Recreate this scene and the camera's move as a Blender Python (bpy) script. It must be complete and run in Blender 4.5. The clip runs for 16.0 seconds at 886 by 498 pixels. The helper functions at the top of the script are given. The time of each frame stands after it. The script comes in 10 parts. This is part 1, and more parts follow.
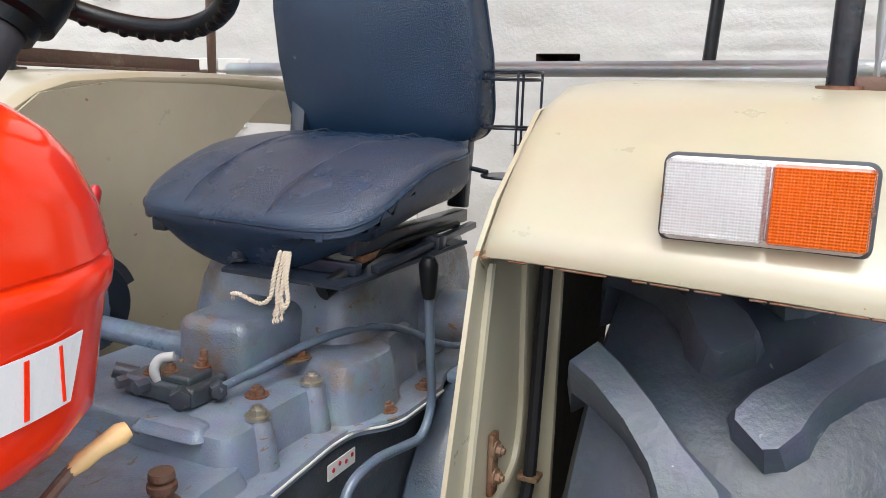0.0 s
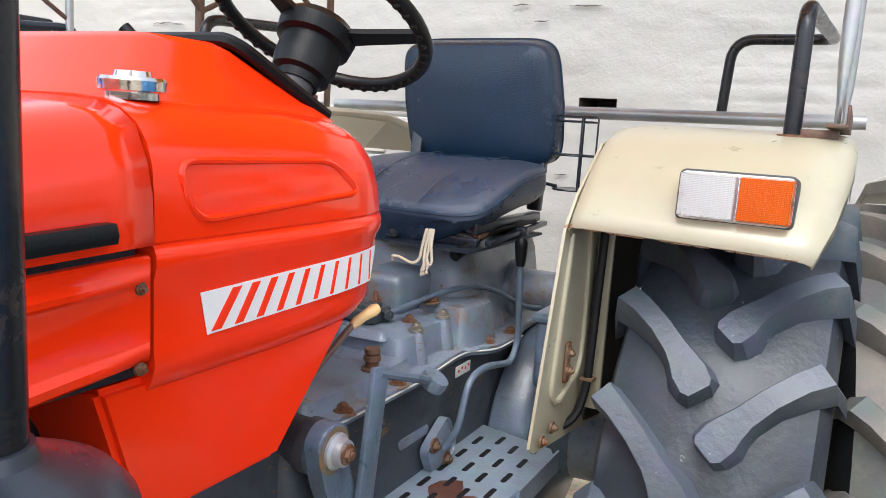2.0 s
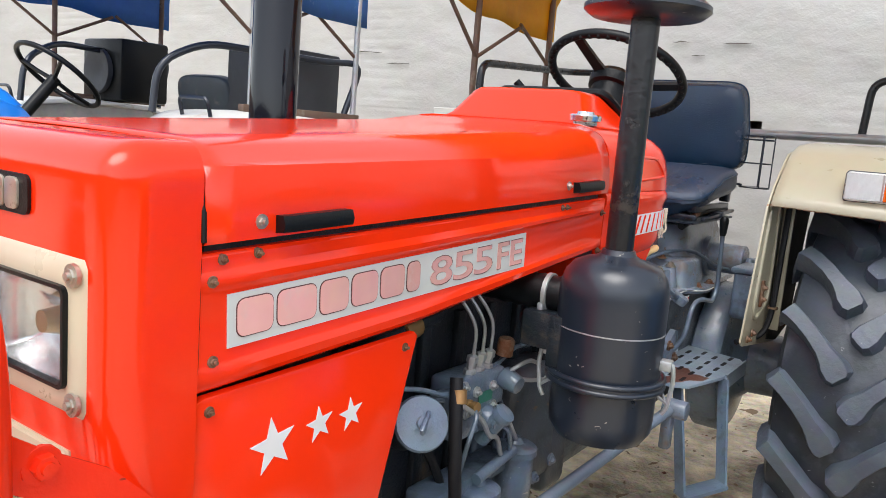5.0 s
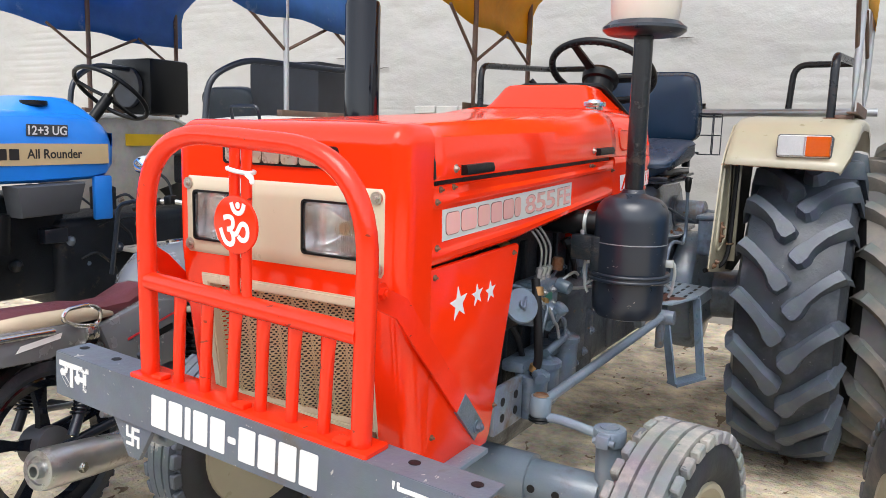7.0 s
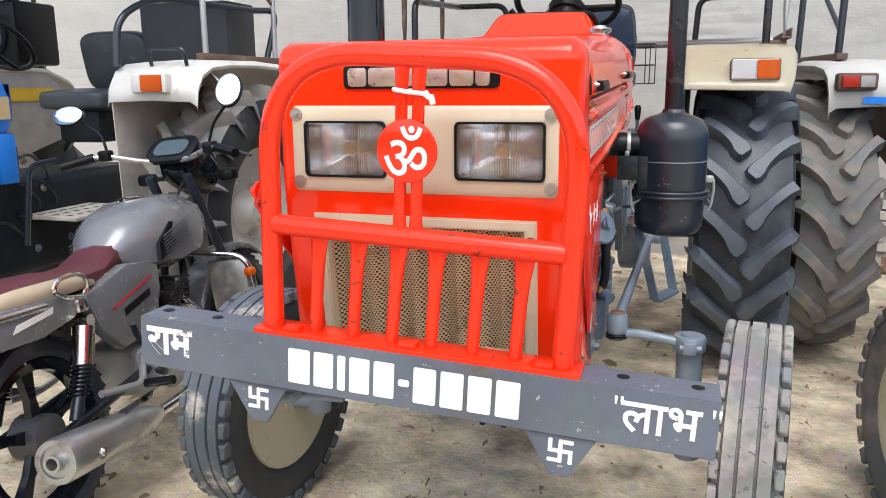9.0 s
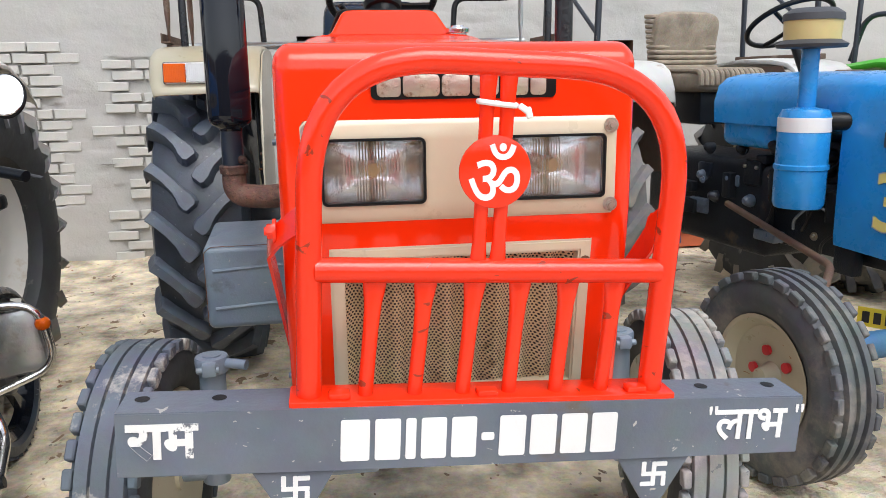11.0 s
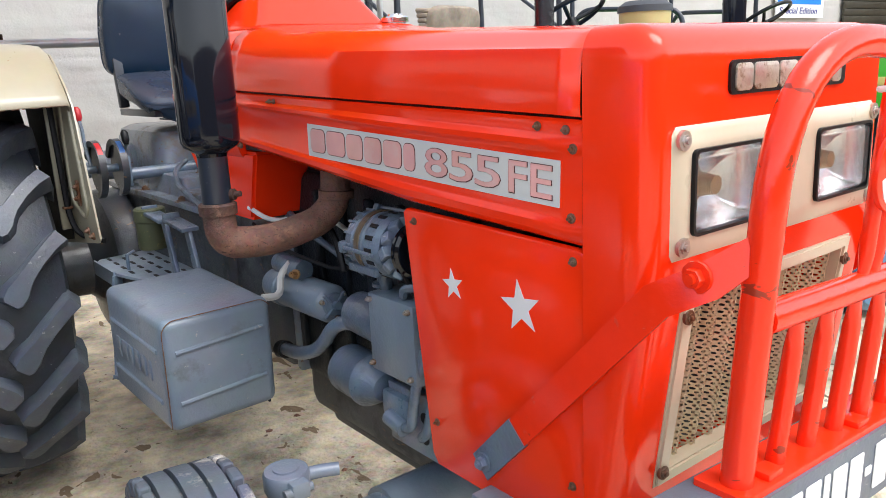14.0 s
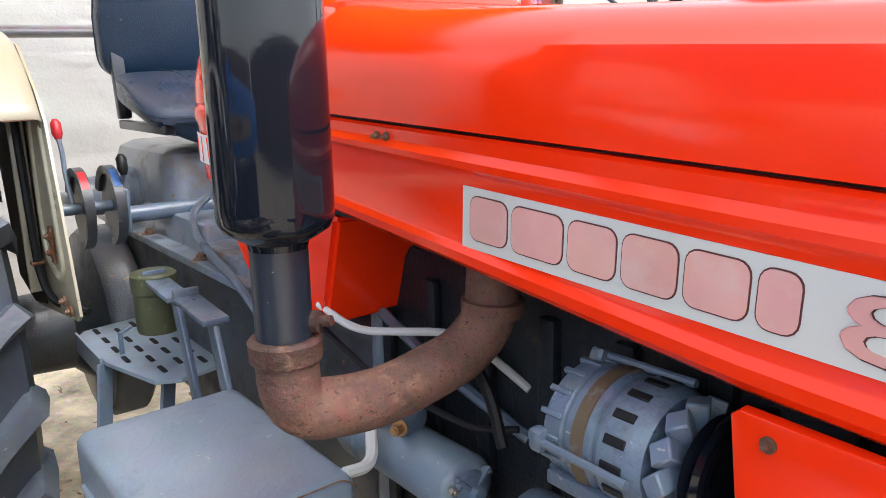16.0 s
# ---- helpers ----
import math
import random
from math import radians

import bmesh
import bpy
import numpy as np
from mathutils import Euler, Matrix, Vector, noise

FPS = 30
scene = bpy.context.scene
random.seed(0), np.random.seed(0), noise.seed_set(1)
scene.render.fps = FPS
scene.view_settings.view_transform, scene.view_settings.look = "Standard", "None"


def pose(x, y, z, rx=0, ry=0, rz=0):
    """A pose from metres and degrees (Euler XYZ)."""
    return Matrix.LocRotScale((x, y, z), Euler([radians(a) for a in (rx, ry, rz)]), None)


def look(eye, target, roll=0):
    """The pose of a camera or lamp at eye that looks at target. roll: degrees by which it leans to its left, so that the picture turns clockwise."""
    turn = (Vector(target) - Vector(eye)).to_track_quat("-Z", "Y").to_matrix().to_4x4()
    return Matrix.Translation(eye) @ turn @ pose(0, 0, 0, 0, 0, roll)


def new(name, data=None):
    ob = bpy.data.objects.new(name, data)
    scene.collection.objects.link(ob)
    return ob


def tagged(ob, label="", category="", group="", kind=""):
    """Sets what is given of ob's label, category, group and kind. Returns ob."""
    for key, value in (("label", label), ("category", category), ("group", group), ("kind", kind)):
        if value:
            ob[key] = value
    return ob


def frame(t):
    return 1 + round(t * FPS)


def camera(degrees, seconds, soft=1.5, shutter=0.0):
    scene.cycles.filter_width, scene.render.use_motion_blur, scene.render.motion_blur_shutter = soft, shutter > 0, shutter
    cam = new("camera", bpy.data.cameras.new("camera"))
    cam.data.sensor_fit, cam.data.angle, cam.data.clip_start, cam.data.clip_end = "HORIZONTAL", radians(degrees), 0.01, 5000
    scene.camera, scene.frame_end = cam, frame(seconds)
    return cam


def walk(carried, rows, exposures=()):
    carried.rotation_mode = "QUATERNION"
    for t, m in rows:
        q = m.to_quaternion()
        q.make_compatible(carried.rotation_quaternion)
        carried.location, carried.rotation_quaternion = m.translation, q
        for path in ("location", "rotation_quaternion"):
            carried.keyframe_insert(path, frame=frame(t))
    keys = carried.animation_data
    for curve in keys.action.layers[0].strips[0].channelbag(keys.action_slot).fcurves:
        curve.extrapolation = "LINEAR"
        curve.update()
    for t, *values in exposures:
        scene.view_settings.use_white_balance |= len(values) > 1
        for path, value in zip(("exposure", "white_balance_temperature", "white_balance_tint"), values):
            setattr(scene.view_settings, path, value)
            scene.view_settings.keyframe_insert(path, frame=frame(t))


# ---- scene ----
cam = camera(59.9, 16.0, 0.5)
PATH = [
    (0, (0.821, 1.256, 1.434), (-0.03, 3.023, 1.037), 1.6),
    (0.5, (0.84, 1.132, 1.438), (-0.008, 2.905, 1.068), 1.6),
    (1, (0.871, 0.934, 1.435), (0.028, 2.714, 1.089), 2.0),
    (1.5, (0.916, 0.791, 1.443), (0.06, 2.569, 1.118), 2.8),
    (2, (0.951, 0.647, 1.431), (0.039, 2.399, 1.114), 3.6),
    (2.5, (0.973, 0.501, 1.409), (-0.013, 2.212, 1.09), 4.4),
    (3, (0.952, 0.295, 1.423), (-0.103, 1.964, 1.105), 5.3),
    (3.5, (0.908, 0.06, 1.432), (-0.198, 1.698, 1.123), 5.5),
    (4, (0.921, -0.093, 1.423), (-0.212, 1.525, 1.106), 5.7),
    (6.5, (1.13, -1.042, 1.352), (0.073, 0.634, 1.081), 2.1),
    (7, (1.125, -1.208, 1.341), (0.112, 0.492, 1.047), 1.7),
    (7.5, (1.074, -1.3, 1.33), (0.112, 0.424, 1.011), 1.2),
    (8, (0.899, -1.424, 1.309), (0.025, 0.342, 0.963), 0.6),
    (8.5, (0.711, -1.504, 1.297), (-0.039, 0.311, 0.921), 0.1),
    (9, (0.489, -1.45, 1.265), (-0.083, 0.423, 0.858), -0.4),
    (9.5, (0.312, -1.416, 1.275), (-0.063, 0.501, 0.847), -0.8),
    (12, (-0.62, -1.241, 1.309), (0.07, 0.587, 0.881), -0.9),
    (12.5, (-0.796, -1.185, 1.314), (0.044, 0.579, 0.885), -1.4),
    (13, (-0.918, -1.009, 1.293), (0.046, 0.687, 0.851), -2.1),
    (13.5, (-0.985, -0.814, 1.302), (0.105, 0.801, 0.85), -2.5),
    (14, (-1.088, -0.58, 1.32), (0.105, 0.957, 0.859), -2.7),
    (14.5, (-1.101, -0.368, 1.352), (0.163, 1.114, 0.898), -2.5),
    (15, (-0.985, -0.141, 1.342), (0.3, 1.324, 0.892), -2.1),
    (15.5, (-0.871, 0.027, 1.348), (0.382, 1.52, 0.899), -1.6),
    (16, (-0.824, 0.226, 1.337), (0.361, 1.772, 0.885), -1.3),
]
walk(cam, [(t, look(eye, target, roll)) for t, eye, target, roll in PATH],
     [(0, 1.47), (2.6, 1.45), (3.5, 1.3), (6.5, 1.13), (9.5, 1.1), (12.3, 1.05), (14, 1.4), (15.2, 1.75), (16, 1.8)])

# ---- world and light ----
GROUND = -0.05
world = bpy.data.worlds.new("overcast_sky")
scene.world = world
world.use_nodes = True
wn = world.node_tree
wn.nodes.clear()
sky = wn.nodes.new("ShaderNodeTexSky")
sky.sky_type, sky.sun_disc = "NISHITA", False
sky.sun_elevation, sky.sun_rotation = radians(60), radians(162)
sky.air_density, sky.dust_density, sky.ozone_density = 1.0, 1.5, 1.0
haze = wn.nodes.new("ShaderNodeHueSaturation")
haze.inputs["Saturation"].default_value = 0.36
bg = wn.nodes.new("ShaderNodeBackground")
bg.inputs["Strength"].default_value = 0.15
wout = wn.nodes.new("ShaderNodeOutputWorld")
wn.links.new(sky.outputs[0], haze.inputs["Color"])
wn.links.new(haze.outputs[0], bg.inputs["Color"])
wn.links.new(bg.outputs[0], wout.inputs["Surface"])
sun = new("sun", bpy.data.lights.new("sun", "SUN"))
sun.data.energy, sun.data.angle, sun.data.color = 0.85, radians(40), (1.0, 0.98, 0.95)
sun.matrix_basis = look((1.9, -5.8, 10.6), (0, 0, 0))


# ---- materials ----
def material(name, colour, rough=0.5, metal=0.0, grain=0.12, scale=18.0, bump=0.15, bump_scale=120.0,
             dirt=None, dirt_amount=0.0, dirt_scale=5.0, dirt_sharp=0.12, coat=0.0, spec=0.5, chips=None, chip_scale=30.0, chip_amount=0.3):
    """A painted or bare surface: fine grain, broad mottling, patches of dirt or wear, fine relief."""
    m = bpy.data.materials.new(name)
    m.use_nodes = True
    n, l = m.node_tree.nodes, m.node_tree.links
    b = n["Principled BSDF"]
    b.inputs["Metallic"].default_value = metal
    b.inputs["Coat Weight"].default_value = coat
    b.inputs["Coat Roughness"].default_value = 0.16
    b.inputs["Specular IOR Level"].default_value = spec
    tc = n.new("ShaderNodeTexCoord")

    def noise_at(s, detail=5.0, rough_=0.6):
        t = n.new("ShaderNodeTexNoise")
        t.inputs["Scale"].default_value, t.inputs["Detail"].default_value = s, detail
        t.inputs["Roughness"].default_value = rough_
        l.new(tc.outputs["Object"], t.inputs["Vector"])
        return t

    def mixed(kind, fac, a, c):
        x = n.new("ShaderNodeMix")
        x.data_type, x.blend_type = "RGBA", kind
        if isinstance(fac, float):
            x.inputs["Factor"].default_value = fac
        else:
            l.new(fac, x.inputs["Factor"])
        for socket, v in ((x.inputs["A"], a), (x.inputs["B"], c)):
            if isinstance(v, tuple):
                socket.default_value = (*v[:3], 1)
            else:
                l.new(v, socket)
        return x.outputs["Result"]

    broad, fine = noise_at(scale * 0.15), noise_at(scale)
    dark = tuple(c * (1 - grain * 1.6) for c in colour)
    light = tuple(min(1, c * (1 + grain)) for c in colour)
    ramp = n.new("ShaderNodeMapRange")
    ramp.inputs["From Min"].default_value, ramp.inputs["From Max"].default_value = 0.3, 0.7
    l.new(broad.outputs["Fac"], ramp.inputs["Value"])
    col = mixed("MIX", ramp.outputs["Result"], dark, light)
    col = mixed("OVERLAY", grain, col, fine.outputs["Color"])
    rr = n.new("ShaderNodeMapRange")
    rr.inputs["To Min"].default_value, rr.inputs["To Max"].default_value = max(0.02, rough * 0.75), min(1, rough * 1.25)
    l.new(fine.outputs["Fac"], rr.inputs["Value"])
    rough_out = rr.outputs["Result"]
    if dirt:
        d = noise_at(dirt_scale, 8.0, 0.68)
        dm = n.new("ShaderNodeMapRange")
        edge = 0.72 - 0.42 * dirt_amount
        dm.inputs["From Min"].default_value, dm.inputs["From Max"].default_value = edge, edge + dirt_sharp
        l.new(d.outputs["Fac"], dm.inputs["Value"])
        col = mixed("MIX", dm.outputs["Result"], col, dirt)
        mr = n.new("ShaderNodeMix")
        l.new(dm.outputs["Result"], mr.inputs["Factor"])
        l.new(rough_out, mr.inputs["A"])
        mr.inputs["B"].default_value = 0.85
        rough_out = mr.outputs["Result"]
    if chips:
        warp = noise_at(chip_scale * 0.4, 3.0)
        stretch = n.new("ShaderNodeMapping")
        stretch.inputs["Scale"].default_value = (1.0, 0.55, 1.6)
        l.new(tc.outputs["Object"], stretch.inputs["Vector"])
        cn = n.new("ShaderNodeTexNoise")
        cn.inputs["Scale"].default_value, cn.inputs["Detail"].default_value = chip_scale, 3.0
        cn.inputs["Distortion"].default_value = 0.8
        l.new(stretch.outputs["Vector"], cn.inputs["Vector"])
        both = n.new("ShaderNodeMath")
        both.operation = "MULTIPLY_ADD"
        both.inputs[1].default_value = 0.5
        l.new(warp.outputs["Fac"], both.inputs[0])
        l.new(cn.outputs["Fac"], both.inputs[2])
        cm = n.new("ShaderNodeMapRange")
        edge = 1.03 - 0.2 * chip_amount
        cm.inputs["From Min"].default_value, cm.inputs["From Max"].default_value = edge, edge + 0.015
        l.new(both.outputs[0], cm.inputs["Value"])
        col = mixed("MIX", cm.outputs["Result"], col, chips)
    l.new(col, b.inputs["Base Color"])
    l.new(rough_out, b.inputs["Roughness"])
    if bump:
        relief = noise_at(bump_scale, 4.0)
        bp = n.new("ShaderNodeBump")
        bp.inputs["Strength"].default_value, bp.inputs["Distance"].default_value = bump, 0.004
        l.new(relief.outputs["Fac"], bp.inputs["Height"])
        l.new(bp.outputs["Normal"], b.inputs["Normal"])
    return m


def glassy(name, colour, rough=0.1, alpha=0.3):
    m = material(name, colour, rough, bump=0)
    b = m.node_tree.nodes["Principled BSDF"]
    b.inputs["Transmission Weight"].default_value = 1 - alpha
    b.inputs["IOR"].default_value = 1.3
    return m


RUST = (0.16, 0.06, 0.025)
RED = material("orange_red_paint", (0.93, 0.034, 0.004), 0.13, grain=0.03, bump=0.03, bump_scale=14, coat=0.0, dirt=(0.85, 0.06, 0.015), dirt_amount=0.15, dirt_scale=2.5, dirt_sharp=0.4)
GUARD_RED = material("brushed_red_paint", (0.90, 0.032, 0.006), 0.16, grain=0.06, bump=0.25, bump_scale=40, coat=0.0, dirt=(0.4, 0.03, 0.01), dirt_amount=0.15, dirt_scale=9, chips=(0.30, 0.03, 0.012), chip_scale=28, chip_amount=0.3)
GREY = material("blue_grey_enamel", (0.117, 0.159, 0.218), 0.3, grain=0.25, scale=30, bump=0.35, bump_scale=160, dirt=(0.03, 0.024, 0.02), dirt_amount=0.42, dirt_scale=10, dirt_sharp=0.25, coat=0.55, chips=(0.3, 0.31, 0.32), chip_scale=80, chip_amount=0.12)
CAST = material("painted_cast_iron", (0.175, 0.218, 0.282), 0.32, grain=0.3, scale=24, bump=0.4, bump_scale=260, dirt=(0.17, 0.10, 0.045), dirt_amount=0.48, dirt_scale=8, dirt_sharp=0.22, coat=0.5, chips=(0.16, 0.10, 0.06), chip_scale=55, chip_amount=0.4)
# Oily iron, near black: the shade deep among engine parts is in this colour.
DARK_CAST = material("oily_shaded_cast_iron", (0.014, 0.018, 0.024), 0.4, spec=0.25, grain=0.3, scale=30, bump=0.5, bump_scale=150, dirt=(0.09, 0.07, 0.05), dirt_amount=0.3, dirt_scale=6)
# Oil grime, darkened further to hold the shade of lower and inner castings.
GRIMY_SHADED = material("oil_grimed_shaded_casting", (0.046, 0.055, 0.068), 0.4, grain=0.35, scale=18, bump=0.35, bump_scale=200, dirt=(0.012, 0.011, 0.010), dirt_amount=0.55, dirt_scale=7, dirt_sharp=0.3, coat=0.3, chips=(0.14, 0.08, 0.04), chip_scale=40, chip_amount=0.4)
BUMPER_GREY = material("weathered_grey_paint", (0.124, 0.145, 0.183), 0.42, grain=0.18, bump=0.25, bump_scale=90, dirt=(0.13, 0.10, 0.075), dirt_amount=0.4, dirt_scale=5, chips=(0.4, 0.39, 0.37), chip_scale=60, chip_amount=0.3)
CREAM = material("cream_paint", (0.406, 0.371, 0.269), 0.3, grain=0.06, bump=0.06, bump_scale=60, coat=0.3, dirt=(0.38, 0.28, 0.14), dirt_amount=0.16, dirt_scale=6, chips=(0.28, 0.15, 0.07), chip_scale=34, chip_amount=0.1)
# Warmer, lighter copy of the cream, making up for dim light on front faces.
LIFTED_CREAM = material("warm_cream_lifted_for_light", (0.60, 0.53, 0.385), 0.3, grain=0.05, bump=0.06, bump_scale=60, coat=0.3, dirt=(0.5, 0.40, 0.24), dirt_amount=0.2, dirt_scale=7)
SIGN_WHITE = material("white_sign_paint", (0.759, 0.759, 0.759), 0.5, grain=0.05, bump=0.1)
FLAKED_WHITE = material("flaking_white_paint", (0.75, 0.75, 0.74), 0.5, grain=0.08, bump=0.2, dirt=(0.14, 0.15, 0.175), dirt_amount=0.4, dirt_scale=22, dirt_sharp=0.03)
BLACK = material("gloss_black_enamel", (0.006, 0.008, 0.013), 0.07, grain=0.05, bump=0.03, bump_scale=25, coat=0.0, spec=0.4, dirt=(0.04, 0.035, 0.03), dirt_amount=0.04, dirt_scale=9)
SATIN_BLACK = material("satin_black_paint", (0.014, 0.020, 0.032), 0.3, grain=0.08, bump=0.08, bump_scale=60, coat=0.12, spec=0.6, dirt=(0.20, 0.17, 0.115), dirt_amount=0.27, dirt_scale=5, dirt_sharp=0.3, chips=(0.30, 0.28, 0.24), chip_scale=90, chip_amount=0.15)
PLASTIC = material("black_plastic", (0.004, 0.005, 0.006), 0.36, grain=0.15, bump=0.15, bump_scale=250, spec=0.28)
LUG_RUBBER = material("worn_slate_lug_rubber", (0.079, 0.098, 0.125), 0.46, grain=0.3, scale=20, bump=0.5, bump_scale=60, spec=0.65, dirt=(0.17, 0.175, 0.18), dirt_amount=0.4, dirt_scale=7, dirt_sharp=0.3, chips=(0.22, 0.23, 0.24), chip_scale=60, chip_amount=0.15)
AXLE_GREY = material("slate_blue_axle_paint", (0.175, 0.221, 0.276), 0.32, grain=0.15, bump=0.25, bump_scale=120, dirt=(0.07, 0.06, 0.05), dirt_amount=0.28, dirt_scale=7, dirt_sharp=0.25, coat=0.45, chips=(0.3, 0.3, 0.3), chip_scale=50, chip_amount=0.25)
# Dusty carcass, darker than the worn lugs to hold the shade between them.
RUBBER = material("dusty_tyre_rubber", (0.035, 0.045, 0.061), 0.42, grain=0.35, scale=20, bump=0.4, bump_scale=60, spec=0.6, dirt=(0.16, 0.175, 0.195), dirt_amount=0.42, dirt_scale=4, dirt_sharp=0.35, chips=(0.2, 0.21, 0.22), chip_scale=50, chip_amount=0.15)
OLD_RUBBER = material("mud_stained_tyre_rubber", (0.10, 0.11, 0.12), 0.75, grain=0.3, scale=10, bump=0.5, bump_scale=40, dirt=(0.36, 0.31, 0.25), dirt_amount=0.55, dirt_scale=3, dirt_sharp=0.3)
HALF_CLEAN_RUBBER = material("slate_rubber_with_chalk_patches", (0.085, 0.102, 0.125), 0.7, grain=0.3, scale=12, bump=0.5, bump_scale=60, dirt=(0.50, 0.47, 0.42), dirt_amount=0.42, dirt_scale=7, dirt_sharp=0.12)
SIDE_RUBBER = material("dark_sidewall_rubber", (0.03, 0.033, 0.037), 0.6, grain=0.3, scale=14, bump=0.3, bump_scale=50, dirt=(0.2, 0.19, 0.175), dirt_amount=0.22, dirt_scale=6)
MUDDY_RUBBER = material("dust_caked_tyre_rubber", (0.169, 0.169, 0.169), 0.85, grain=0.3, scale=10, bump=0.5, bump_scale=40, dirt=(0.36, 0.31, 0.25), dirt_amount=0.62, dirt_scale=2.5, dirt_sharp=0.4)
WORN_RUBBER = material("chalky_worn_rubber", (0.23, 0.235, 0.235), 0.8, grain=0.3, scale=12, bump=0.6, bump_scale=45, dirt=(0.56, 0.525, 0.455), dirt_amount=0.6, dirt_scale=6, dirt_sharp=0.35, chips=(0.12, 0.13, 0.14), chip_scale=26, chip_amount=0.5)
VINYL = material("navy_vinyl", (0.009, 0.032, 0.071), 0.24, grain=0.12, bump=0.55, bump_scale=320, spec=0.7, dirt=(0.07, 0.06, 0.066), dirt_amount=0.36, dirt_scale=3, dirt_sharp=0.8)
SEAT_VINYL = material("navy_vinyl_with_brown_dust", (0.010, 0.033, 0.076), 0.24, grain=0.12, bump=0.6, bump_scale=320, spec=0.8, dirt=(0.14, 0.105, 0.10), dirt_amount=0.6, dirt_scale=1.9, dirt_sharp=0.75)
DARK_STITCH = material("dark_navy_thread", (0.006, 0.012, 0.022), 0.6)
STITCH = material("blue_grey_thread", (0.05, 0.066, 0.10), 0.7)
STEEL = material("bare_bolt_steel", (0.504, 0.456, 0.396), 0.35, metal=0.8, grain=0.25, bump=0.3, dirt=(0.22, 0.11, 0.05), dirt_amount=0.4, dirt_scale=25)
RUSTY = material("rusted_bolt_steel", (0.2, 0.12, 0.08), 0.6, metal=0.35, grain=0.3, bump=0.6, dirt=RUST, dirt_amount=0.6, dirt_scale=30)
RUST_PIPE = material("rusted_exhaust_pipe", (0.135, 0.064, 0.047), 0.7, grain=0.45, scale=60, bump=0.9, bump_scale=120, dirt=(0.27, 0.15, 0.095), dirt_amount=0.42, dirt_scale=26, dirt_sharp=0.2, chips=(0.07, 0.035, 0.028), chip_scale=140, chip_amount=0.7)
CHROME = material("worn_chrome", (0.7, 0.7, 0.7), 0.14, metal=1.0, grain=0.08, bump=0.08, dirt=(0.4, 0.36, 0.3), dirt_amount=0.2, dirt_scale=8)
GALVANISED = material("galvanised_pipe", (0.429, 0.442, 0.455), 0.4, metal=0.55, grain=0.2, bump=0.25, dirt=(0.3, 0.2, 0.12), dirt_amount=0.2, dirt_scale=9)
BROWN_STEEL = material("rust_brown_steel", (0.14, 0.085, 0.06), 0.6, grain=0.3, bump=0.4, dirt=(0.25, 0.2, 0.16), dirt_amount=0.3, dirt_scale=8)
DECAL = material("pale_grey_decal_film", (0.603, 0.614, 0.593), 0.35, grain=0.05, bump=0.03)
PINK = material("faded_pink_print", (0.748, 0.396, 0.363), 0.4, grain=0.15, bump=0.05, dirt=(0.62, 0.56, 0.53), dirt_amount=0.4, dirt_scale=14, dirt_sharp=0.4)
LINE_BLACK = material("black_print", (0.02, 0.02, 0.02), 0.4, bump=0)
def prismatic(m, pitch):
    """Small square prisms moulded in a lamp's lens."""
    n, l = m.node_tree.nodes, m.node_tree.links
    tc = n.new("ShaderNodeTexCoord")
    waves = []
    for axis in ("X", "Z"):
        w = n.new("ShaderNodeTexWave")
        w.bands_direction = axis
        w.inputs["Scale"].default_value = 0.628 / pitch
        l.new(tc.outputs["Object"], w.inputs["Vector"])
        waves.append(w)
    add = n.new("ShaderNodeMath")
    l.new(waves[0].outputs["Fac"], add.inputs[0])
    l.new(waves[1].outputs["Fac"], add.inputs[1])
    bp = n.new("ShaderNodeBump")
    bp.inputs["Strength"].default_value, bp.inputs["Distance"].default_value = 0.35, 0.0012
    l.new(add.outputs[0], bp.inputs["Height"])
    l.new(bp.outputs["Normal"], n["Principled BSDF"].inputs["Normal"])
    return m


CLEAR = prismatic(glassy("prismatic_clear_lens", (0.8, 0.8, 0.79), 0.12, 0.45), 0.006)
AMBER = prismatic(glassy("prismatic_amber_lens", (0.82, 0.13, 0.004), 0.12, 0.6), 0.006)
REDLENS = glassy("red_lens", (0.7, 0.05, 0.03), 0.2, 0.6)
REFLECTOR = material("lamp_reflector", (0.74, 0.75, 0.76), 0.22, metal=1.0, grain=0.05, bump=0.12, bump_scale=40)
GLASS = glassy("headlamp_glass", (0.98, 0.98, 0.98), 0.04, 0.06)
GASKET = material("grey_rubber_gasket", (0.05, 0.053, 0.06), 0.6, grain=0.1)
ROPE = material("cotton_rope", (0.744, 0.648, 0.504), 0.9, grain=0.2, bump=0.5, bump_scale=300)
IVORY = material("ivory_plastic_knob", (0.75, 0.5, 0.24), 0.4, grain=0.15)
RED_PLASTIC = material("red_plastic_knob", (0.55, 0.02, 0.03), 0.35)
BRASS = material("tarnished_brass", (0.4, 0.24, 0.1), 0.45, metal=0.7, grain=0.2, bump=0.3)
WIRE = material("black_cable", (0.012, 0.012, 0.014), 0.5, spec=0.25)
CABLE_WHITE = material("pale_hose", (0.55, 0.55, 0.54), 0.5, grain=0.1)


# ---- shape helpers ----
def rot(rx=0, ry=0, rz=0):
    return Euler([radians(a) for a in (rx, ry, rz)]).to_matrix()


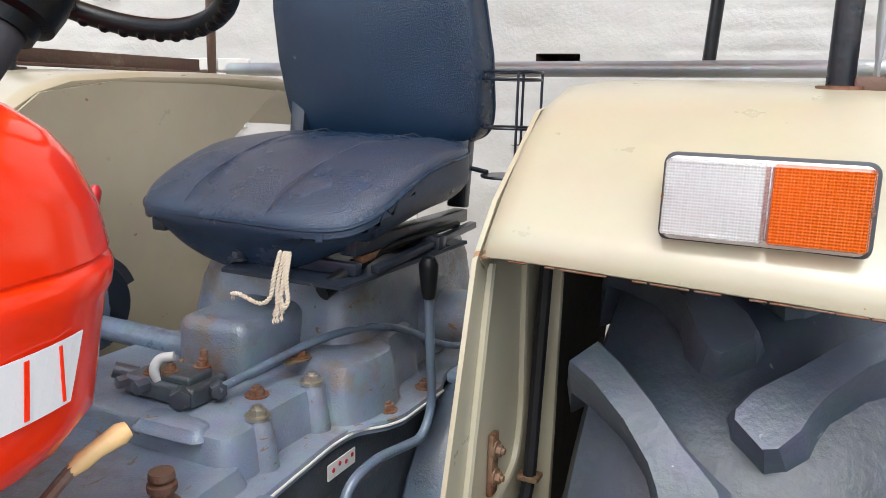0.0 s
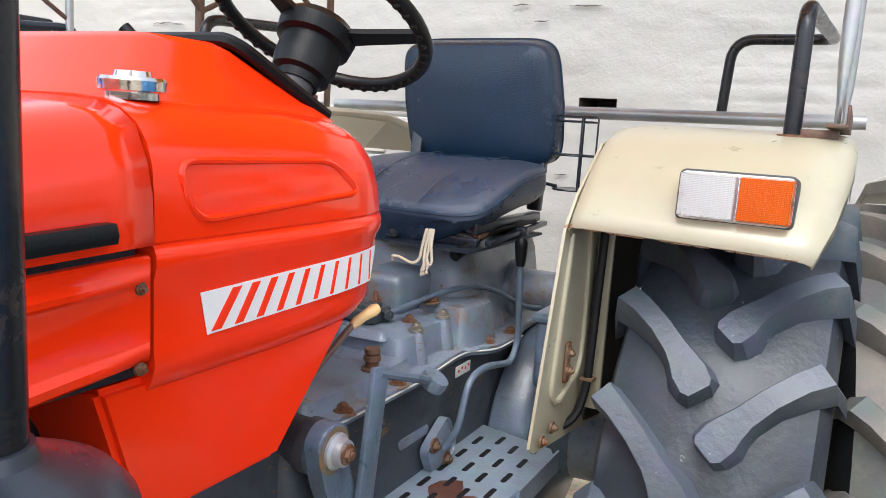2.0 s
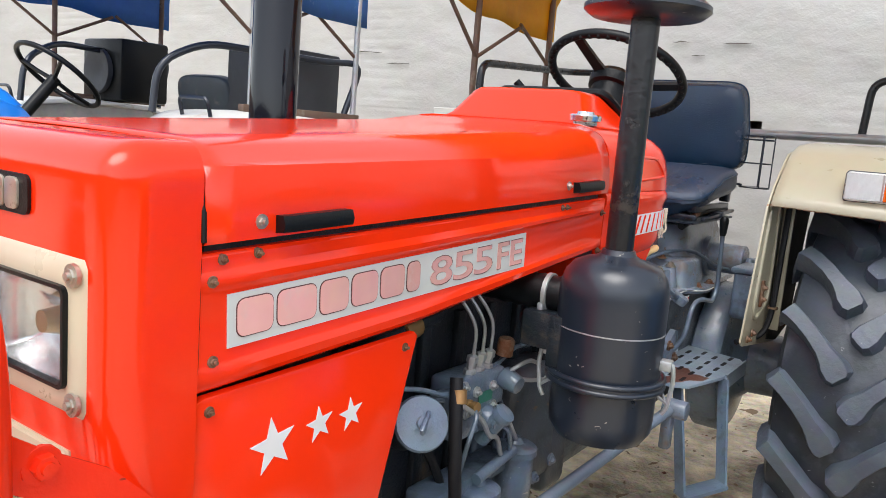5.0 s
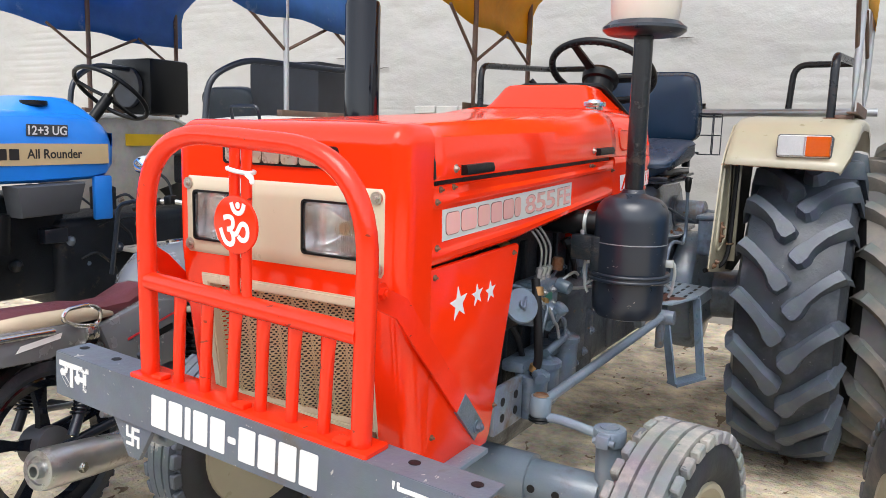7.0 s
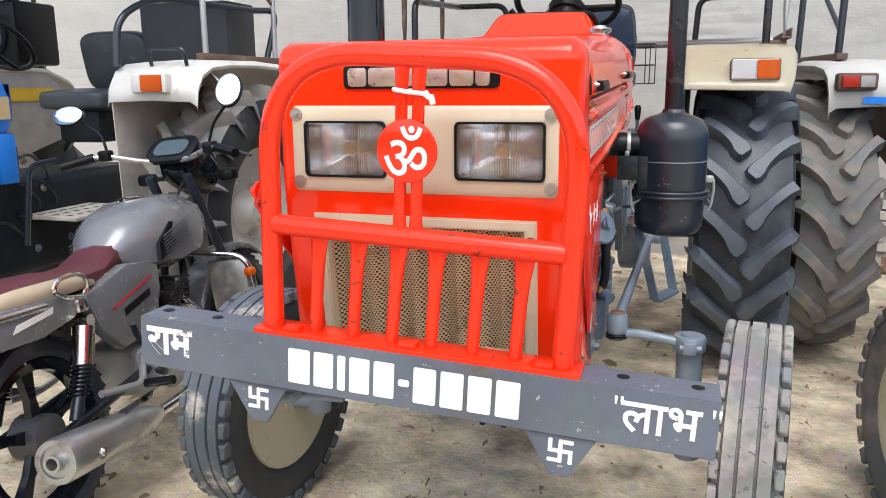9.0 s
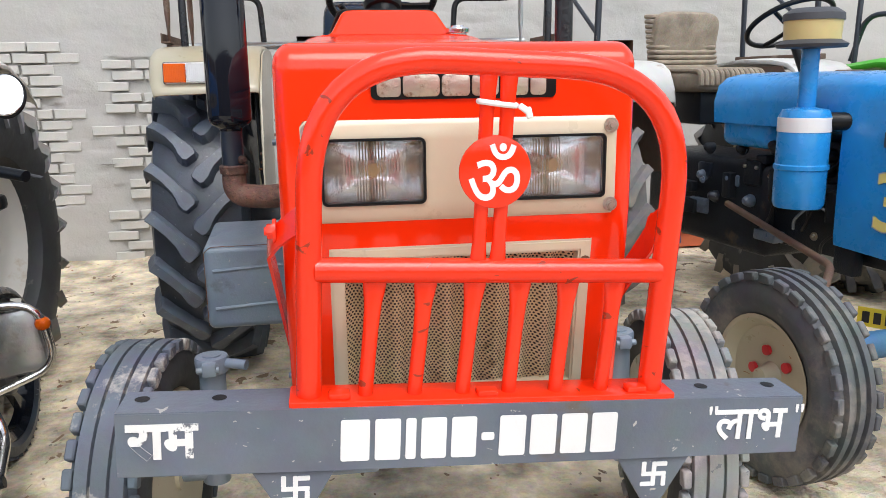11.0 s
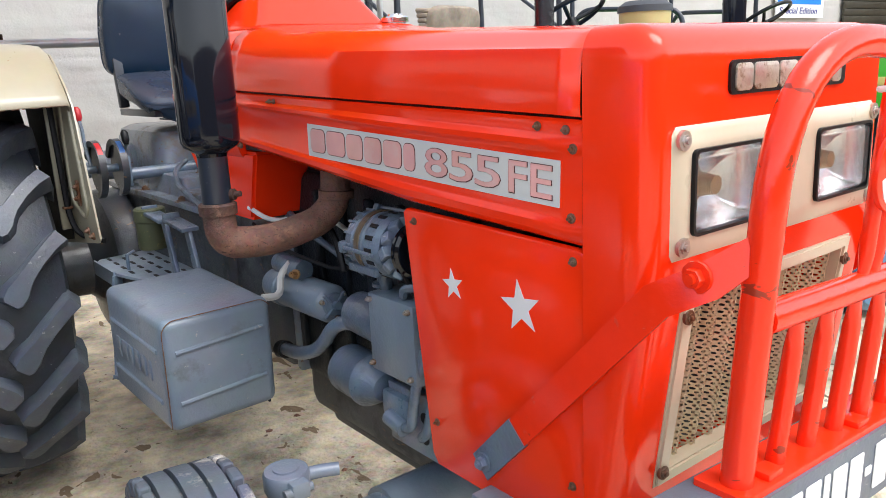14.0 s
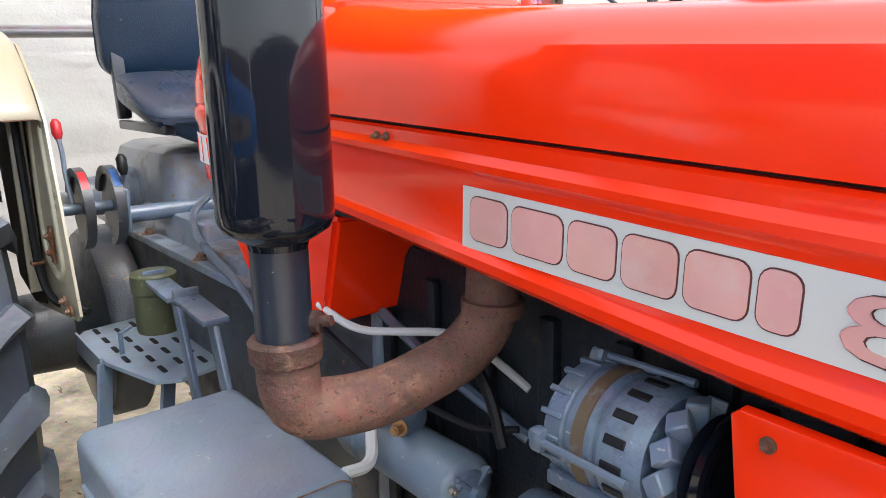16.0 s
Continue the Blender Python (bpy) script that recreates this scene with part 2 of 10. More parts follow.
def box(bm, c, s, bev=0.0, r=None, seg=2):
    m = Matrix.Translation(c) @ (r.to_4x4() if r else Matrix()) @ Matrix.Diagonal((*s, 1))
    vs = bmesh.ops.create_cube(bm, size=1, matrix=m)["verts"]
    if bev:
        es = list({e for v in vs for e in v.link_edges})
        bmesh.ops.bevel(bm, geom=es, offset=bev, segments=seg, profile=0.5, affect="EDGES")
    return bm


def cyl(bm, a, b, r0, r1=None, seg=16, bev=0.0):
    a, b = Vector(a), Vector(b)
    d = b - a
    m = Matrix.Translation((a + b) / 2) @ d.to_track_quat("Z", "Y").to_matrix().to_4x4()
    vs = bmesh.ops.create_cone(bm, cap_ends=True, segments=seg, radius1=r0, radius2=r0 if r1 is None else r1, depth=d.length, matrix=m)["verts"]
    if bev:
        es = [e for e in {e for v in vs for e in v.link_edges} if any(len(f.verts) > 4 for f in e.link_faces)]
        bmesh.ops.bevel(bm, geom=es, offset=bev, segments=2, profile=0.5, affect="EDGES")
    return bm


def ball(bm, c, r, s=(1, 1, 1), seg=14):
    bmesh.ops.create_uvsphere(bm, u_segments=seg, v_segments=max(6, seg * 2 // 3), radius=r, matrix=Matrix.Translation(c) @ Matrix.Diagonal((*s, 1)))
    return bm


def rings(bm, loops, cap=True, closed=True, around=True):
    """Joins loops of points into a skin; around: each loop is closed on itself."""
    vs = [[bm.verts.new(p) for p in loop] for loop in loops]
    n = len(vs[0])
    for a, b in zip(vs, vs[1:]):
        for i in range(n if around else n - 1):
            j = (i + 1) % n
            bm.faces.new((a[i], a[j], b[j], b[i]))
    if cap and around:
        bm.faces.new(vs[0][::-1])
        bm.faces.new(vs[-1])
    return bm


def rounded(pts, bend, steps=5, closed=False):
    """A polyline with its corners rounded."""
    pts = [Vector(p) for p in pts]
    out = []
    n = len(pts)
    for i, p in enumerate(pts):
        if not closed and i in (0, n - 1):
            out.append(p)
            continue
        a, b = pts[i - 1], pts[(i + 1) % n]
        da, db = a - p, b - p
        k = min(bend, da.length * 0.48, db.length * 0.48)
        s, e = p + da.normalized() * k, p + db.normalized() * k
        for q in range(steps + 1):
            u = q / steps
            out.append(s * (1 - u) ** 2 + p * 2 * u * (1 - u) + e * u * u)
    return out


def tube(bm, pts, r, seg=10, bend=0.0, steps=5, closed=False, radii=None):
    pts = rounded(pts, bend, steps, closed) if bend else [Vector(p) for p in pts]
    n = len(pts)
    loops, side = [], None
    for i, p in enumerate(pts):
        d = (pts[(i + 1) % n] - pts[i - 1]) if closed or 0 < i < n - 1 else (pts[1] - pts[0] if i == 0 else pts[-1] - pts[-2])
        d = d.normalized()
        if side is None:
            side = d.orthogonal().normalized()
        side = (side - d * side.dot(d)).normalized()
        up = d.cross(side)
        rr = radii[min(i, len(radii) - 1)] if radii else r
        loops.append([p + (side * math.cos(2 * math.pi * k / seg) + up * math.sin(2 * math.pi * k / seg)) * rr for k in range(seg)])
    if closed:
        loops.append(loops[0])
        rings(bm, loops, cap=False)
        bmesh.ops.remove_doubles(bm, verts=bm.verts, dist=1e-6)
        return bm
    return rings(bm, loops)


def lathe(bm, prof, base, axis=(0, 0, 1), seg=24):
    """A turned shape: prof holds (radius, distance along the axis)."""
    q = Vector(axis).to_track_quat("Z", "Y")
    base = Vector(base)
    loops = []
    for r, h in prof:
        r = max(r, 0.0004)
        loops.append([base + q @ Vector((r * math.cos(2 * math.pi * k / seg), r * math.sin(2 * math.pi * k / seg), h)) for k in range(seg)])
    return rings(bm, loops)


def slab(bm, outline, m, depth, bev=0.0):
    """A flat outline (2D) raised by depth along the local z of m."""
    lo = [bm.verts.new(m @ Vector((x, y, 0))) for x, y in outline]
    hi = [bm.verts.new(m @ Vector((x, y, depth))) for x, y in outline]
    n = len(lo)
    fs = [bm.faces.new(hi), bm.faces.new(lo[::-1])]
    fs += [bm.faces.new((lo[i], lo[(i + 1) % n], hi[(i + 1) % n], hi[i])) for i in range(n)]
    if bev:
        bmesh.ops.bevel(bm, geom=list(fs[0].edges), offset=bev, segments=2, profile=0.5, affect="EDGES")
    return bm


def round_rect(w, h, r, steps=4):
    out = []
    for cx, cy, a0 in ((w / 2 - r, h / 2 - r, 0), (-w / 2 + r, h / 2 - r, 90), (-w / 2 + r, -h / 2 + r, 180), (w / 2 - r, -h / 2 + r, 270)):
        for k in range(steps + 1):
            a = radians(a0 + 90 * k / steps)
            out.append((cx + r * math.cos(a), cy + r * math.sin(a)))
    return out


def basis(o, x, z):
    """A pose at o with the local x and z axes given."""
    x, z = Vector(x).normalized(), Vector(z).normalized()
    y = z.cross(x).normalized()
    x = y.cross(z)
    m = Matrix((x, y, z)).transposed().to_4x4()
    m.translation = o
    return m


def lettering(bm, body, size, m, depth=0.001, shear=0.0, stretch=1.0, align="LEFT", offset=0.0):
    c = bpy.data.curves.new("letters", "FONT")
    c.body, c.size, c.shear, c.extrude, c.align_x, c.offset = body, size, shear, depth / 2, align, offset
    c.resolution_u = 3
    o = bpy.data.objects.new("letters", c)
    me = o.to_mesh()
    t = bpy.data.meshes.new("letters")
    bm2 = bmesh.new()
    bm2.from_mesh(me)
    # overlapping strokes lie a hair above one another
    bm2.verts.ensure_lookup_table()
    seen, count = set(), 0
    for v in bm2.verts:
        if v in seen:
            continue
        stack = [v]
        seen.add(v)
        while stack:
            u = stack.pop()
            u.co.z += 0.0003 * (count % 4)
            for e in u.link_edges:
                w = e.other_vert(u)
                if w not in seen:
                    seen.add(w)
                    stack.append(w)
        count += 1
    bmesh.ops.transform(bm2, matrix=m @ Matrix.Diagonal((stretch, 1, 1, 1)), verts=bm2.verts)
    bm2.to_mesh(t)
    bm.from_mesh(t)
    bm2.free()
    o.to_mesh_clear()
    bpy.data.objects.remove(o)
    bpy.data.curves.remove(c)
    bpy.data.meshes.remove(t)
    return bm


def fitted(bm, body, m, width, height, depth, offset=0.0):
    """One word scaled to fill a given width and height."""
    t = lettering(B(), body, 1.0, Matrix(), 0.0001)
    xs, ys = [v.co.x for v in t.verts], [v.co.y for v in t.verts]
    t.free()
    sx, sy = width / (max(xs) - min(xs)), height / (max(ys) - min(ys))
    k = m @ Matrix.Diagonal((sx, sy, 1, 1)) @ Matrix.Translation((-min(xs), -min(ys), 0))
    return lettering(bm, body, 1.0, k, depth, offset=offset / max(sx, sy))


def thing(name, label, category, at=(0, 0, 0), group="", kind=""):
    ob = new(name)
    ob.location = at
    ob.empty_display_size = 0.1
    return tagged(ob, label, category, group, kind)


def part(name, bm, mat, parent=None, label="", angle=38, weld=False):
    """Links a bmesh as one mesh object, under a thing or a part."""
    root = parent
    while root and root.parent:
        root = root.parent
    if root:
        bmesh.ops.translate(bm, vec=-Vector(root.location), verts=bm.verts)
    if weld:
        bmesh.ops.remove_doubles(bm, verts=bm.verts, dist=1e-5)
    bmesh.ops.recalc_face_normals(bm, faces=bm.faces)
    for f in bm.faces:
        f.smooth = True
    me = bpy.data.meshes.new(name)
    bm.to_mesh(me)
    bm.free()
    me.set_sharp_from_angle(angle=radians(angle))
    for one in mat if isinstance(mat, (list, tuple)) else [mat]:
        me.materials.append(one)
    ob = new(name, me)
    if parent:
        ob.parent = parent
    return tagged(ob, label)


def B():
    return bmesh.new()


def place(bm, m):
    bmesh.ops.transform(bm, matrix=m, verts=bm.verts)
    return bm


def mirrored(bm):
    """Flips a bmesh to the other side of the plane x = 0."""
    bmesh.ops.scale(bm, vec=(-1, 1, 1), verts=bm.verts)
    return bm


def hexbolt(bm, p, axis, r=0.011, h=0.008, washer=True):
    """A hexagon bolt head on its washer, one closed shape."""
    p, axis = Vector(p), Vector(axis).normalized()
    q = axis.to_track_quat("Z", "Y")
    k30 = math.cos(math.pi / 6)
    steps = [(1.55, 1.55, -0.003), (1.55, 1.55, 0.002)] if washer else [(1.0, k30, -0.003)]
    steps += [(1.0, k30, 0.002), (1.0, k30, h * 0.85), (0.9, 0.86, h), (0.55, 0.55, h), (0.52, 0.52, h + 0.004)]
    return rings(bm, [[p + q @ Vector((r * (a if k % 2 == 0 else b) * math.cos(math.pi * k / 6), r * (a if k % 2 == 0 else b) * math.sin(math.pi * k / 6), z)) for k in range(12)] for a, b, z in steps])


def tyre_shell(bm, rim, crown, width, shoulder, c, bulge=0.012, seg=48):
    """A tyre's carcass, turned about the x axis at c."""
    w = width / 2
    prof = [(rim, -w * 0.72), (rim + 0.012, -w * 0.84), (rim + (shoulder - rim) * 0.4, -w - bulge * 0.4), (rim + (shoulder - rim) * 0.75, -w),
            (shoulder, -w * 0.9), (shoulder + (crown - shoulder) * 0.6, -w * 0.62), (crown, -w * 0.25), (crown, w * 0.25),
            (shoulder + (crown - shoulder) * 0.6, w * 0.62), (shoulder, w * 0.9), (rim + (shoulder - rim) * 0.75, w),
            (rim + (shoulder - rim) * 0.4, w + bulge * 0.4), (rim + 0.012, w * 0.84), (rim, w * 0.72), (rim - 0.02, w * 0.6), (rim - 0.02, -w * 0.6)]
    prof.append(prof[0])
    loops = []
    for r, h in prof:
        loops.append([Vector(c) + Vector((h, r * math.cos(2 * math.pi * k / seg), r * math.sin(2 * math.pi * k / seg))) for k in range(seg)])
    rings(bm, loops, cap=False)
    return bm


def chevron_lugs(wheel, mat, crown, shoulder, width, c, count=20, height=0.048, phase=(32.2, 41.6)):
    """The bars of a driving tyre: each runs from a blunt six-sided nose in the middle of the tread out over the shoulder."""
    c = Vector(c)
    w = width / 2
    root = wheel
    while root.parent:
        root = root.parent
    hub = Matrix.Translation(c - Vector(root.location))
    reach = crown + height
    k_ = w / 0.2
    line = [(0.012, 0.000, 0.044), (0.019, 0.008, 0.062), (0.036, 0.032, 0.066), (0.050, 0.052, 0.054), (0.068, 0.074, 0.043), (0.105, 0.116, 0.040), (0.150, 0.158, 0.042), (0.186, 0.186, 0.047), (0.203, 0.200, 0.050)]
    line = [(d * k_, q, b) for d, q, b in line]
    for side, t0 in ((-1, phase[0]), (1, phase[1])):
        loops = []
        for i, (d, q, b) in enumerate(line):
            a, e = line[max(0, i - 1)], line[min(len(line) - 1, i + 1)]
            tan = Vector((e[0] - a[0], e[1] - a[1])).normalized()
            nor = Vector((-tan.y, tan.x))
            f = min(1.0, d / w)
            base = crown - (crown - shoulder) * f * f - 0.012
            top = reach - 0.022 * f ** 4
            if i == len(line) - 1:
                base, top = shoulder - 0.10, shoulder - 0.015
            loop = []
            flare = 1.45 if i else 1.2
            for rr, hw in ((base, flare), (top - 0.006, 1.05), (top, 0.92), (top, -0.92), (top - 0.006, -1.05), (base, -flare)):
                dd, qq = Vector((d, q)) + nor * (hw * b / 2)
                if i == 0 and abs(hw) > 1.1:
                    qq -= 0.012
                aa = radians(t0) + qq / reach
                loop.append(c + Vector((side * dd, -rr * math.cos(aa), rr * math.sin(aa))))
            loops.append(loop)
        first = part("lug", rings(B(), loops), mat, wheel, angle=24)
        for k in range(1, count):
            ob = new("lug", first.data)
            ob.parent = wheel
            ob.matrix_basis = hub @ Matrix.Rotation(-2 * math.pi * k / count, 4, "X") @ hub.inverted()


# ---- ground and walls ----
def ground_mat():
    m = material("sandy_earth", (0.726, 0.616, 0.462), 0.95, grain=0.42, scale=30, bump=0.0, chips=(0.24, 0.17, 0.11), chip_scale=13, chip_amount=0.55, dirt=(0.42, 0.32, 0.215), dirt_amount=0.5, dirt_scale=1.3, dirt_sharp=0.3, spec=0.15)
    n, l = m.node_tree.nodes, m.node_tree.links
    tc = n.new("ShaderNodeTexCoord")
    a, b = n.new("ShaderNodeTexNoise"), n.new("ShaderNodeTexNoise")
    for t, s, d in ((a, 7, 8), (b, 60, 6)):
        t.inputs["Scale"].default_value, t.inputs["Detail"].default_value = s, d
        l.new(tc.outputs["Object"], t.inputs["Vector"])
    add = n.new("ShaderNodeMath")
    add.operation = "MULTIPLY_ADD"
    add.inputs[1].default_value = 0.3
    l.new(b.outputs["Fac"], add.inputs[0])
    l.new(a.outputs["Fac"], add.inputs[2])
    bp = n.new("ShaderNodeBump")
    bp.inputs["Strength"].default_value, bp.inputs["Distance"].default_value = 0.8, 0.05
    l.new(add.outputs[0], bp.inputs["Height"])
    l.new(bp.outputs["Normal"], n["Principled BSDF"].inputs["Normal"])
    return m


SAND = ground_mat()


def build_ground():
    bm = B()
    xs = [-400, -120, -40, -14] + [-9 + 0.15 * i for i in range(121)] + [14, 40, 120, 400]
    ys = [-400, -120, -40, -10] + [-4 + 0.15 * i for i in range(65)] + [9, 14, 40, 120, 400]
    grid = []
    for y in ys:
        row = []
        for x in xs:
            z = GROUND
            if abs(x) < 9.1 and -4.1 < y < 5.8:
                z += 0.016 * noise.fractal(Vector((x * 1.3, y * 1.3, 0)), 1.0, 2.0, 5) - 0.006
                if y > 4.3:
                    z += 0.05 * min(1, (y - 4.3) / 0.4)
            row.append(bm.verts.new((x, y, z)))
        grid.append(row)
    for a, b in zip(grid, grid[1:]):
        for i in range(len(xs) - 1):
            bm.faces.new((a[i], a[i + 1], b[i + 1], b[i]))
    ob = part("ground", bm, SAND, angle=180)
    return tagged(ob, "trodden sandy earth yard, dry and dusty", "ground", kind="structure")


ground = build_ground()
WALL_Y = 4.72
WALL_TOP = 3.6


def plaster_mat():
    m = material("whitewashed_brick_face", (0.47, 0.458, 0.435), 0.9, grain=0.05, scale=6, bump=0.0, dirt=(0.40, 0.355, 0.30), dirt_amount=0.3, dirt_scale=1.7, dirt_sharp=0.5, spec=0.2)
    n, l = m.node_tree.nodes, m.node_tree.links
    tc = n.new("ShaderNodeTexCoord")
    a, b = n.new("ShaderNodeTexNoise"), n.new("ShaderNodeTexNoise")
    for t, s, d in ((a, 9, 8), (b, 70, 6)):
        t.inputs["Scale"].default_value, t.inputs["Detail"].default_value = s, d
        l.new(tc.outputs["Object"], t.inputs["Vector"])
    add = n.new("ShaderNodeMath")
    add.operation = "MULTIPLY_ADD"
    add.inputs[1].default_value = 0.25
    l.new(b.outputs["Fac"], add.inputs[0])
    l.new(a.outputs["Fac"], add.inputs[2])
    bp = n.new("ShaderNodeBump")
    bp.inputs["Strength"].default_value, bp.inputs["Distance"].default_value = 0.7, 0.012
    l.new(add.outputs[0], bp.inputs["Height"])
    l.new(bp.outputs["Normal"], n["Principled BSDF"].inputs["Normal"])
    return m


PLASTER = plaster_mat()
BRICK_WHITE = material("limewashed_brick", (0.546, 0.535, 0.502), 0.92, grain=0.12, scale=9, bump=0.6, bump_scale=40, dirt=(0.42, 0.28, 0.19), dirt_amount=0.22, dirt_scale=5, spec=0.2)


PATCHES = [(-1.75, -1.15, -0.1, 1.47), (-2.75, -2.15, 0.42, 1.55), (1.02, 1.42, -0.05, 0.66), (1.75, 1.95, 0.0, 0.5)]


def build_wall(name, x0, x1, y, holes, label):
    """A thick wall along x with small openings through its face, whitewashed over uneven courses."""
    bm = B()
    
    def height(x, z):
        course = z / 0.082
        f = course - math.floor(course)
        soft = noise.noise(Vector((x * 0.8, z * 1.2, 3.1)))
        show = max(0.0, min(1.0, 2.6 * soft - 0.25 + 0.5 * noise.noise(Vector((x * 9, math.floor(course + 0.5) * 1.7, 0)))))
        along = (x + 0.115 * (math.floor(course) % 2)) / 0.23
        g = along - math.floor(along)
        joint = max(1 - min(f, 1 - f) / 0.16, 1 - min(g, 1 - g) / 0.07, 0.0)
        dip = -0.008 * joint * show + 0.004 * noise.noise(Vector((math.floor(along) * 3.7, math.floor(course) * 2.3, 5.0))) * show
        wob = 0.05 * noise.noise(Vector((x * 6, z * 6, 1.0)))
        if any(a < x + wob < b and c < z + wob < d for a, b, c, d in PATCHES):
            return dip - 0.022
        return dip + 0.011 * noise.fractal(Vector((x * 2.2, z * 3.4, 0)), 1.0, 2.0, 4)

    near = [round(-4.4 + 0.0383 * i, 4) for i in range(220)]
    far = [round(x0 + (x1 - x0) * i / 216, 4) for i in range(217)]
    xs = sorted(set(near + [v for v in far if not -4.5 < v < 4.1] + [v for h in holes for v in h[:2]]))
    zs = sorted(set([round(GROUND - 0.3 + 0.01367 * i, 4) for i in range(int((WALL_TOP + 0.3) / 0.01367) + 1)] + [v for h in holes for v in h[2:]]))
    vs = [[bm.verts.new((x, y - height(x, z), z)) for x in xs] for z in zs]

    def inside(xa, xb, za, zb):
        return any(h[0] - 1e-6 <= xa and xb <= h[1] + 1e-6 and h[2] - 1e-6 <= za and zb <= h[3] + 1e-6 for h in holes)

    for j in range(len(zs) - 1):
        for i in range(len(xs) - 1):
            if not inside(xs[i], xs[i + 1], zs[j], zs[j + 1]):
                bm.faces.new((vs[j][i], vs[j][i + 1], vs[j + 1][i + 1], vs[j + 1][i]))
    for e in [e for e in bm.edges if len(e.link_faces) == 1]:
        a, b = e.verts
        mid = (a.co + b.co) / 2
        if any(h[0] - 0.02 < mid.x < h[1] + 0.02 and h[2] - 0.02 < mid.z < h[3] + 0.02 for h in holes):
            c, d = bm.verts.new((b.co.x, y + 0.34, b.co.z)), bm.verts.new((a.co.x, y + 0.34, a.co.z))
            # sides take the darker material, in place of the hole's own shade
            bm.faces.new((a, b, c, d)).material_index = 1
    box(bm, ((x0 + x1) / 2, y + 0.38, WALL_TOP / 2 - 0.15), (x1 - x0, 0.08, WALL_TOP + 0.3))
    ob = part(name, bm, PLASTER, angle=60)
    return tagged(ob, label, "wall", kind="structure")


HOLES = [(-0.40, -0.19, 1.565, 1.625), (2.02, 2.24, 1.46, 1.585), (-3.72, -3.60, 1.36, 1.47)]
wall_north = build_wall("wall_north", -14.0, 12.0, WALL_Y, HOLES, "whitewashed rough brick yard wall with small putlog holes")
# Dark brick; lining the holes with it makes them look shaded inside.
DARK_BRICK = material("dark_stand_in_brick", (0.20, 0.125, 0.09), 0.9, grain=0.3, scale=7, bump=0.5, bump_scale=30, dirt=(0.11, 0.10, 0.09), dirt_amount=0.4, dirt_scale=2, spec=0.2)
wall_north.data.materials.append(DARK_BRICK)
# Unseen walls, added to close the yard, cut fill and darken reflections.
for nm, c, s in (("wall_south", (0, -9, 1.1), (26, 0.23, 2.6)), ("wall_west", (-14.1, -2, 1.1), (0.23, 14, 2.6)), ("wall_east", (12.1, -2, 1.1), (0.23, 14, 2.6))):
    tagged(part(nm, box(B(), c, s, 0.01), DARK_BRICK), "plain brick wall out of view, added to close the yard", "wall", kind="structure")


# ---- the red tractor ----
tractor = thing("tractor", "orange-red farm tractor with cream mudguards parked on sandy earth", "tractor", (0, 1.4, GROUND))
BACK_AXLE = (2.60, 0.63)
FRONT_AXLE = (0.62, 0.305)


def gap_z(y):
    return 1.244 + 0.0365 * (y - 0.1)


def top_z(y):
    return 1.361 + 0.013 * min(1, max(0, (y - 1.05) / 0.15)) + 0.062 * (y - 0.1) / 1.1


def bonnet():
    bm = B()
    loops = []
    for i in range(25):
        y = 0.107 + (1.208 - 0.107) * i / 24
        g, t = gap_z(y) + 0.005, top_z(y)
        half = [(0.300, g - 0.004), (0.3185, g), (0.3185, g + 0.012), (0.317, g + 0.05), (0.309, g + 0.085), (0.292, t - 0.026), (0.268, t - 0.010), (0.235, t - 0.002), (0.16, t + 0.001), (0.06, t + 0.002)]
        loops.append([(x, y, z) for x, z in half] + [(-x, y, z) for x, z in half[::-1]])
    rings(bm, loops, around=False)
    ob = part("bonnet", bm, RED, tractor, "glossy orange-red hinged bonnet")
    sol = ob.modifiers.new("sheet", "SOLIDIFY")
    sol.thickness, sol.offset = 0.002, 0
    # black strip standing in for the shade in the gap behind the nose
    lip = tube(B(), [(0.235, 0.1055, 1.3585), (0.268, 0.1055, 1.351), (0.292, 0.1055, 1.335), (0.309, 0.1055, 1.312), (0.3165, 0.1055, 1.285), (0.3185, 0.1055, 1.252)], 0.0034, 6)
    part("seal", lip, PLASTIC, ob, "black strip for the dark gap at the bonnet front")
    return ob


bonnet()

# dark boxes added inside so the gaps round the bonnet look black with shade
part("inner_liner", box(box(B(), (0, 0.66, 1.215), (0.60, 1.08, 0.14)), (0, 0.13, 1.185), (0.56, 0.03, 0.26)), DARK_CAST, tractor)


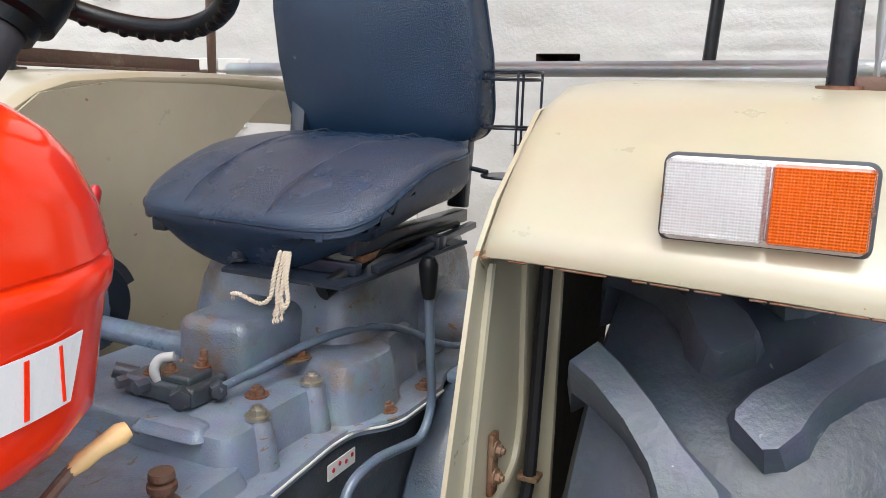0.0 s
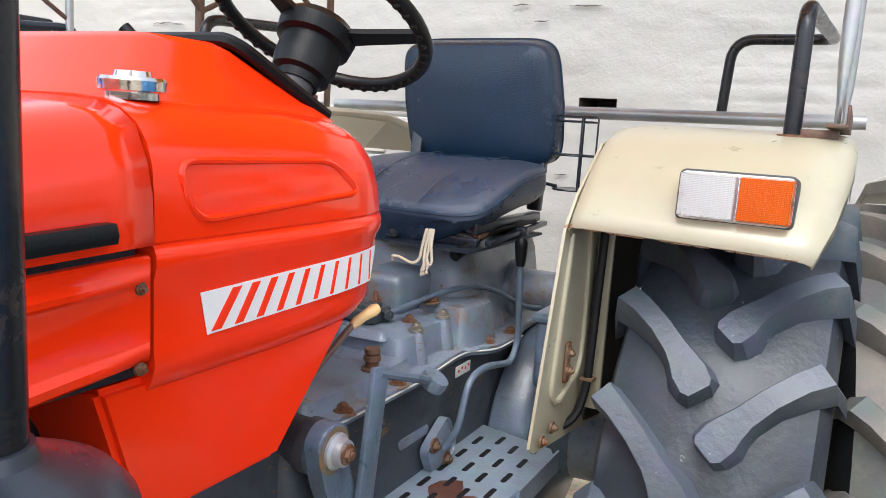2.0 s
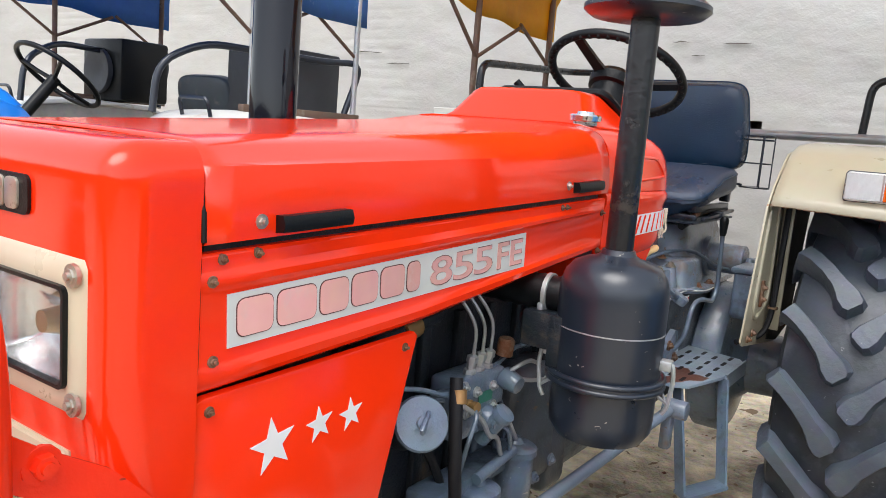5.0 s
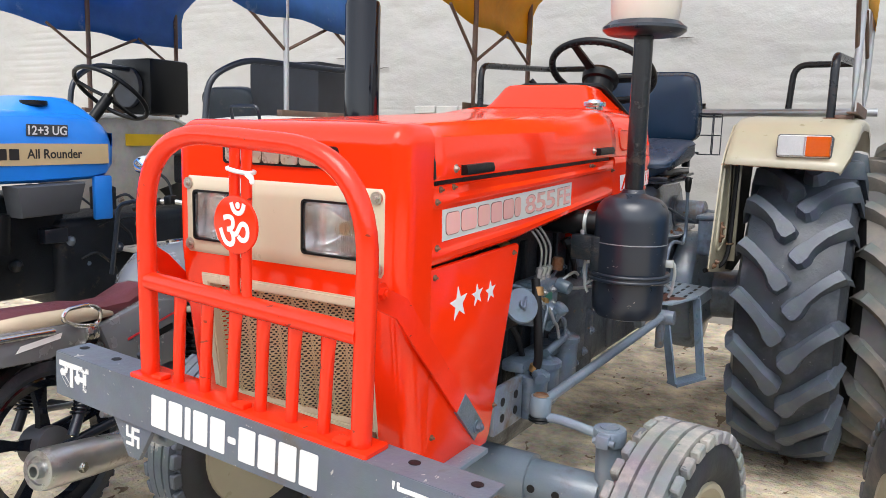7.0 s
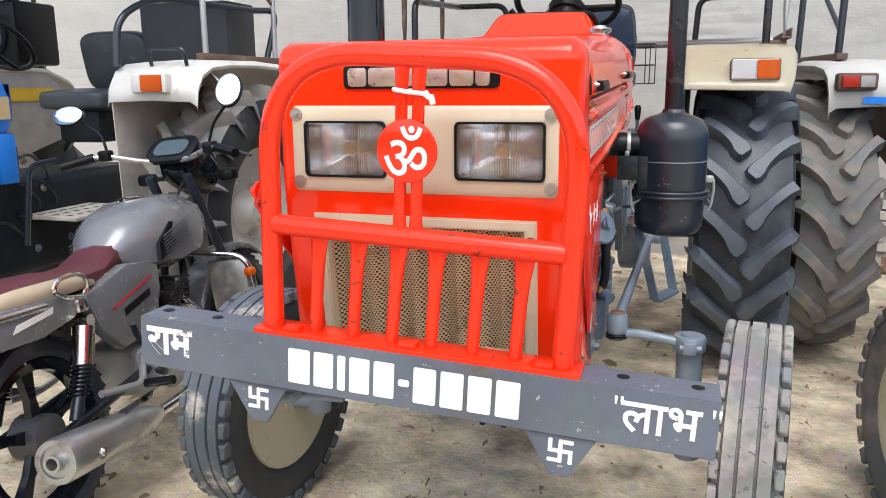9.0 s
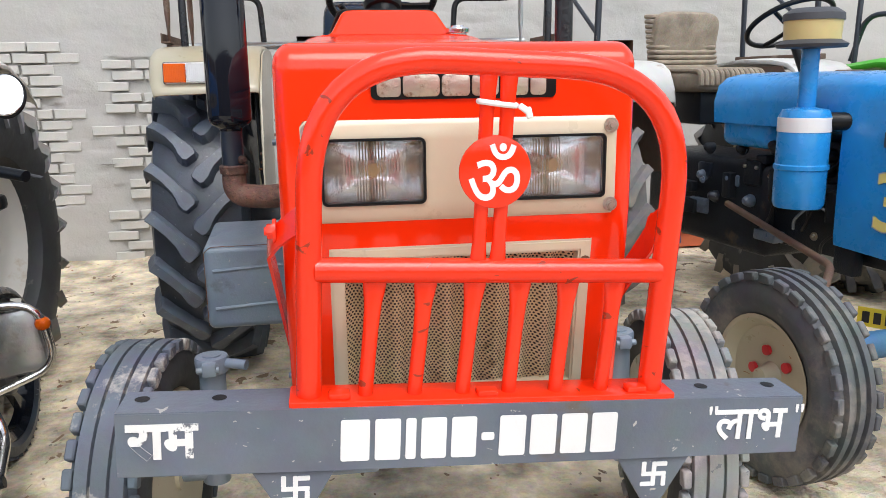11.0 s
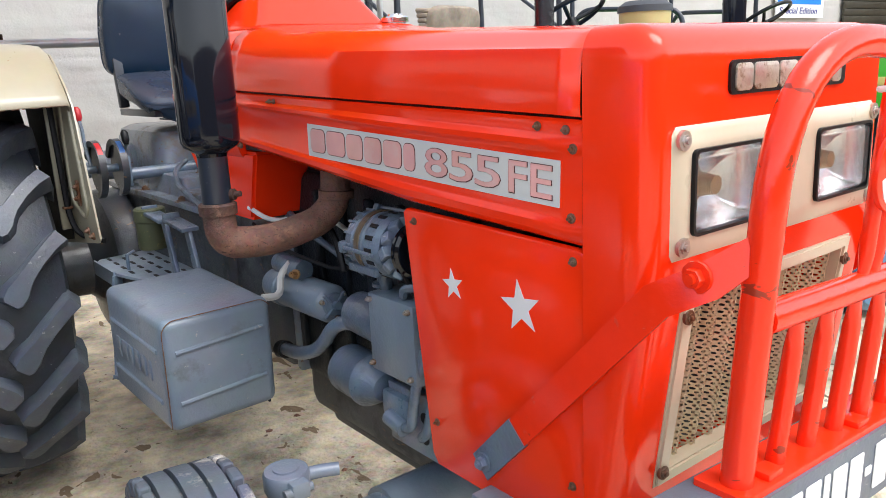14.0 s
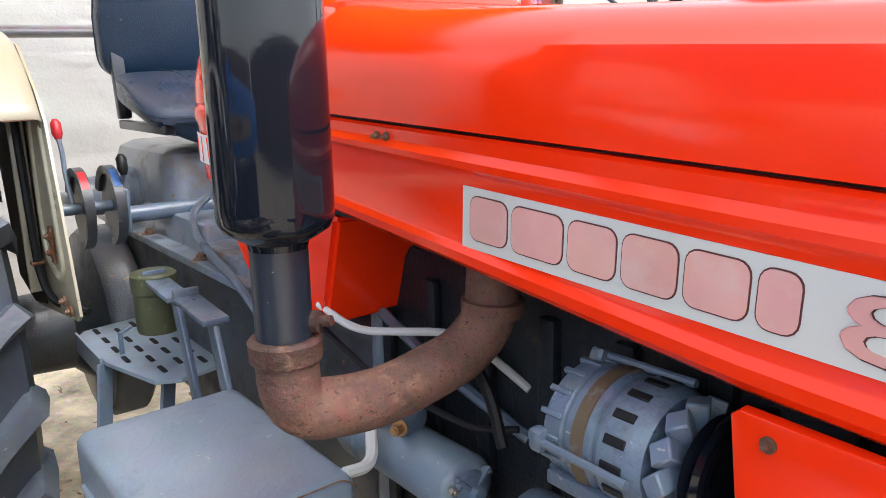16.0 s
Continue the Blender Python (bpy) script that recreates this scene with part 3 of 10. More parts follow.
def side_rail(s):
    """The long side panel under the bonnet, with its raised ribs and rolled lower edge."""
    bm = B()
    prof = [(0.0, 0.286), (0.015, 0.305), (0.05, 0.313), (0.10, 0.3215), (0.17, 0.3225), (0.21, 0.3165), (0.23, 0.3145), (0.72, 0.3145), (0.745, 0.3165), (0.78, 0.322), (0.83, 0.3225), (0.87, 0.3165), (0.885, 0.3145), (0.975, 0.3145), (1.0, 0.311), (1.0, 0.295)]
    loops = []
    for i in range(22):
        y = 0.107 + (1.208 - 0.107) * i / 21
        lo = 1.068 + 0.02 * min(1, max(0, (y - 0.12) / 0.4)) + 0.098 * max(0, y - 0.52) / 0.7 * 0.72
        hi = gap_z(y) - (0.007 if s > 0 else 0.001)
        fade = min(1, min(y - 0.112, 1.208 - y) / 0.05)
        loops.append([(s * (0.3145 + (x - 0.3145) * (fade if x > 0.3145 else 1)), y, lo + (hi - lo) * v) for v, x in prof])
    rings(bm, loops, around=False)
    ob = part("side_panel", bm, RED, tractor)
    for y, z, r in ((0.122, 1.205, 0.006), (0.126, 1.11, 0.006), (0.188, 1.2335, 0.0055), (0.135, 1.23, 0.0055), (0.995, 1.262, 0.005), (1.016, 1.262, 0.005), (1.195, 1.244, 0.006), (1.195, 1.157, 0.006)):
        part("panel_bolt", hexbolt(B(), (s * 0.315, y, z), (s, 0, 0), r * 0.78, 0.005), RUSTY, ob)
    return ob


def decal_frame(s):
    """A pose on the decal: x runs along the words, y up, z outwards; and its length."""
    if s > 0:
        return basis((0.3150, 0.146, 1.122), (0, 0.706, 0.031), (1, 0, 0))
    return basis((-0.3150, 0.854, 1.153), (0, -0.706, -0.031), (-1, 0, 0))


def decal(s, rail):
    m = decal_frame(s)
    strip = part("name_strip", slab(B(), [(0, 0), (0.707, 0), (0.707, 0.066), (0, 0.066)], m, 0.0012), DECAL, rail, "pale grey strip with worn pink lettering")
    # the maker's name as plain blocks
    ink, edge = B(), B()
    x = 0.014
    for w in (0.056, 0.068, 0.055, 0.055, 0.055, 0.032):
        mm = m @ Matrix.Translation((x + w / 2, 0.034, 0.0012))
        slab(edge, round_rect(w + 0.0026, 0.0486, 0.012), mm, 0.0008)
        slab(ink, round_rect(w, 0.046, 0.011), mm, 0.0016)
        x += w + 0.0075
    for body, x, w in (("8", 0.402, 0.058), ("5", 0.467, 0.056), ("5", 0.530, 0.056), ("F", 0.606, 0.036), ("E", 0.652, 0.040)):
        fitted(edge, body, m @ Matrix.Translation((x + 0.0012, 0.0088, 0.0012)), w, 0.048, 0.0008, 0.0014)
        fitted(ink, body, m @ Matrix.Translation((x, 0.010, 0.0012)), w, 0.046, 0.0016, 0.001)
    part("print_outline", edge, material("dark_red_print", (0.10, 0.025, 0.025), 0.4, bump=0), strip)
    part("print", ink, PINK, strip)


rails = {}
for s in (1, -1):
    rails[s] = side_rail(s)
    decal(s, rails[s])


def star(bm, m, r):
    pts = []
    for k in range(10):
        rr = r if k % 2 == 0 else r * 0.4
        a = math.pi / 2 + math.pi * k / 5
        pts.append((rr * math.cos(a), rr * math.sin(a)))
    return slab(bm, pts, m, 0.001)


def lower_panel(s):
    """The flat panel beside the radiator, cut back towards its foot."""
    foot = 0.40 if s > 0 else 0.475
    out = [(0.108, 0.665), (0.108, 1.062), (0.12, 1.066), (0.524, 1.078), (0.532, 1.071), (foot + 0.005, 0.62), (foot - 0.01, 0.60), (0.18, 0.60)]
    m = Matrix(((0, 0, s, s * 0.300), (1, 0, 0, 0), (0, 1, 0, 0), (0, 0, 0, 1)))
    bm = slab(B(), out, m, 0.012, 0.004)
    ob = part("lower_side_panel", bm, RED, tractor, "flat red panel with white stars")
    for y, z in ((0.126, 1.048), (0.498, 1.058), (0.42 if s > 0 else 0.46, 0.688), (0.13, 0.70)):
        part("panel_bolt", hexbolt(B(), (s * 0.312, y, z), (s, 0, 0), 0.0045, 0.005), RUSTY, ob)
    tilt = Matrix.Rotation(radians(8), 4, "Z")
    base = basis((s * 0.3122, 0, 0), (0, s, 0), (s, 0, 0))
    if s > 0:
        spots = ((0.230, 0.976, 0.040), (0.315, 0.982, 0.027), (0.380, 0.980, 0.026))
    else:
        spots = ((0.234, 0.958, 0.044), (0.397, 0.962, 0.028))
    for y, z, r in spots:
        part("star", star(B(), base @ Matrix.Translation((s * y, z, 0)) @ tilt, r), SIGN_WHITE, ob)
    return ob


for s in (1, -1):
    lower_panel(s)


def face_y(z):
    """The front face leans back below the headlamps."""
    return -0.004 if z > 1.05 else -0.004 + 0.05 * (1.05 - z) / 0.36


def nose():
    """The radiator shell: a front face with two openings cut through, rounded into the sides and top."""
    bm = B()
    xs = [-0.285, -0.262, -0.228, 0.228, 0.262, 0.285]
    zs = [0.64, 0.715, 1.005, 1.07, 1.224, 1.26, 1.313, 1.322]
    v = {}
    for i, x in enumerate(xs):
        for j, z in enumerate(zs):
            v[i, j] = bm.verts.new((x, face_y(z), z))
    for i in range(5):
        for j in range(7):
            if (i == 2 and j == 1) or (1 <= i <= 3 and j == 3):
                continue
            bm.faces.new((v[i, j], v[i + 1, j], v[i + 1, j + 1], v[i, j + 1]))
    # reveals of the openings
    def reveal(ids, depth):
        for a, b in zip(ids, ids[1:] + ids[:1]):
            p, q = v[a], v[b]
            r1, r2 = bm.verts.new(q.co + Vector((0, depth, 0))), bm.verts.new(p.co + Vector((0, depth, 0)))
            bm.faces.new((p, q, r1, r2))
    reveal([(2, 1), (3, 1), (3, 2), (2, 2)], 0.05)
    reveal([(1, 3), (2, 3), (3, 3), (4, 3), (4, 4), (3, 4), (2, 4), (1, 4)], 0.05)
    # rounded sides, top and foot
    def roll(ids, out, back):
        prev = [v[k] for k in ids]
        for k in range(1, 7):
            a = radians(90 * k / 6)
            row = [bm.verts.new(v[i].co + out(v[i].co) * math.sin(a) * back[0] + Vector((0, back[1] * (1 - math.cos(a)), 0))) for i in ids]
            for m in range(len(ids) - 1):
                bm.faces.new((prev[m], prev[m + 1], row[m + 1], row[m]))
            prev = row
        last = [bm.verts.new(Vector((p.co.x, 0.1045, p.co.z))) for p in prev]
        for m in range(len(ids) - 1):
            bm.faces.new((prev[m], prev[m + 1], last[m + 1], last[m]))
        return last
    side = lambda s: (lambda co: Vector((s, 0, 0)))
    roll([(0, j) for j in range(8)], side(-1), (0.032, 0.045))
    roll([(5, j) for j in range(8)][::-1], side(1), (0.032, 0.045))
    roll([(i, 7) for i in range(6)], lambda co: Vector((0, 0, 1)), (0.04, 0.055))
    # corners
    for s, i in ((-1, 0), (1, 5)):
        c = v[i, 7].co
        rows = []
        for k in range(7):
            a = radians(90 * k / 6)
            row = []
            for q in range(7):
                b = radians(90 * q / 6)
                row.append(bm.verts.new(c + Vector((s * 0.032 * math.sin(a) * math.cos(b), (0.045 + 0.01 * math.sin(b)) * (1 - math.cos(a)), 0.04 * math.sin(a) * math.sin(b)))))
            rows.append(row)
        rows.append([bm.verts.new((p.co.x, 0.1045, p.co.z)) for p in rows[-1]])
        for a, b in zip(rows, rows[1:]):
            for q in range(6):
                bm.faces.new((a[q], a[q + 1], b[q + 1], b[q]))
    bmesh.ops.remove_doubles(bm, verts=bm.verts, dist=0.0015)
    ob = part("nose_shell", bm, RED, tractor, "red radiator shell with rounded edges", angle=50)
    return ob


nose_part = nose()


def bezel():
    """The cream plate round both headlamps, with two lamp openings."""
    bm = B()
    X = [-0.2755, -0.2665, -0.240, -0.070, 0.078, 0.250, 0.2665, 0.2755]
    Z = [1.0605, 1.070, 1.095, 1.200, 1.2245, 1.234]
    y = -0.012
    v = {}
    for i, x in enumerate(X):
        for j, z in enumerate(Z):
            rim_ = i in (0, 7) or j in (0, 5)
            xx = x + (0.006 if rim_ and i == 0 and j in (0, 5) else -0.006 if rim_ and i == 7 and j in (0, 5) else 0)
            v[i, j] = bm.verts.new((xx, y + (0.008 if rim_ else 0), z))
    for i in range(7):
        for j in range(5):
            if j == 2 and i in (2, 4):
                continue
            bm.faces.new((v[i, j], v[i + 1, j], v[i + 1, j + 1], v[i, j + 1]))
    for i in (2, 4):
        ids = [(i, 2), (i + 1, 2), (i + 1, 3), (i, 3)]
        for a, b in zip(ids, ids[1:] + ids[:1]):
            p, q = v[a], v[b]
            bm.faces.new((p, q, bm.verts.new(q.co + Vector((0, 0.03, 0))), bm.verts.new(p.co + Vector((0, 0.03, 0)))))
    ob = part("headlamp_panel", bm, LIFTED_CREAM, nose_part, "cream painted panel holding both headlamps", angle=50)
    return ob


bezel_part = bezel()
for x, z in ((-0.2615, 1.217), (0.2615, 1.217), (0.2635, 1.078), (-0.2585, 1.08)):
    part("panel_bolt", hexbolt(B(), (x, -0.013, z), (0, -1, 0), 0.0085, 0.004), STEEL, bezel_part)


def headlamp(x):
    rim_ = B()
    m = basis((x, -0.006, 1.1475), (1, 0, 0), (0, -1, 0))
    outer, inner = round_rect(0.177, 0.113, 0.010), round_rect(0.168, 0.104, 0.008)
    a = [rim_.verts.new(m @ Vector((p[0], p[1], 0))) for p in outer]
    b = [rim_.verts.new(m @ Vector((p[0], p[1], 0.012))) for p in outer]
    c = [rim_.verts.new(m @ Vector((p[0], p[1], 0.012))) for p in inner]
    d = [rim_.verts.new(m @ Vector((p[0], p[1], -0.004))) for p in inner]
    n = len(a)
    for p, q in ((a, b), (b, c), (c, d)):
        for i in range(n):
            rim_.faces.new((p[i], p[(i + 1) % n], q[(i + 1) % n], q[i]))
    lamp = part("headlamp", rim_, PLASTIC, tractor, "rectangular headlamp with fluted glass")
    bowl = B()
    loops = []
    for k, dep in ((1.0, 0.002), (0.9, 0.03), (0.62, 0.05), (0.25, 0.058)):
        loops.append([m @ Vector((p[0] * k, p[1] * k, -dep)) for p in inner])
    rings(bowl, loops, cap=False)
    bowl.faces.new([bowl.verts.new(p) for p in loops[-1]])
    part("reflector", bowl, REFLECTOR, lamp)
    bulb = B()
    cyl(bulb, m @ Vector((0, 0, -0.056)), m @ Vector((0, 0, -0.022)), 0.017, 0.013, 16)
    part("bulb_shield", bulb, BRASS, lamp)
    g = B()
    w, h = 0.167, 0.103
    flutes = 34
    rows = []
    for z, dep in ((-h / 2, 0.002), (-h / 2 + 0.008, 0.009), (h / 2 - 0.008, 0.009), (h / 2, 0.002)):
        row = []
        for i in range(flutes * 2 + 1):
            u = -w / 2 + w * i / (flutes * 2)
            row.append(g.verts.new(m @ Vector((u, z, dep + (0.0012 if i % 2 else 0)))))
        rows.append(row)
    for r1, r2 in zip(rows, rows[1:]):
        for i in range(len(r1) - 1):
            g.faces.new((r1[i], r1[i + 1], r2[i + 1], r2[i]))
    lens = part("lens", g, GLASS, lamp, "fluted clear glass", angle=10)
    lens.visible_shadow = False


for x in (-0.155, 0.164):
    headlamp(x)

# maker's badge on the nose as plain chrome blocks on black
bm = slab(B(), round_rect(0.318, 0.045, 0.01), basis((0.003, -0.0045, 1.289), (1, 0, 0), (0, -1, 0)), 0.004)
badge = part("badge", bm, PLASTIC, nose_part, "black badge with plain silver blocks")
x = -0.146
for w in (0.040, 0.062, 0.048, 0.046, 0.048, 0.028):
    part("badge_block", slab(B(), round_rect(w, 0.036, 0.008), basis((x + w / 2, -0.0085, 1.289), (1, 0, 0), (0, -1, 0)), 0.003, 0.001), STEEL, badge)
    x += w + 0.0035


def mesh_mat():
    m = material("perforated_gold_mesh", (0.62, 0.5, 0.32), 0.5, metal=0.2, grain=0.15, bump=0.2, dirt=(0.25, 0.18, 0.1), dirt_amount=0.3, dirt_scale=9)
    n, l = m.node_tree.nodes, m.node_tree.links
    tc = n.new("ShaderNodeTexCoord")
    sep = n.new("ShaderNodeSeparateXYZ")
    l.new(tc.outputs["Object"], sep.inputs[0])

    def mathn(op, a, b=None):
        x = n.new("ShaderNodeMath")
        x.operation = op
        for k, v in enumerate((a, b)):
            if v is None:
                continue
            if isinstance(v, (int, float)):
                x.inputs[k].default_value = v
            else:
                l.new(v, x.inputs[k])
        return x.outputs[0]

    p = 0.0066
    row = mathn("DIVIDE", sep.outputs["Z"], p * 0.866)
    odd = mathn("MULTIPLY", mathn("MODULO", mathn("FLOOR", row), 2.0), 0.5)
    u = mathn("SUBTRACT", mathn("FRACT", mathn("ADD", mathn("DIVIDE", sep.outputs["X"], p), mathn("ADD", odd, 100.0))), 0.5)
    w = mathn("MULTIPLY", mathn("SUBTRACT", mathn("FRACT", mathn("ADD", row, 0.0)), 0.5), 0.866)
    d = mathn("SQRT", mathn("ADD", mathn("MULTIPLY", u, u), mathn("MULTIPLY", w, w)))
    l.new(mathn("GREATER_THAN", d, 0.29), n["Principled BSDF"].inputs["Alpha"])
    return m


def grille():
    fr = B()
    def ring_pts(x, za, zb):
        return [(-x, zb), (x, zb), (x, za), (-x, za)]
    o, i = ring_pts(0.236, 0.704, 1.014), ring_pts(0.211, 0.730, 0.992)
    lay = [(o, 0.006), (o, -0.006), (i, -0.009), (i, 0.02)]
    vs = [[fr.verts.new((x, face_y(z) + dy, z)) for x, z in pts] for pts, dy in lay]
    for a, b in zip(vs, vs[1:]):
        for k in range(4):
            fr.faces.new((a[k], a[(k + 1) % 4], b[(k + 1) % 4], b[k]))
    bmesh.ops.bevel(fr, geom=[e for e in fr.edges if e.calc_length() > 0.15], offset=0.004, segments=2, affect="EDGES")
    ob = part("grille", fr, LIFTED_CREAM, tractor, "cream framed grille with corrugated gold mesh")
    sheet = B()
    cols = []
    n = 9 * 8
    for k in range(n + 1):
        x = -0.212 + 0.424 * k / n
        ph = k % 8
        dy = (0.0, 0.004, 0.018, 0.024, 0.024, 0.02, 0.006, 0.0)[ph]
        cols.append([sheet.verts.new((x, face_y(z) + 0.012 + dy, z)) for z in (0.722, 0.86, 0.996)])
    for a, b in zip(cols, cols[1:]):
        for q in range(2):
            sheet.faces.new((a[q], b[q], b[q + 1], a[q + 1]))
    part("mesh", sheet, mesh_mat(), ob, "corrugated perforated gold mesh")
    for x, z in ((0.224, 0.972), (0.226, 0.716), (-0.224, 0.975), (-0.226, 0.73)):
        part("grille_screw", hexbolt(B(), (x, face_y(z) - 0.008, z), (0, -1, 0), 0.007, 0.004), RUSTY, ob)


grille()
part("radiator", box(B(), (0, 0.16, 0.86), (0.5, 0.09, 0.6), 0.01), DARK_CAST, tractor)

# ---- bumper and guard, both sagging a little to one side ----
GM = pose(0.016, -0.105, 0.773, 0, 3.0, 0)


def gm(*p):
    return GM @ Vector(p)


bm = B()
# a channel section: front web, top and bottom flange
prof = [(-0.045, 0.0), (0.045, 0.0), (0.045, -0.006), (-0.039, -0.006), (-0.039, -0.102), (0.045, -0.102), (0.045, -0.108), (-0.045, -0.108)]
rings(bm, [[(x, y, z) for y, z in prof] for x in (-0.59, -0.3, 0, 0.3, 0.567)])
bmesh.ops.bevel(bm, geom=[e for e in bm.edges if abs((e.verts[0].co - e.verts[1].co).x) > 0.1], offset=0.0025, segments=2, affect="EDGES")
bumper = part("bumper", place(bm, GM), BUMPER_GREY, tractor, "grey painted steel channel bumper with white hand lettering")
for x in (-0.56, -0.44, 0.40, 0.53):
    part("bolt_hole", lathe(B(), [(0.0005, 0), (0.011, 0), (0.012, 0.0006), (0.0005, 0.0006)], gm(x, 0.01, 0.0002), GM.to_3x3() @ Vector((0, 0, 1)), 14), WIRE, bumper)
FACE = GM @ basis((0, -0.0455, 0), (1, 0, 0), (0, -1, 0))
# the plate number as plain bars
x = -0.245
for w, h in ((0.047, 0.072), (0.042, 0.072), (0.017, 0.072), (0.042, 0.072), (0.042, 0.072), (0.022, 0.014), (0.045, 0.072), (0.045, 0.072), (0.045, 0.072), (0.045, 0.072)):
    part("painted_bar", slab(B(), round_rect(w, h, 0.004), FACE @ Matrix.Translation((x + w / 2, -0.056, 0)), 0.0012), SIGN_WHITE, bumper)
    x += w + 0.0085
bm = B()
lettering(bm, "\u0932\u093e\u092d", 0.085, FACE @ Matrix.Translation((0.405, -0.076, 0)), 0.0012, stretch=0.95, offset=0.0012)
lettering(bm, "\"", 0.06, FACE @ Matrix.Translation((0.388, -0.058, 0)), 0.0012)
lettering(bm, "\"", 0.06, FACE @ Matrix.Translation((0.552, -0.058, 0)), 0.0012)
part("painted_word", bm, SIGN_WHITE, bumper, "white hand-painted word")
bm = B()
lettering(bm, "\u0930\u093e\u092e", 0.085, FACE @ Matrix.Translation((-0.572, -0.074, 0)), 0.0012, stretch=0.95, offset=0.003)
part("painted_word", bm, FLAKED_WHITE, bumper, "flaking white hand-painted word")


def gusset(x):
    bm = slab(B(), [(-0.066, 0), (0.066, 0), (0.022, -0.082), (-0.014, -0.082)], FACE @ Matrix.Translation((x, -0.112, -0.02)), 0.012, 0.002)
    ob = part("gusset", bm, BUMPER_GREY, bumper, "pointed grey plate with a white painted sign")
    bm = B()
    m = FACE @ Matrix.Translation((x + 0.003, -0.142, -0.008))
    for k, (cx, cy, w, h) in enumerate(((0, 0, 0.046, 0.008), (0, 0, 0.008, 0.046), (0.0135, 0.019, 0.02, 0.008), (-0.0135, -0.019, 0.02, 0.008), (-0.019, 0.0135, 0.008, 0.02), (0.019, -0.0135, 0.008, 0.02))):
        slab(bm, round_rect(w, h, 0.002), m @ Matrix.Translation((cx, cy, 0)), 0.001 + 0.0004 * (k % 3))
    part("painted_sign", bm, SIGN_WHITE, ob)


for x in (0.30, -0.32):
    gusset(x)


def front_guard():
    lean = GM @ pose(-0.002, -0.008, 0, 2.4, 0, 0)

    def gm(*p):
        return lean @ Vector(p)

    bm = B()
    outline = round_rect(0.655, 0.075, 0.006)
    slab(bm, outline, GM @ Matrix.Translation((0, -0.003, 0.0)), 0.009, 0.002)
    ob = part("front_guard", bm, GUARD_RED, tractor, "red tubular front guard welded to a flat base")
    bm = B()
    tube(bm, [gm(-0.294, 0, 0.006), gm(-0.296, 0, 0.55), gm(0.296, 0, 0.55), gm(0.294, 0, 0.006)], 0.0205, 14, 0.20, 12)
    part("hoop", bm, GUARD_RED, ob)
    part("cross_tube", tube(B(), [gm(-0.285, -0.002, 0.222), gm(0.285, -0.002, 0.222)], 0.0205, 14), GUARD_RED, ob)
    for x in (-0.203, -0.121, -0.040, 0.040, 0.122, 0.204):
        bar = B()
        loops = []
        for z, wx, wy in ((0.008, 0.0125, 0.0125), (0.12, 0.0128, 0.0128), (0.165, 0.0145, 0.0115), (0.195, 0.0185, 0.006), (0.21, 0.019, 0.005)):
            loops.append([gm(x + (z * 0.06 if x < 0 else z * 0.04) + wx * math.cos(a), wy * math.sin(a), z) for a in [2 * math.pi * k / 12 for k in range(12)]])
        part("upright", rings(bar, loops), GUARD_RED, ob)
    for x in (-0.026, 0.006):
        bar = B()
        loops = []
        for z, wx, wy in ((0.235, 0.014, 0.006), (0.27, 0.0115, 0.0105), (0.47, 0.0115, 0.0105), (0.515, 0.013, 0.008), (0.548, 0.016, 0.004)):
            loops.append([gm(x + wx * math.cos(a), -0.004 + wy * math.sin(a), z) for a in [2 * math.pi * k / 12 for k in range(12)]])
        part("upright", rings(bar, loops), GUARD_RED, ob)
    tie = B()
    tube(tie, [gm(-0.039, -0.014, 0.492), gm(-0.01, -0.018, 0.489), gm(0.019, -0.014, 0.487), gm(0.019, 0.008, 0.488), gm(-0.039, 0.008, 0.491)], 0.0045, 8, 0.008, 3, closed=True)
    box(tie, gm(0.028, -0.02, 0.484), (0.018, 0.009, 0.010), 0.003, rot(0, 35, 0))
    box(tie, gm(0.036, -0.021, 0.478), (0.011, 0.006, 0.018), 0.003, rot(0, -15, 0))
    part("cloth_tie", tie, SIGN_WHITE, ob, "knotted white cloth strip")
    for x in (-0.245, 0.0, 0.262):
        part("base_lug", box(B(), gm(x, -0.012, 0.014), (0.035, 0.028, 0.012), 0.004), GUARD_RED, ob)
    # round sign
    disc = B()
    cyl(disc, gm(-0.01, -0.012, 0.385), gm(-0.01, -0.020, 0.385), 0.057, seg=40, bev=0.002)
    d = part("round_sign", disc, GUARD_RED, ob, "round red sign with a white sacred syllable")
    glyph = B()
    fitted(glyph, "\u0950", lean @ basis((-0.051, -0.0205, 0.341), (1, 0, 0), (0, -1, 0)), 0.080, 0.089, 0.001, 0.0008)
    part("sign_letter", glyph, SIGN_WHITE, d)
    # braces back to the frame
    for s in (-1, 1):
        br = B()
        top = Vector((s * 0.315 + 0.0, -0.085, 1.06 if s < 0 else 1.045))
        foot = Vector((s * 0.312, 0.335, 0.652))
        tip = gm(s * 0.30, 0.0, 0.31 if s < 0 else 0.325)
        knee = Vector((s * 0.335, -0.03, top.z - 0.03))
        loops = []
        for p, q in ((tip, 0), (top, 1), (knee, 1), (foot, 1)):
            d1 = Vector((0, 0.7, 0.7)) * 0.024 if q else Vector((0, 0.1, 0.9)) * 0.024
            loops.append([p - d1 - Vector((0.003, 0, 0)), p - d1 + Vector((0.003, 0, 0)), p + d1 + Vector((0.003, 0, 0)), p + d1 - Vector((0.003, 0, 0))])
        brace = part("brace", rings(br, loops), GUARD_RED, ob, "flat red steel brace")
        bb = B()
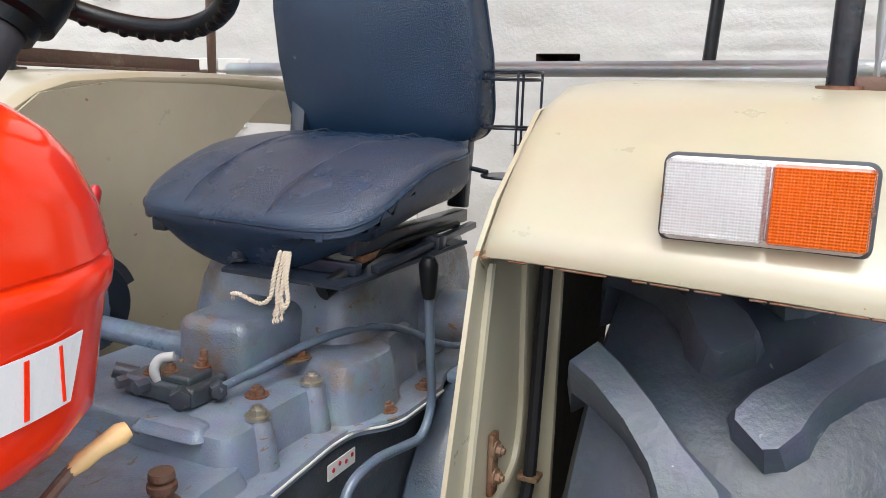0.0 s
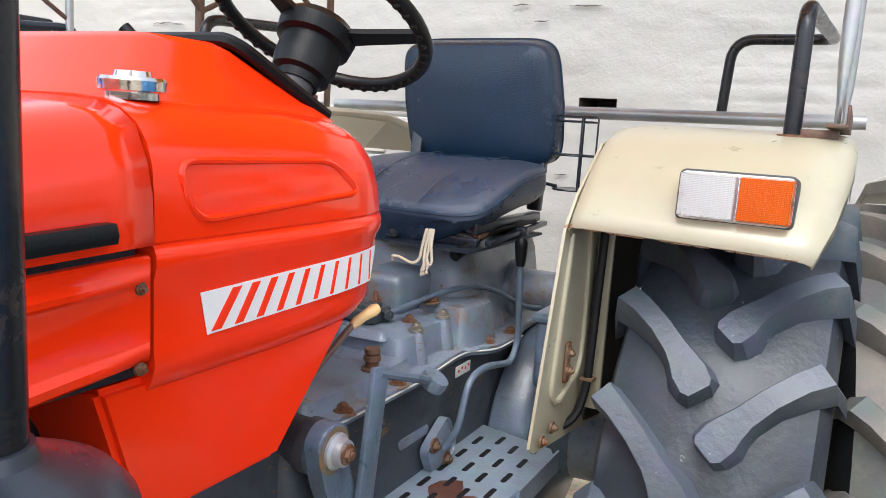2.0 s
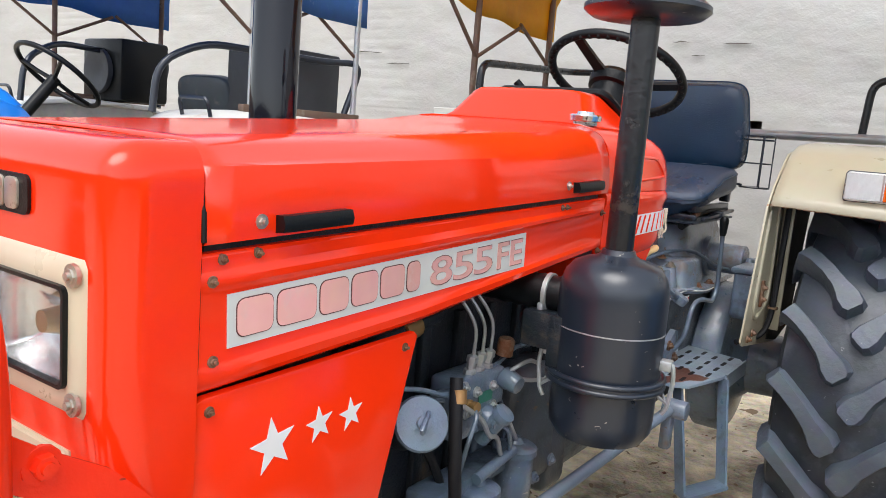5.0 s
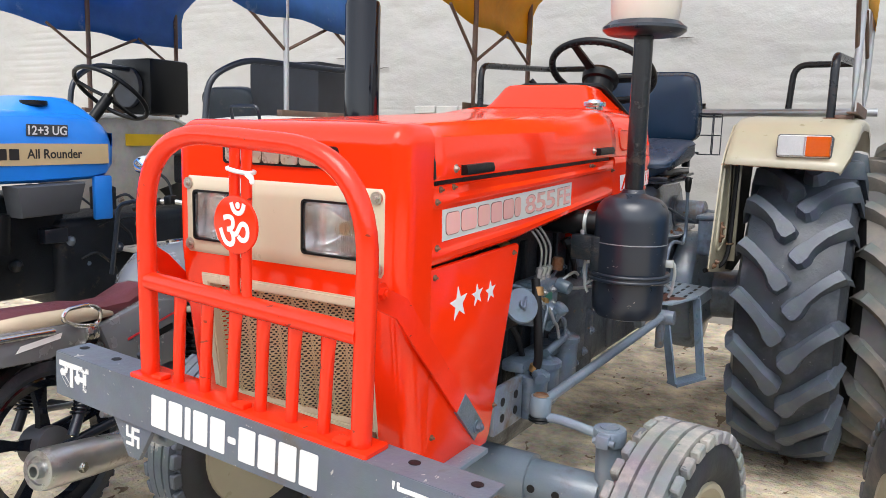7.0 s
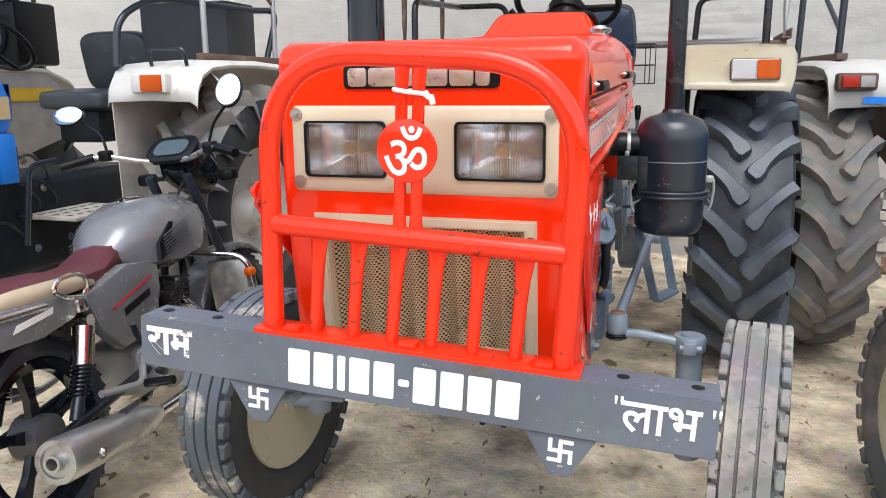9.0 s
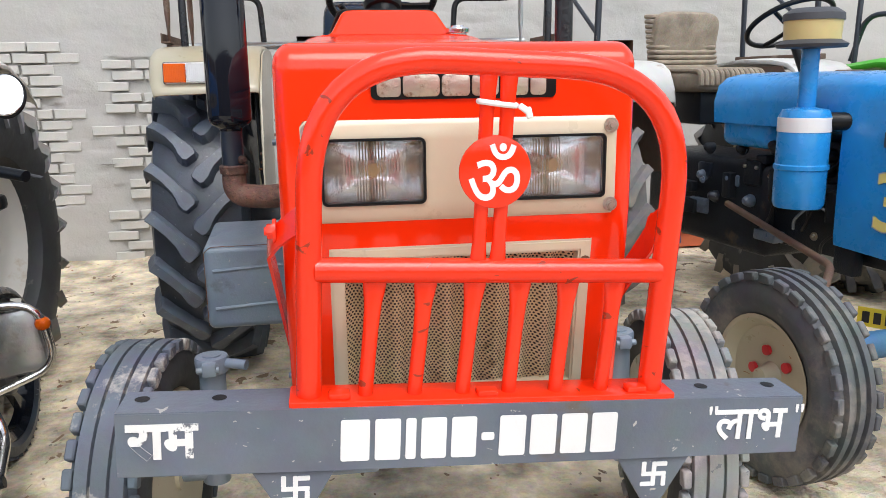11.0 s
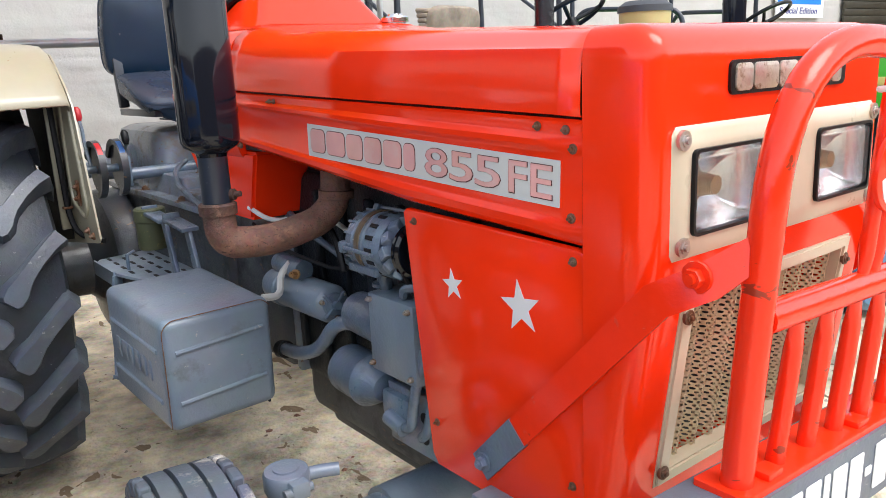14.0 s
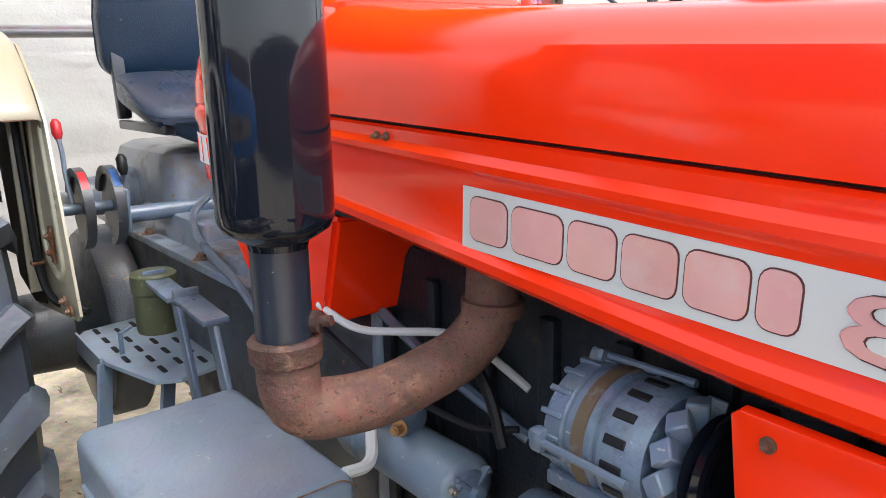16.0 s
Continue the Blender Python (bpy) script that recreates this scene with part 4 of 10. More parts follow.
        hexbolt(bb, top + Vector((s * 0.006, 0.01, 0.005)), (s, 0, 0), 0.013, 0.012)
        part("brace_bolt", bb, GUARD_RED, brace)
        bb = B()
        lo = knee.lerp(foot, 0.74)
        d1 = Vector((0, 0.7, 0.7)) * 0.0255
        loops = [[p - d1 - Vector((0.0045, 0, 0)), p - d1 + Vector((0.0045, 0, 0)), p + d1 + Vector((0.0045, 0, 0)), p + d1 - Vector((0.0045, 0, 0))] for p in (lo, foot + Vector((0, 0.004, -0.004)))]
        part("bare_end", rings(bb, loops), GREY, brace, "end where the red paint has gone")
        bb = B()
        hexbolt(bb, foot + Vector((s * 0.008, -0.01, 0.012)), (s, 0, 0), 0.011, 0.012)
        part("brace_bolt", bb, GREY, brace)


front_guard()

# ---- front frame and axle ----
bm = B()
for s in (-1, 1):
    box(bm, (s * 0.285, 0.14, 0.628), (0.05, 0.46, 0.03), 0.006)
    box(bm, (s * 0.325, 0.12, 0.615), (0.06, 0.40, 0.014), 0.004)
    box(bm, (s * 0.225, 0.16, 0.62), (0.12, 0.42, 0.012), 0.004)
box(bm, (0, 0.44, 0.53), (0.30, 0.26, 0.13), 0.03)
part("front_frame", bm, AXLE_GREY, tractor, "blue-grey welded front frame")
for s in (-1, 1):
    bm = box(B(), (s * 0.262, 0.60, 0.625), (0.014, 0.17, 0.13), 0.004)
    plate = part("frame_plate", bm, CAST, tractor)
    for y, z in ((0.56, 0.645), (0.64, 0.645), (0.56, 0.60), (0.64, 0.6)):
        part("plate_hole", cyl(B(), (s * 0.268, y, z), (s * 0.2705, y, z), 0.012, seg=14), WIRE, plate)
bm = B()
tube(bm, [(-0.34, FRONT_AXLE[0], 0.425), (0.34, FRONT_AXLE[0], 0.425)], 0.068, 20)
axle = part("front_axle", bm, AXLE_GREY, tractor, "blue-grey tubular front axle")
for s in (-1, 1):
    bm = B()
    cyl(bm, (s * 0.28, FRONT_AXLE[0], 0.425), (s * 0.535, FRONT_AXLE[0], 0.425), 0.056, 0.058, 18, 0.004)
    arm = part("axle_arm", bm, AXLE_GREY, axle)
    for x in (0.36, 0.43):
        part("arm_hole", cyl(B(), (s * x, FRONT_AXLE[0] - 0.059, 0.425), (s * x, FRONT_AXLE[0] - 0.053, 0.425), 0.011, seg=12), WIRE, arm)
    bm = B()
    cyl(bm, (s * 0.555, FRONT_AXLE[0], 0.27), (s * 0.545, FRONT_AXLE[0], 0.58), 0.036, 0.033, 18, 0.004)
    king = part("king_post", bm, AXLE_GREY, axle, "upright steering post")
    bm = B()
    lathe(bm, [(0.0, 0), (0.041, 0), (0.043, 0.006), (0.043, 0.034), (0.040, 0.04), (0.024, 0.041), (0.024, 0.045), (0.0, 0.045)], (s * 0.545, FRONT_AXLE[0], 0.576), (0, 0, 1), 20)
    box(bm, (s * 0.545, FRONT_AXLE[0] - 0.045, 0.596), (0.035, 0.03, 0.034), 0.005)
    cyl(bm, (s * 0.52, FRONT_AXLE[0] - 0.05, 0.596), (s * 0.575, FRONT_AXLE[0] - 0.05, 0.596), 0.0085, seg=10)
    part("king_cap", bm, AXLE_GREY, king)
    bm = B()
    cyl(bm, (s * 0.56, FRONT_AXLE[0], FRONT_AXLE[1]), (s * 0.69, FRONT_AXLE[0], FRONT_AXLE[1]), 0.03, seg=14)
    part("stub_axle", bm, AXLE_GREY, axle)
# steering arm and drag link on the near side, short arm on the other
bm = B()
tube(bm, [(0.545, 0.605, 0.595), (0.47, 0.608, 0.607), (0.40, 0.615, 0.612), (0.354, 0.616, 0.605)], 0.013, 10, 0.03, radii=None)
part("steering_arm", bm, AXLE_GREY, tractor, "forged steering arm")
bm = B()
lathe(bm, [(0.0, -0.02), (0.017, -0.02), (0.026, 0.0), (0.029, 0.006), (0.029, 0.04), (0.026, 0.052), (0.0, 0.053)], (0.354, 0.616, 0.612), (0, 0, 1), 18)
joint = part("ball_joint", bm, AXLE_GREY, tractor, "greasy grey ball joint with a rusty cap")
part("cap", lathe(B(), [(0.0, 0.0), (0.021, 0.0), (0.019, 0.003), (0.0, 0.004)], (0.354, 0.616, 0.665), (0, 0, 1), 18), RUSTY, joint)
part("dust_boot", lathe(B(), [(0.026, 0.0), (0.031, 0.004), (0.027, 0.008), (0.031, 0.012), (0.026, 0.016)], (0.354, 0.616, 0.594), (0, 0, 1), 18), PLASTIC, joint)
bm = B()
tube(bm, [(0.354, 0.63, 0.642), (0.398, 1.61, 0.69)], 0.0145, 12)
part("drag_link", bm, AXLE_GREY, tractor, "long grey steering rod")
bm = B()
cyl(bm, (0.375, 1.64, 0.69), (0.44, 1.64, 0.69), 0.027, seg=16, bev=0.003)
box(bm, (0.39, 1.64, 0.63), (0.03, 0.035, 0.12), 0.008)
part("drop_arm", bm, CAST, tractor)
bm = B()
tube(bm, [(-0.545, 0.62, 0.595), (-0.49, 0.60, 0.60), (-0.455, 0.585, 0.598)], 0.013, 10, 0.02)
part("steering_arm", bm, AXLE_GREY, tractor)
bm = B()
for k in range(4):
    box(bm, (-0.02 + 0.03 * k, 0.5, 0.40 - 0.012 * (k % 2)), (0.018, 0.05, 0.07), 0.006)
box(bm, (0.02, 0.5, 0.44), (0.14, 0.08, 0.05), 0.01)
part("towing_hitch", bm, DARK_CAST, tractor)


def front_wheel(s):
    c = (s * 0.715, FRONT_AXLE[0], FRONT_AXLE[1])
    bm = B()
    tyre_shell(bm, 0.215, 0.336, 0.165, 0.318, c, 0.008)
    seg = 64
    for x0, w, h in ((0.0, 0.034, 0.013), (-0.040, 0.029, 0.012), (0.040, 0.029, 0.012)):
        loops = []
        for r, dx in ((0.325, -w / 2 - 0.003), (0.336 + h, -w / 2), (0.336 + h, w / 2), (0.325, w / 2 + 0.003)):
            loops.append([Vector(c) + Vector((x0 + dx, r * math.cos(2 * math.pi * k / seg), r * math.sin(2 * math.pi * k / seg))) for k in range(seg)])
        rings(bm, loops, cap=False)
    for side in (-1, 1):
        for k in range(34):
            a = 2 * math.pi * k / 34
            q = Matrix.Rotation(a, 3, "X")
            box(bm, Vector(c) + q @ Vector((side * 0.071, 0, 0.332)), (0.022, 0.046, 0.032), 0.004, q, 1)
    turn = Matrix.Translation(c) @ Matrix.Rotation(radians(-7), 4, "Z") @ Matrix.Translation(-Vector(c))
    for f in bm.faces:
        f.material_index = 1 if abs(f.calc_center_median().x - c[0]) > 0.0845 or math.hypot(f.calc_center_median().y - c[1], f.calc_center_median().z - c[2]) < 0.312 else 0
    w = part("front_wheel", place(bm, turn), [WORN_RUBBER if s > 0 else HALF_CLEAN_RUBBER, SIDE_RUBBER], tractor, "front wheel with a chalky worn ribbed tyre")
    rim_ = B()
    prof = [(0.205, -0.07), (0.218, -0.072), (0.222, -0.066), (0.205, -0.058), (0.185, -0.03), (0.183, 0.03), (0.205, 0.058), (0.222, 0.066), (0.218, 0.072), (0.205, 0.07), (0.178, 0.034), (0.165, 0.02), (0.09, 0.012), (0.06, 0.02), (0.0, 0.02), (0.0, 0.008), (0.06, 0.008), (0.09, 0.0), (0.165, 0.008), (0.175, -0.03)]
    prof = [(r, h * s) for r, h in prof]
    lathe(rim_, prof, c, (1, 0, 0), 40)
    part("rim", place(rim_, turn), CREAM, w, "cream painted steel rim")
    hub = B()
    lathe(hub, [(0.0, -0.08), (0.045, -0.08), (0.05, -0.02), (0.055, 0.03), (0.04, 0.06), (0.0, 0.065)] if s > 0 else [(0.0, -0.065), (0.04, -0.06), (0.055, -0.03), (0.05, 0.02), (0.045, 0.08), (0.0, 0.08)], c, (1, 0, 0), 20)
    for k in range(6):
        a = 2 * math.pi * k / 6
        hexbolt(hub, (c[0] + s * 0.02, c[1] + 0.075 * math.cos(a), c[2] + 0.075 * math.sin(a)), (s, 0, 0), 0.011, 0.012)
    part("hub", place(hub, turn), CREAM, w)


def rear_wheel(s, parent, c, tread, rim_mat, width=0.385, label="large rear wheel with a deep chevron tractor tyre", crown=0.645, name="rear_wheel", bulge=0.012, worn=1.0):
    bm = B()
    tyre_shell(bm, 0.37, crown, width, crown - 0.035, c, bulge, 56)
    for f in bm.faces:
        m = f.calc_center_median() - Vector(c)
        f.material_index = 1 if math.hypot(m.y, m.z) < crown - 0.06 else 0
    w = part(name, bm, [tread, SIDE_RUBBER if tread == MUDDY_RUBBER else tread], parent, label, angle=30)
    chevron_lugs(w, LUG_RUBBER if tread == RUBBER else tread, crown, crown - 0.035, width, c, 20, 0.048 * worn)
    rim_ = B()
    hw = width / 2
    prof = [(0.362, -hw * 0.62), (0.385, -hw * 0.66), (0.388, -hw * 0.6), (0.36, -hw * 0.5), (0.325, -hw * 0.2), (0.325, hw * 0.2), (0.36, hw * 0.5), (0.388, hw * 0.6), (0.385, hw * 0.66), (0.362, hw * 0.62), (0.315, hw * 0.26), (0.28, 0.02), (0.15, -0.01), (0.0, -0.01), (0.0, -0.022), (0.15, -0.022), (0.28, 0.008), (0.312, -0.04)]
    prof = [(r, h * s) for r, h in prof]
    lathe(rim_, prof, c, (1, 0, 0), 44)
    part("rim", rim_, rim_mat, w, "cream steel rim")
    hub = B()
    lathe(hub, [(0.0, 0.09 * s), (0.07, 0.085 * s), (0.09, 0.03 * s), (0.12, 0.0), (0.12, -0.06 * s), (0.0, -0.06 * s)], c, (1, 0, 0), 24)
    for k in range(8):
        a = 2 * math.pi * (k + 0.5) / 8
        hexbolt(hub, (c[0] - s * 0.008, c[1] + 0.17 * math.cos(a), c[2] + 0.17 * math.sin(a)), (s, 0, 0), 0.014, 0.014)
    part("hub", hub, rim_mat, w)
    return w


for s in (1, -1):
    front_wheel(s)
    rear_wheel(s, tractor, (s * 0.775, *BACK_AXLE), RUBBER, CREAM, 0.40)


# ---- rear mudguards ----
FENDER = [(2.033, 1.256), (2.06, 1.287), (2.092, 1.32), (2.158, 1.38), (2.227, 1.422), (2.305, 1.445), (2.48, 1.458), (2.7, 1.462), (2.95, 1.46), (3.15, 1.42), (3.3, 1.32)]

# Near-black coat for the wheel arches: mud, and shade put into its colour.
MUD_SHADE_COAT = material("dark_mud_and_shade_coat", (0.035, 0.033, 0.032), 0.9, grain=0.3, bump=0.5, bump_scale=40)


def mudguard(s):
    bm = B()
    loops = []
    xi, xo = 0.492, 0.965
    for k, (y, z) in enumerate(FENDER):
        a, b = FENDER[max(0, k - 1)], FENDER[min(len(FENDER) - 1, k + 1)]
        t = Vector((b[0] - a[0], b[1] - a[1])).normalized()
        n = Vector((-t.y, t.x))
        row = []
        xo = 0.912 + 0.043 * min(1, k / 3.5)
        for x, d in ((xi, -0.03), (xi, -0.008), (xi + 0.008, 0.0), (xi + 0.03, 0.003), (0.6, 0.004), (0.72, 0.004), (0.82, 0.004), (xo - 0.035, 0.002), (xo - 0.012, -0.006), (xo, -0.022), (xo, -0.05)):
            if x > xo - 0.02:
                d *= (0.4, 0.6, 0.85)[k] if k < 3 else 1
            drop = max(0, 1 - k / 3) * (x - xi) / (xo - xi)
            row.append((s * x, y + n.x * d - 0.014 * drop, z + n.y * d - 0.010 * drop))
        loops.append(row)
    rings(bm, loops, around=False)
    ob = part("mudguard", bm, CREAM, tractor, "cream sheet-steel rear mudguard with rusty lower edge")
    sol = ob.modifiers.new("sheet", "SOLIDIFY")
    sol.thickness, sol.offset = 0.003, 0
    # dark sheet added below the guard to cut bounced light in the arch
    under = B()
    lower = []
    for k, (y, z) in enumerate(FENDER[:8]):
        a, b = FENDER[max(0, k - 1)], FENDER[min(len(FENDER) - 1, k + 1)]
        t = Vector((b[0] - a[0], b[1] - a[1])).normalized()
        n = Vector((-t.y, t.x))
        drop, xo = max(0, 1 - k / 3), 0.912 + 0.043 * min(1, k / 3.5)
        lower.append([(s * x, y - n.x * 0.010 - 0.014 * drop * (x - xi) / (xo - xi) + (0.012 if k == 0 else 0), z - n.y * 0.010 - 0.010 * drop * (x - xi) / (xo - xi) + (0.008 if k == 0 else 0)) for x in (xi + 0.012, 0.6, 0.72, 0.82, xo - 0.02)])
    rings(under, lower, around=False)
    part("underside", under, MUD_SHADE_COAT, ob, "dark muddy sheet added to shade the wheel arch")
    # the inner side panel with its pressed rib
    pan = B()
    out = [(2.036, 1.25), (1.935, 0.845), (1.96, 0.828), (2.42, 0.765), (2.62, 0.80), (2.70, 1.15), (2.76, 1.318), (2.92, 1.43), (2.7, 1.44), (2.4, 1.44), (2.23, 1.415), (2.09, 1.312)]
    m = Matrix(((0, 0, s, s * 0.482), (1, 0, 0, 0), (0, 1, 0, 0), (0, 0, 0, 1)))
    slab(pan, out, m, 0.006)
    p2 = part("inner_panel", pan, CREAM, ob)
    # dark plate added behind the panel, where the wheel arch lies in shade
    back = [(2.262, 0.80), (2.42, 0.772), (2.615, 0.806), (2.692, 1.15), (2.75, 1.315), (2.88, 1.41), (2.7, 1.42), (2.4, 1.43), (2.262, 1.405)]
    part("mud_coat", slab(B(), back, m @ Matrix.Translation((0, 0, 0.009)), 0.003), MUD_SHADE_COAT, p2, "dark muddy plate added for shade on the wheel side")
    rib = B()
    tube(rib, [(s * 0.489, 2.075, 1.24), (s * 0.489, 2.02, 0.93), (s * 0.489, 2.06, 0.895), (s * 0.489, 2.19, 0.935), (s * 0.489, 2.205, 1.0), (s * 0.489, 2.19, 1.25)], 0.007, 8, 0.05)
    part("pressed_rib", rib, CREAM, p2)
    br = B()
    box(br, (s * 0.493, 2.10, 0.975), (0.008, 0.022, 0.085), 0.003)
    part("hinge_plate", br, RUSTY, p2)
    for y, z in ((2.10, 0.995), (2.10, 0.958), (2.03, 0.86), (1.975, 0.85)):
        part("panel_bolt", hexbolt(B(), (s * 0.497, y, z), (s, 0, 0), 0.008, 0.008), RUSTY, p2)
    # channel and cable conduit behind the panel's edge
    ch = B()
    box(ch, (s * 0.512, 2.24, 1.05), (0.034, 0.012, 0.42), 0.003)
    part("stiffener", ch, CREAM, ob)
    cd = B()
    tube(cd, [(s * 0.517, 2.205, 1.26), (s * 0.512, 2.19, 0.9), (s * 0.50, 2.16, 0.83), (s * 0.44, 2.08, 0.81)], 0.0095, 8, 0.05)
    part("cable_conduit", cd, WIRE, ob, "black cable conduit")
    cl = box(B(), (s * 0.512, 2.193, 0.92), (0.03, 0.026, 0.008), 0.002)
    part("conduit_clip", cl, RUSTY, ob)
    rust = B()
    for k in range(44):
        x = 0.5 + 0.40 * random.random()
        f = (x - 0.492) / 0.42
        y, z = 2.031 - 0.014 * f, 1.2555 - 0.010 * f
        w = 0.004 + 0.014 * random.random()
        box(rust, (s * x, y - 0.0006, z + 0.001), (w, 0.0042, 0.0022), 0.0008, None, 1)
    tagged(part("rusted_edge", rust, RUSTY, ob, "rust along the lower edge"), kind="stuff")
    # lamp on the sloping front
    o = Vector((s * 0.778, 2.075, 1.336))
    lm = basis(o, (1, 0.0, 0), (0, -0.995, 0.08))
    base = slab(B(), round_rect(0.196, 0.092, 0.012), lm @ Matrix.Translation((0, 0, -0.045)), 0.059, 0.002)
    lamp = part("side_lamp", base, GASKET, ob, "oblong side lamp, clear and amber")
    rr = slab(B(), round_rect(0.188, 0.084, 0.01), lm @ Matrix.Translation((0, 0, 0.014)), 0.006, 0.001)
    part("lamp_body", rr, material("pale_lamp_shell", (0.62, 0.62, 0.58), 0.4), lamp)
    for lo, hi, mat, nm in ((-0.095, 0.004, CLEAR, "clear_lens"), (0.005, 0.094, AMBER, "amber_lens")):
        if s < 0:
            lo, hi = -hi, -lo
        g = B()
        n = 26
        rows = []
        for yy, dd in ((-0.039, 0.02), (-0.036, 0.037), (0.036, 0.037), (0.039, 0.02)):
            rows.append([g.verts.new(lm @ Vector((lo + (hi - lo) * k / n, yy, dd + (0.0004 if k % 2 else 0) - (0.017 if k in (0, n) else 0)))) for k in range(n + 1)])
        for a, b in zip(rows, rows[1:]):
            for k in range(n):
                g.faces.new((a[k], a[k + 1], b[k + 1], b[k]))
        part(nm, g, mat, lamp, angle=8)
    back = slab(B(), [(-0.09, -0.036), (0.09, -0.036), (0.09, 0.036), (-0.09, 0.036)], lm @ Matrix.Translation((0, 0, 0.0195)), 0.001)
    part("lamp_reflector", back, REFLECTOR, lamp)
    for x in (-0.09, 0.09):
        part("lamp_screw", hexbolt(B(), lm @ Vector((x, 0, 0.025)), lm.to_3x3() @ Vector((0, 0, 1)), 0.006, 0.004, False), RUSTY, lamp)


for s in (1, -1):
    mudguard(s)


# ---- cowl, console and steering ----
def plan(x, y0, y1, z, power=3.2, n=9):
    """A level outline: straight at the front, rounded at the rear."""
    pts = []
    for k in range(n + 1):
        a = radians(90 * k / n)
        cx, cy = math.cos(a) ** (2 / power), math.sin(a) ** (2 / power)
        pts.append((x * cx, y1 - (1 - cy) * 0.30, z))
    right = [(x, y0, z), (x, y0 + 0.08, z)] + pts
    return right + [(-a, b, c) for a, b, c in right[::-1]]


bm = B()
loops = []
for z, x, yr in ((1.118, 0.285, 1.585), (1.122, 0.300, 1.60), (1.135, 0.310, 1.635), (1.155, 0.3155, 1.655), (1.172, 0.3135, 1.66), (1.250, 0.3135, 1.676), (1.262, 0.3175, 1.682), (1.276, 0.3175, 1.684), (1.284, 0.3140, 1.682), (1.287, 0.3110, 1.678), (1.290, 0.3140, 1.682), (1.33, 0.3140, 1.672), (1.37, 0.311, 1.652), (1.395, 0.303, 1.632), (1.415, 0.287, 1.606), (1.430, 0.262, 1.572), (1.438, 0.228, 1.54), (1.441, 0.19, 1.51)):
    loops.append(plan(x, 1.2135, yr + 0.116, z))
rings(bm, loops)
cowl = part("cowl", bm, RED, tractor, "red rear cowl with rounded end")
# pressed outline on each side
for s in (1, -1):
    bm = B()
    tube(bm, [(s * 0.3105, 1.245, 1.376), (s * 0.3085, 1.53, 1.372), (s * 0.3105, 1.60, 1.325), (s * 0.3142, 1.27, 1.308)], 0.0045, 8, 0.03, closed=True)
    part("pressed_outline", bm, RED, cowl)


def cowl_x(y):
    k = max(0.0, min(1.0, (y - 1.492) / 0.30))
    return 0.3142 * max(0.0, 1 - k ** 3.2) ** (1 / 3.2)


def cowl_film(s, edges, lift, n):
    """A film on the cowl's side between two slanted edges, each (foot, head) as shares of the strip's length and height."""
    y0, y1 = 1.278, 1.672
    (fa, ha), (fb, hb), lo, hi = edges
    bm = B()
    cols = []
    for q in range(n + 1):
        col = []
        for v in range(4):
            f = lo + (hi - lo) * v / 3
            a, b = fa + (ha - fa) * f, fb + (hb - fb) * f
            y = y0 + (y1 - y0) * (a + (b - a) * q / n)
            col.append(bm.verts.new((s * (cowl_x(y) + lift), y, 1.174 + 0.010 * (y - y0) / (y1 - y0) + 0.052 * f)))
        cols.append(col)
    for c1, c2 in zip(cols, cols[1:]):
        for v in range(3):
            bm.faces.new((c1[v], c2[v], c2[v + 1], c1[v + 1]))
    return bm


def stripes(s):
    strip = part("white_strip", cowl_film(s, ((0.03, 0.0), (0.945, 1.0), 0.0, 1.0), 0.0012, 30), SIGN_WHITE, cowl, "white film strip with red slashes", angle=0)
    films = [strip]
    for k in range(10):
        w = 0.020 - 0.0018 * k
        foot, head = 0.058 + 0.0965 * k, 0.156 + 0.0857 * k
        films.append(part("red_slash", cowl_film(s, ((foot - w, head - w), (foot + w, head + w), 0.06, 0.94), 0.0024, 2), RED, strip, angle=0))
    for ob in films:
        sol = ob.modifiers.new("film", "SOLIDIFY")
        sol.thickness, sol.offset = 0.001, 0


for s in (1, -1):
    stripes(s)
    # the red side box below the cowl
    bm = B()
    lo, hi = [(1.205, 0.967), (1.44, 0.967)], [(1.15, 1.14), (1.60, 1.14)]
    ring_ = [(lo[0][0], lo[0][1]), (lo[1][0], lo[1][1]), (hi[1][0], hi[1][1]), (hi[0][0], hi[0][1])]
    rings(bm, [[(s * x, y, z) for y, z in ring_] for x in (0.302, 0.150)])
    bmesh.ops.bevel(bm, geom=list(bm.edges), offset=0.008, segments=2, affect="EDGES")
    part("side_box", bm, RED, tractor)
# raised instrument hump with black rear trim
bm = B()
loops = []
for z, x, a, b in ((1.425, 0.225, 1.262, 1.668), (1.445, 0.205, 1.275, 1.640), (1.452, 0.195, 1.285, 1.625), (1.515, 0.160, 1.335, 1.500), (1.524, 0.148, 1.345, 1.480), (1.527, 0.12, 1.365, 1.465)):
    m = round_rect(2 * x, b - a, 0.03, 3)
    loops.append([(p, (a + b) / 2 + q, z) for p, q in m])
rings(bm, loops)
part("console", bm, RED, tractor, "red instrument hump")
bm = B()
tube(bm, [(0.203, 1.655, 1.434), (0.165, 1.506, 1.520), (0.150, 1.487, 1.531), (-0.150, 1.487, 1.531), (-0.165, 1.506, 1.520), (-0.203, 1.655, 1.434)], 0.011, 8, 0.02)
part("console_trim", bm, PLASTIC, tractor, "black rubber trim")
bm = slab(B(), [(-0.15, 0), (0.15, 0), (0.195, 0.17), (-0.195, 0.17)], basis((0, 1.49, 1.526), (1, 0, 0), (0, 0.53, 0.85)), 0.004)
part("dashboard", bm, PLASTIC, tractor)
bm = B()
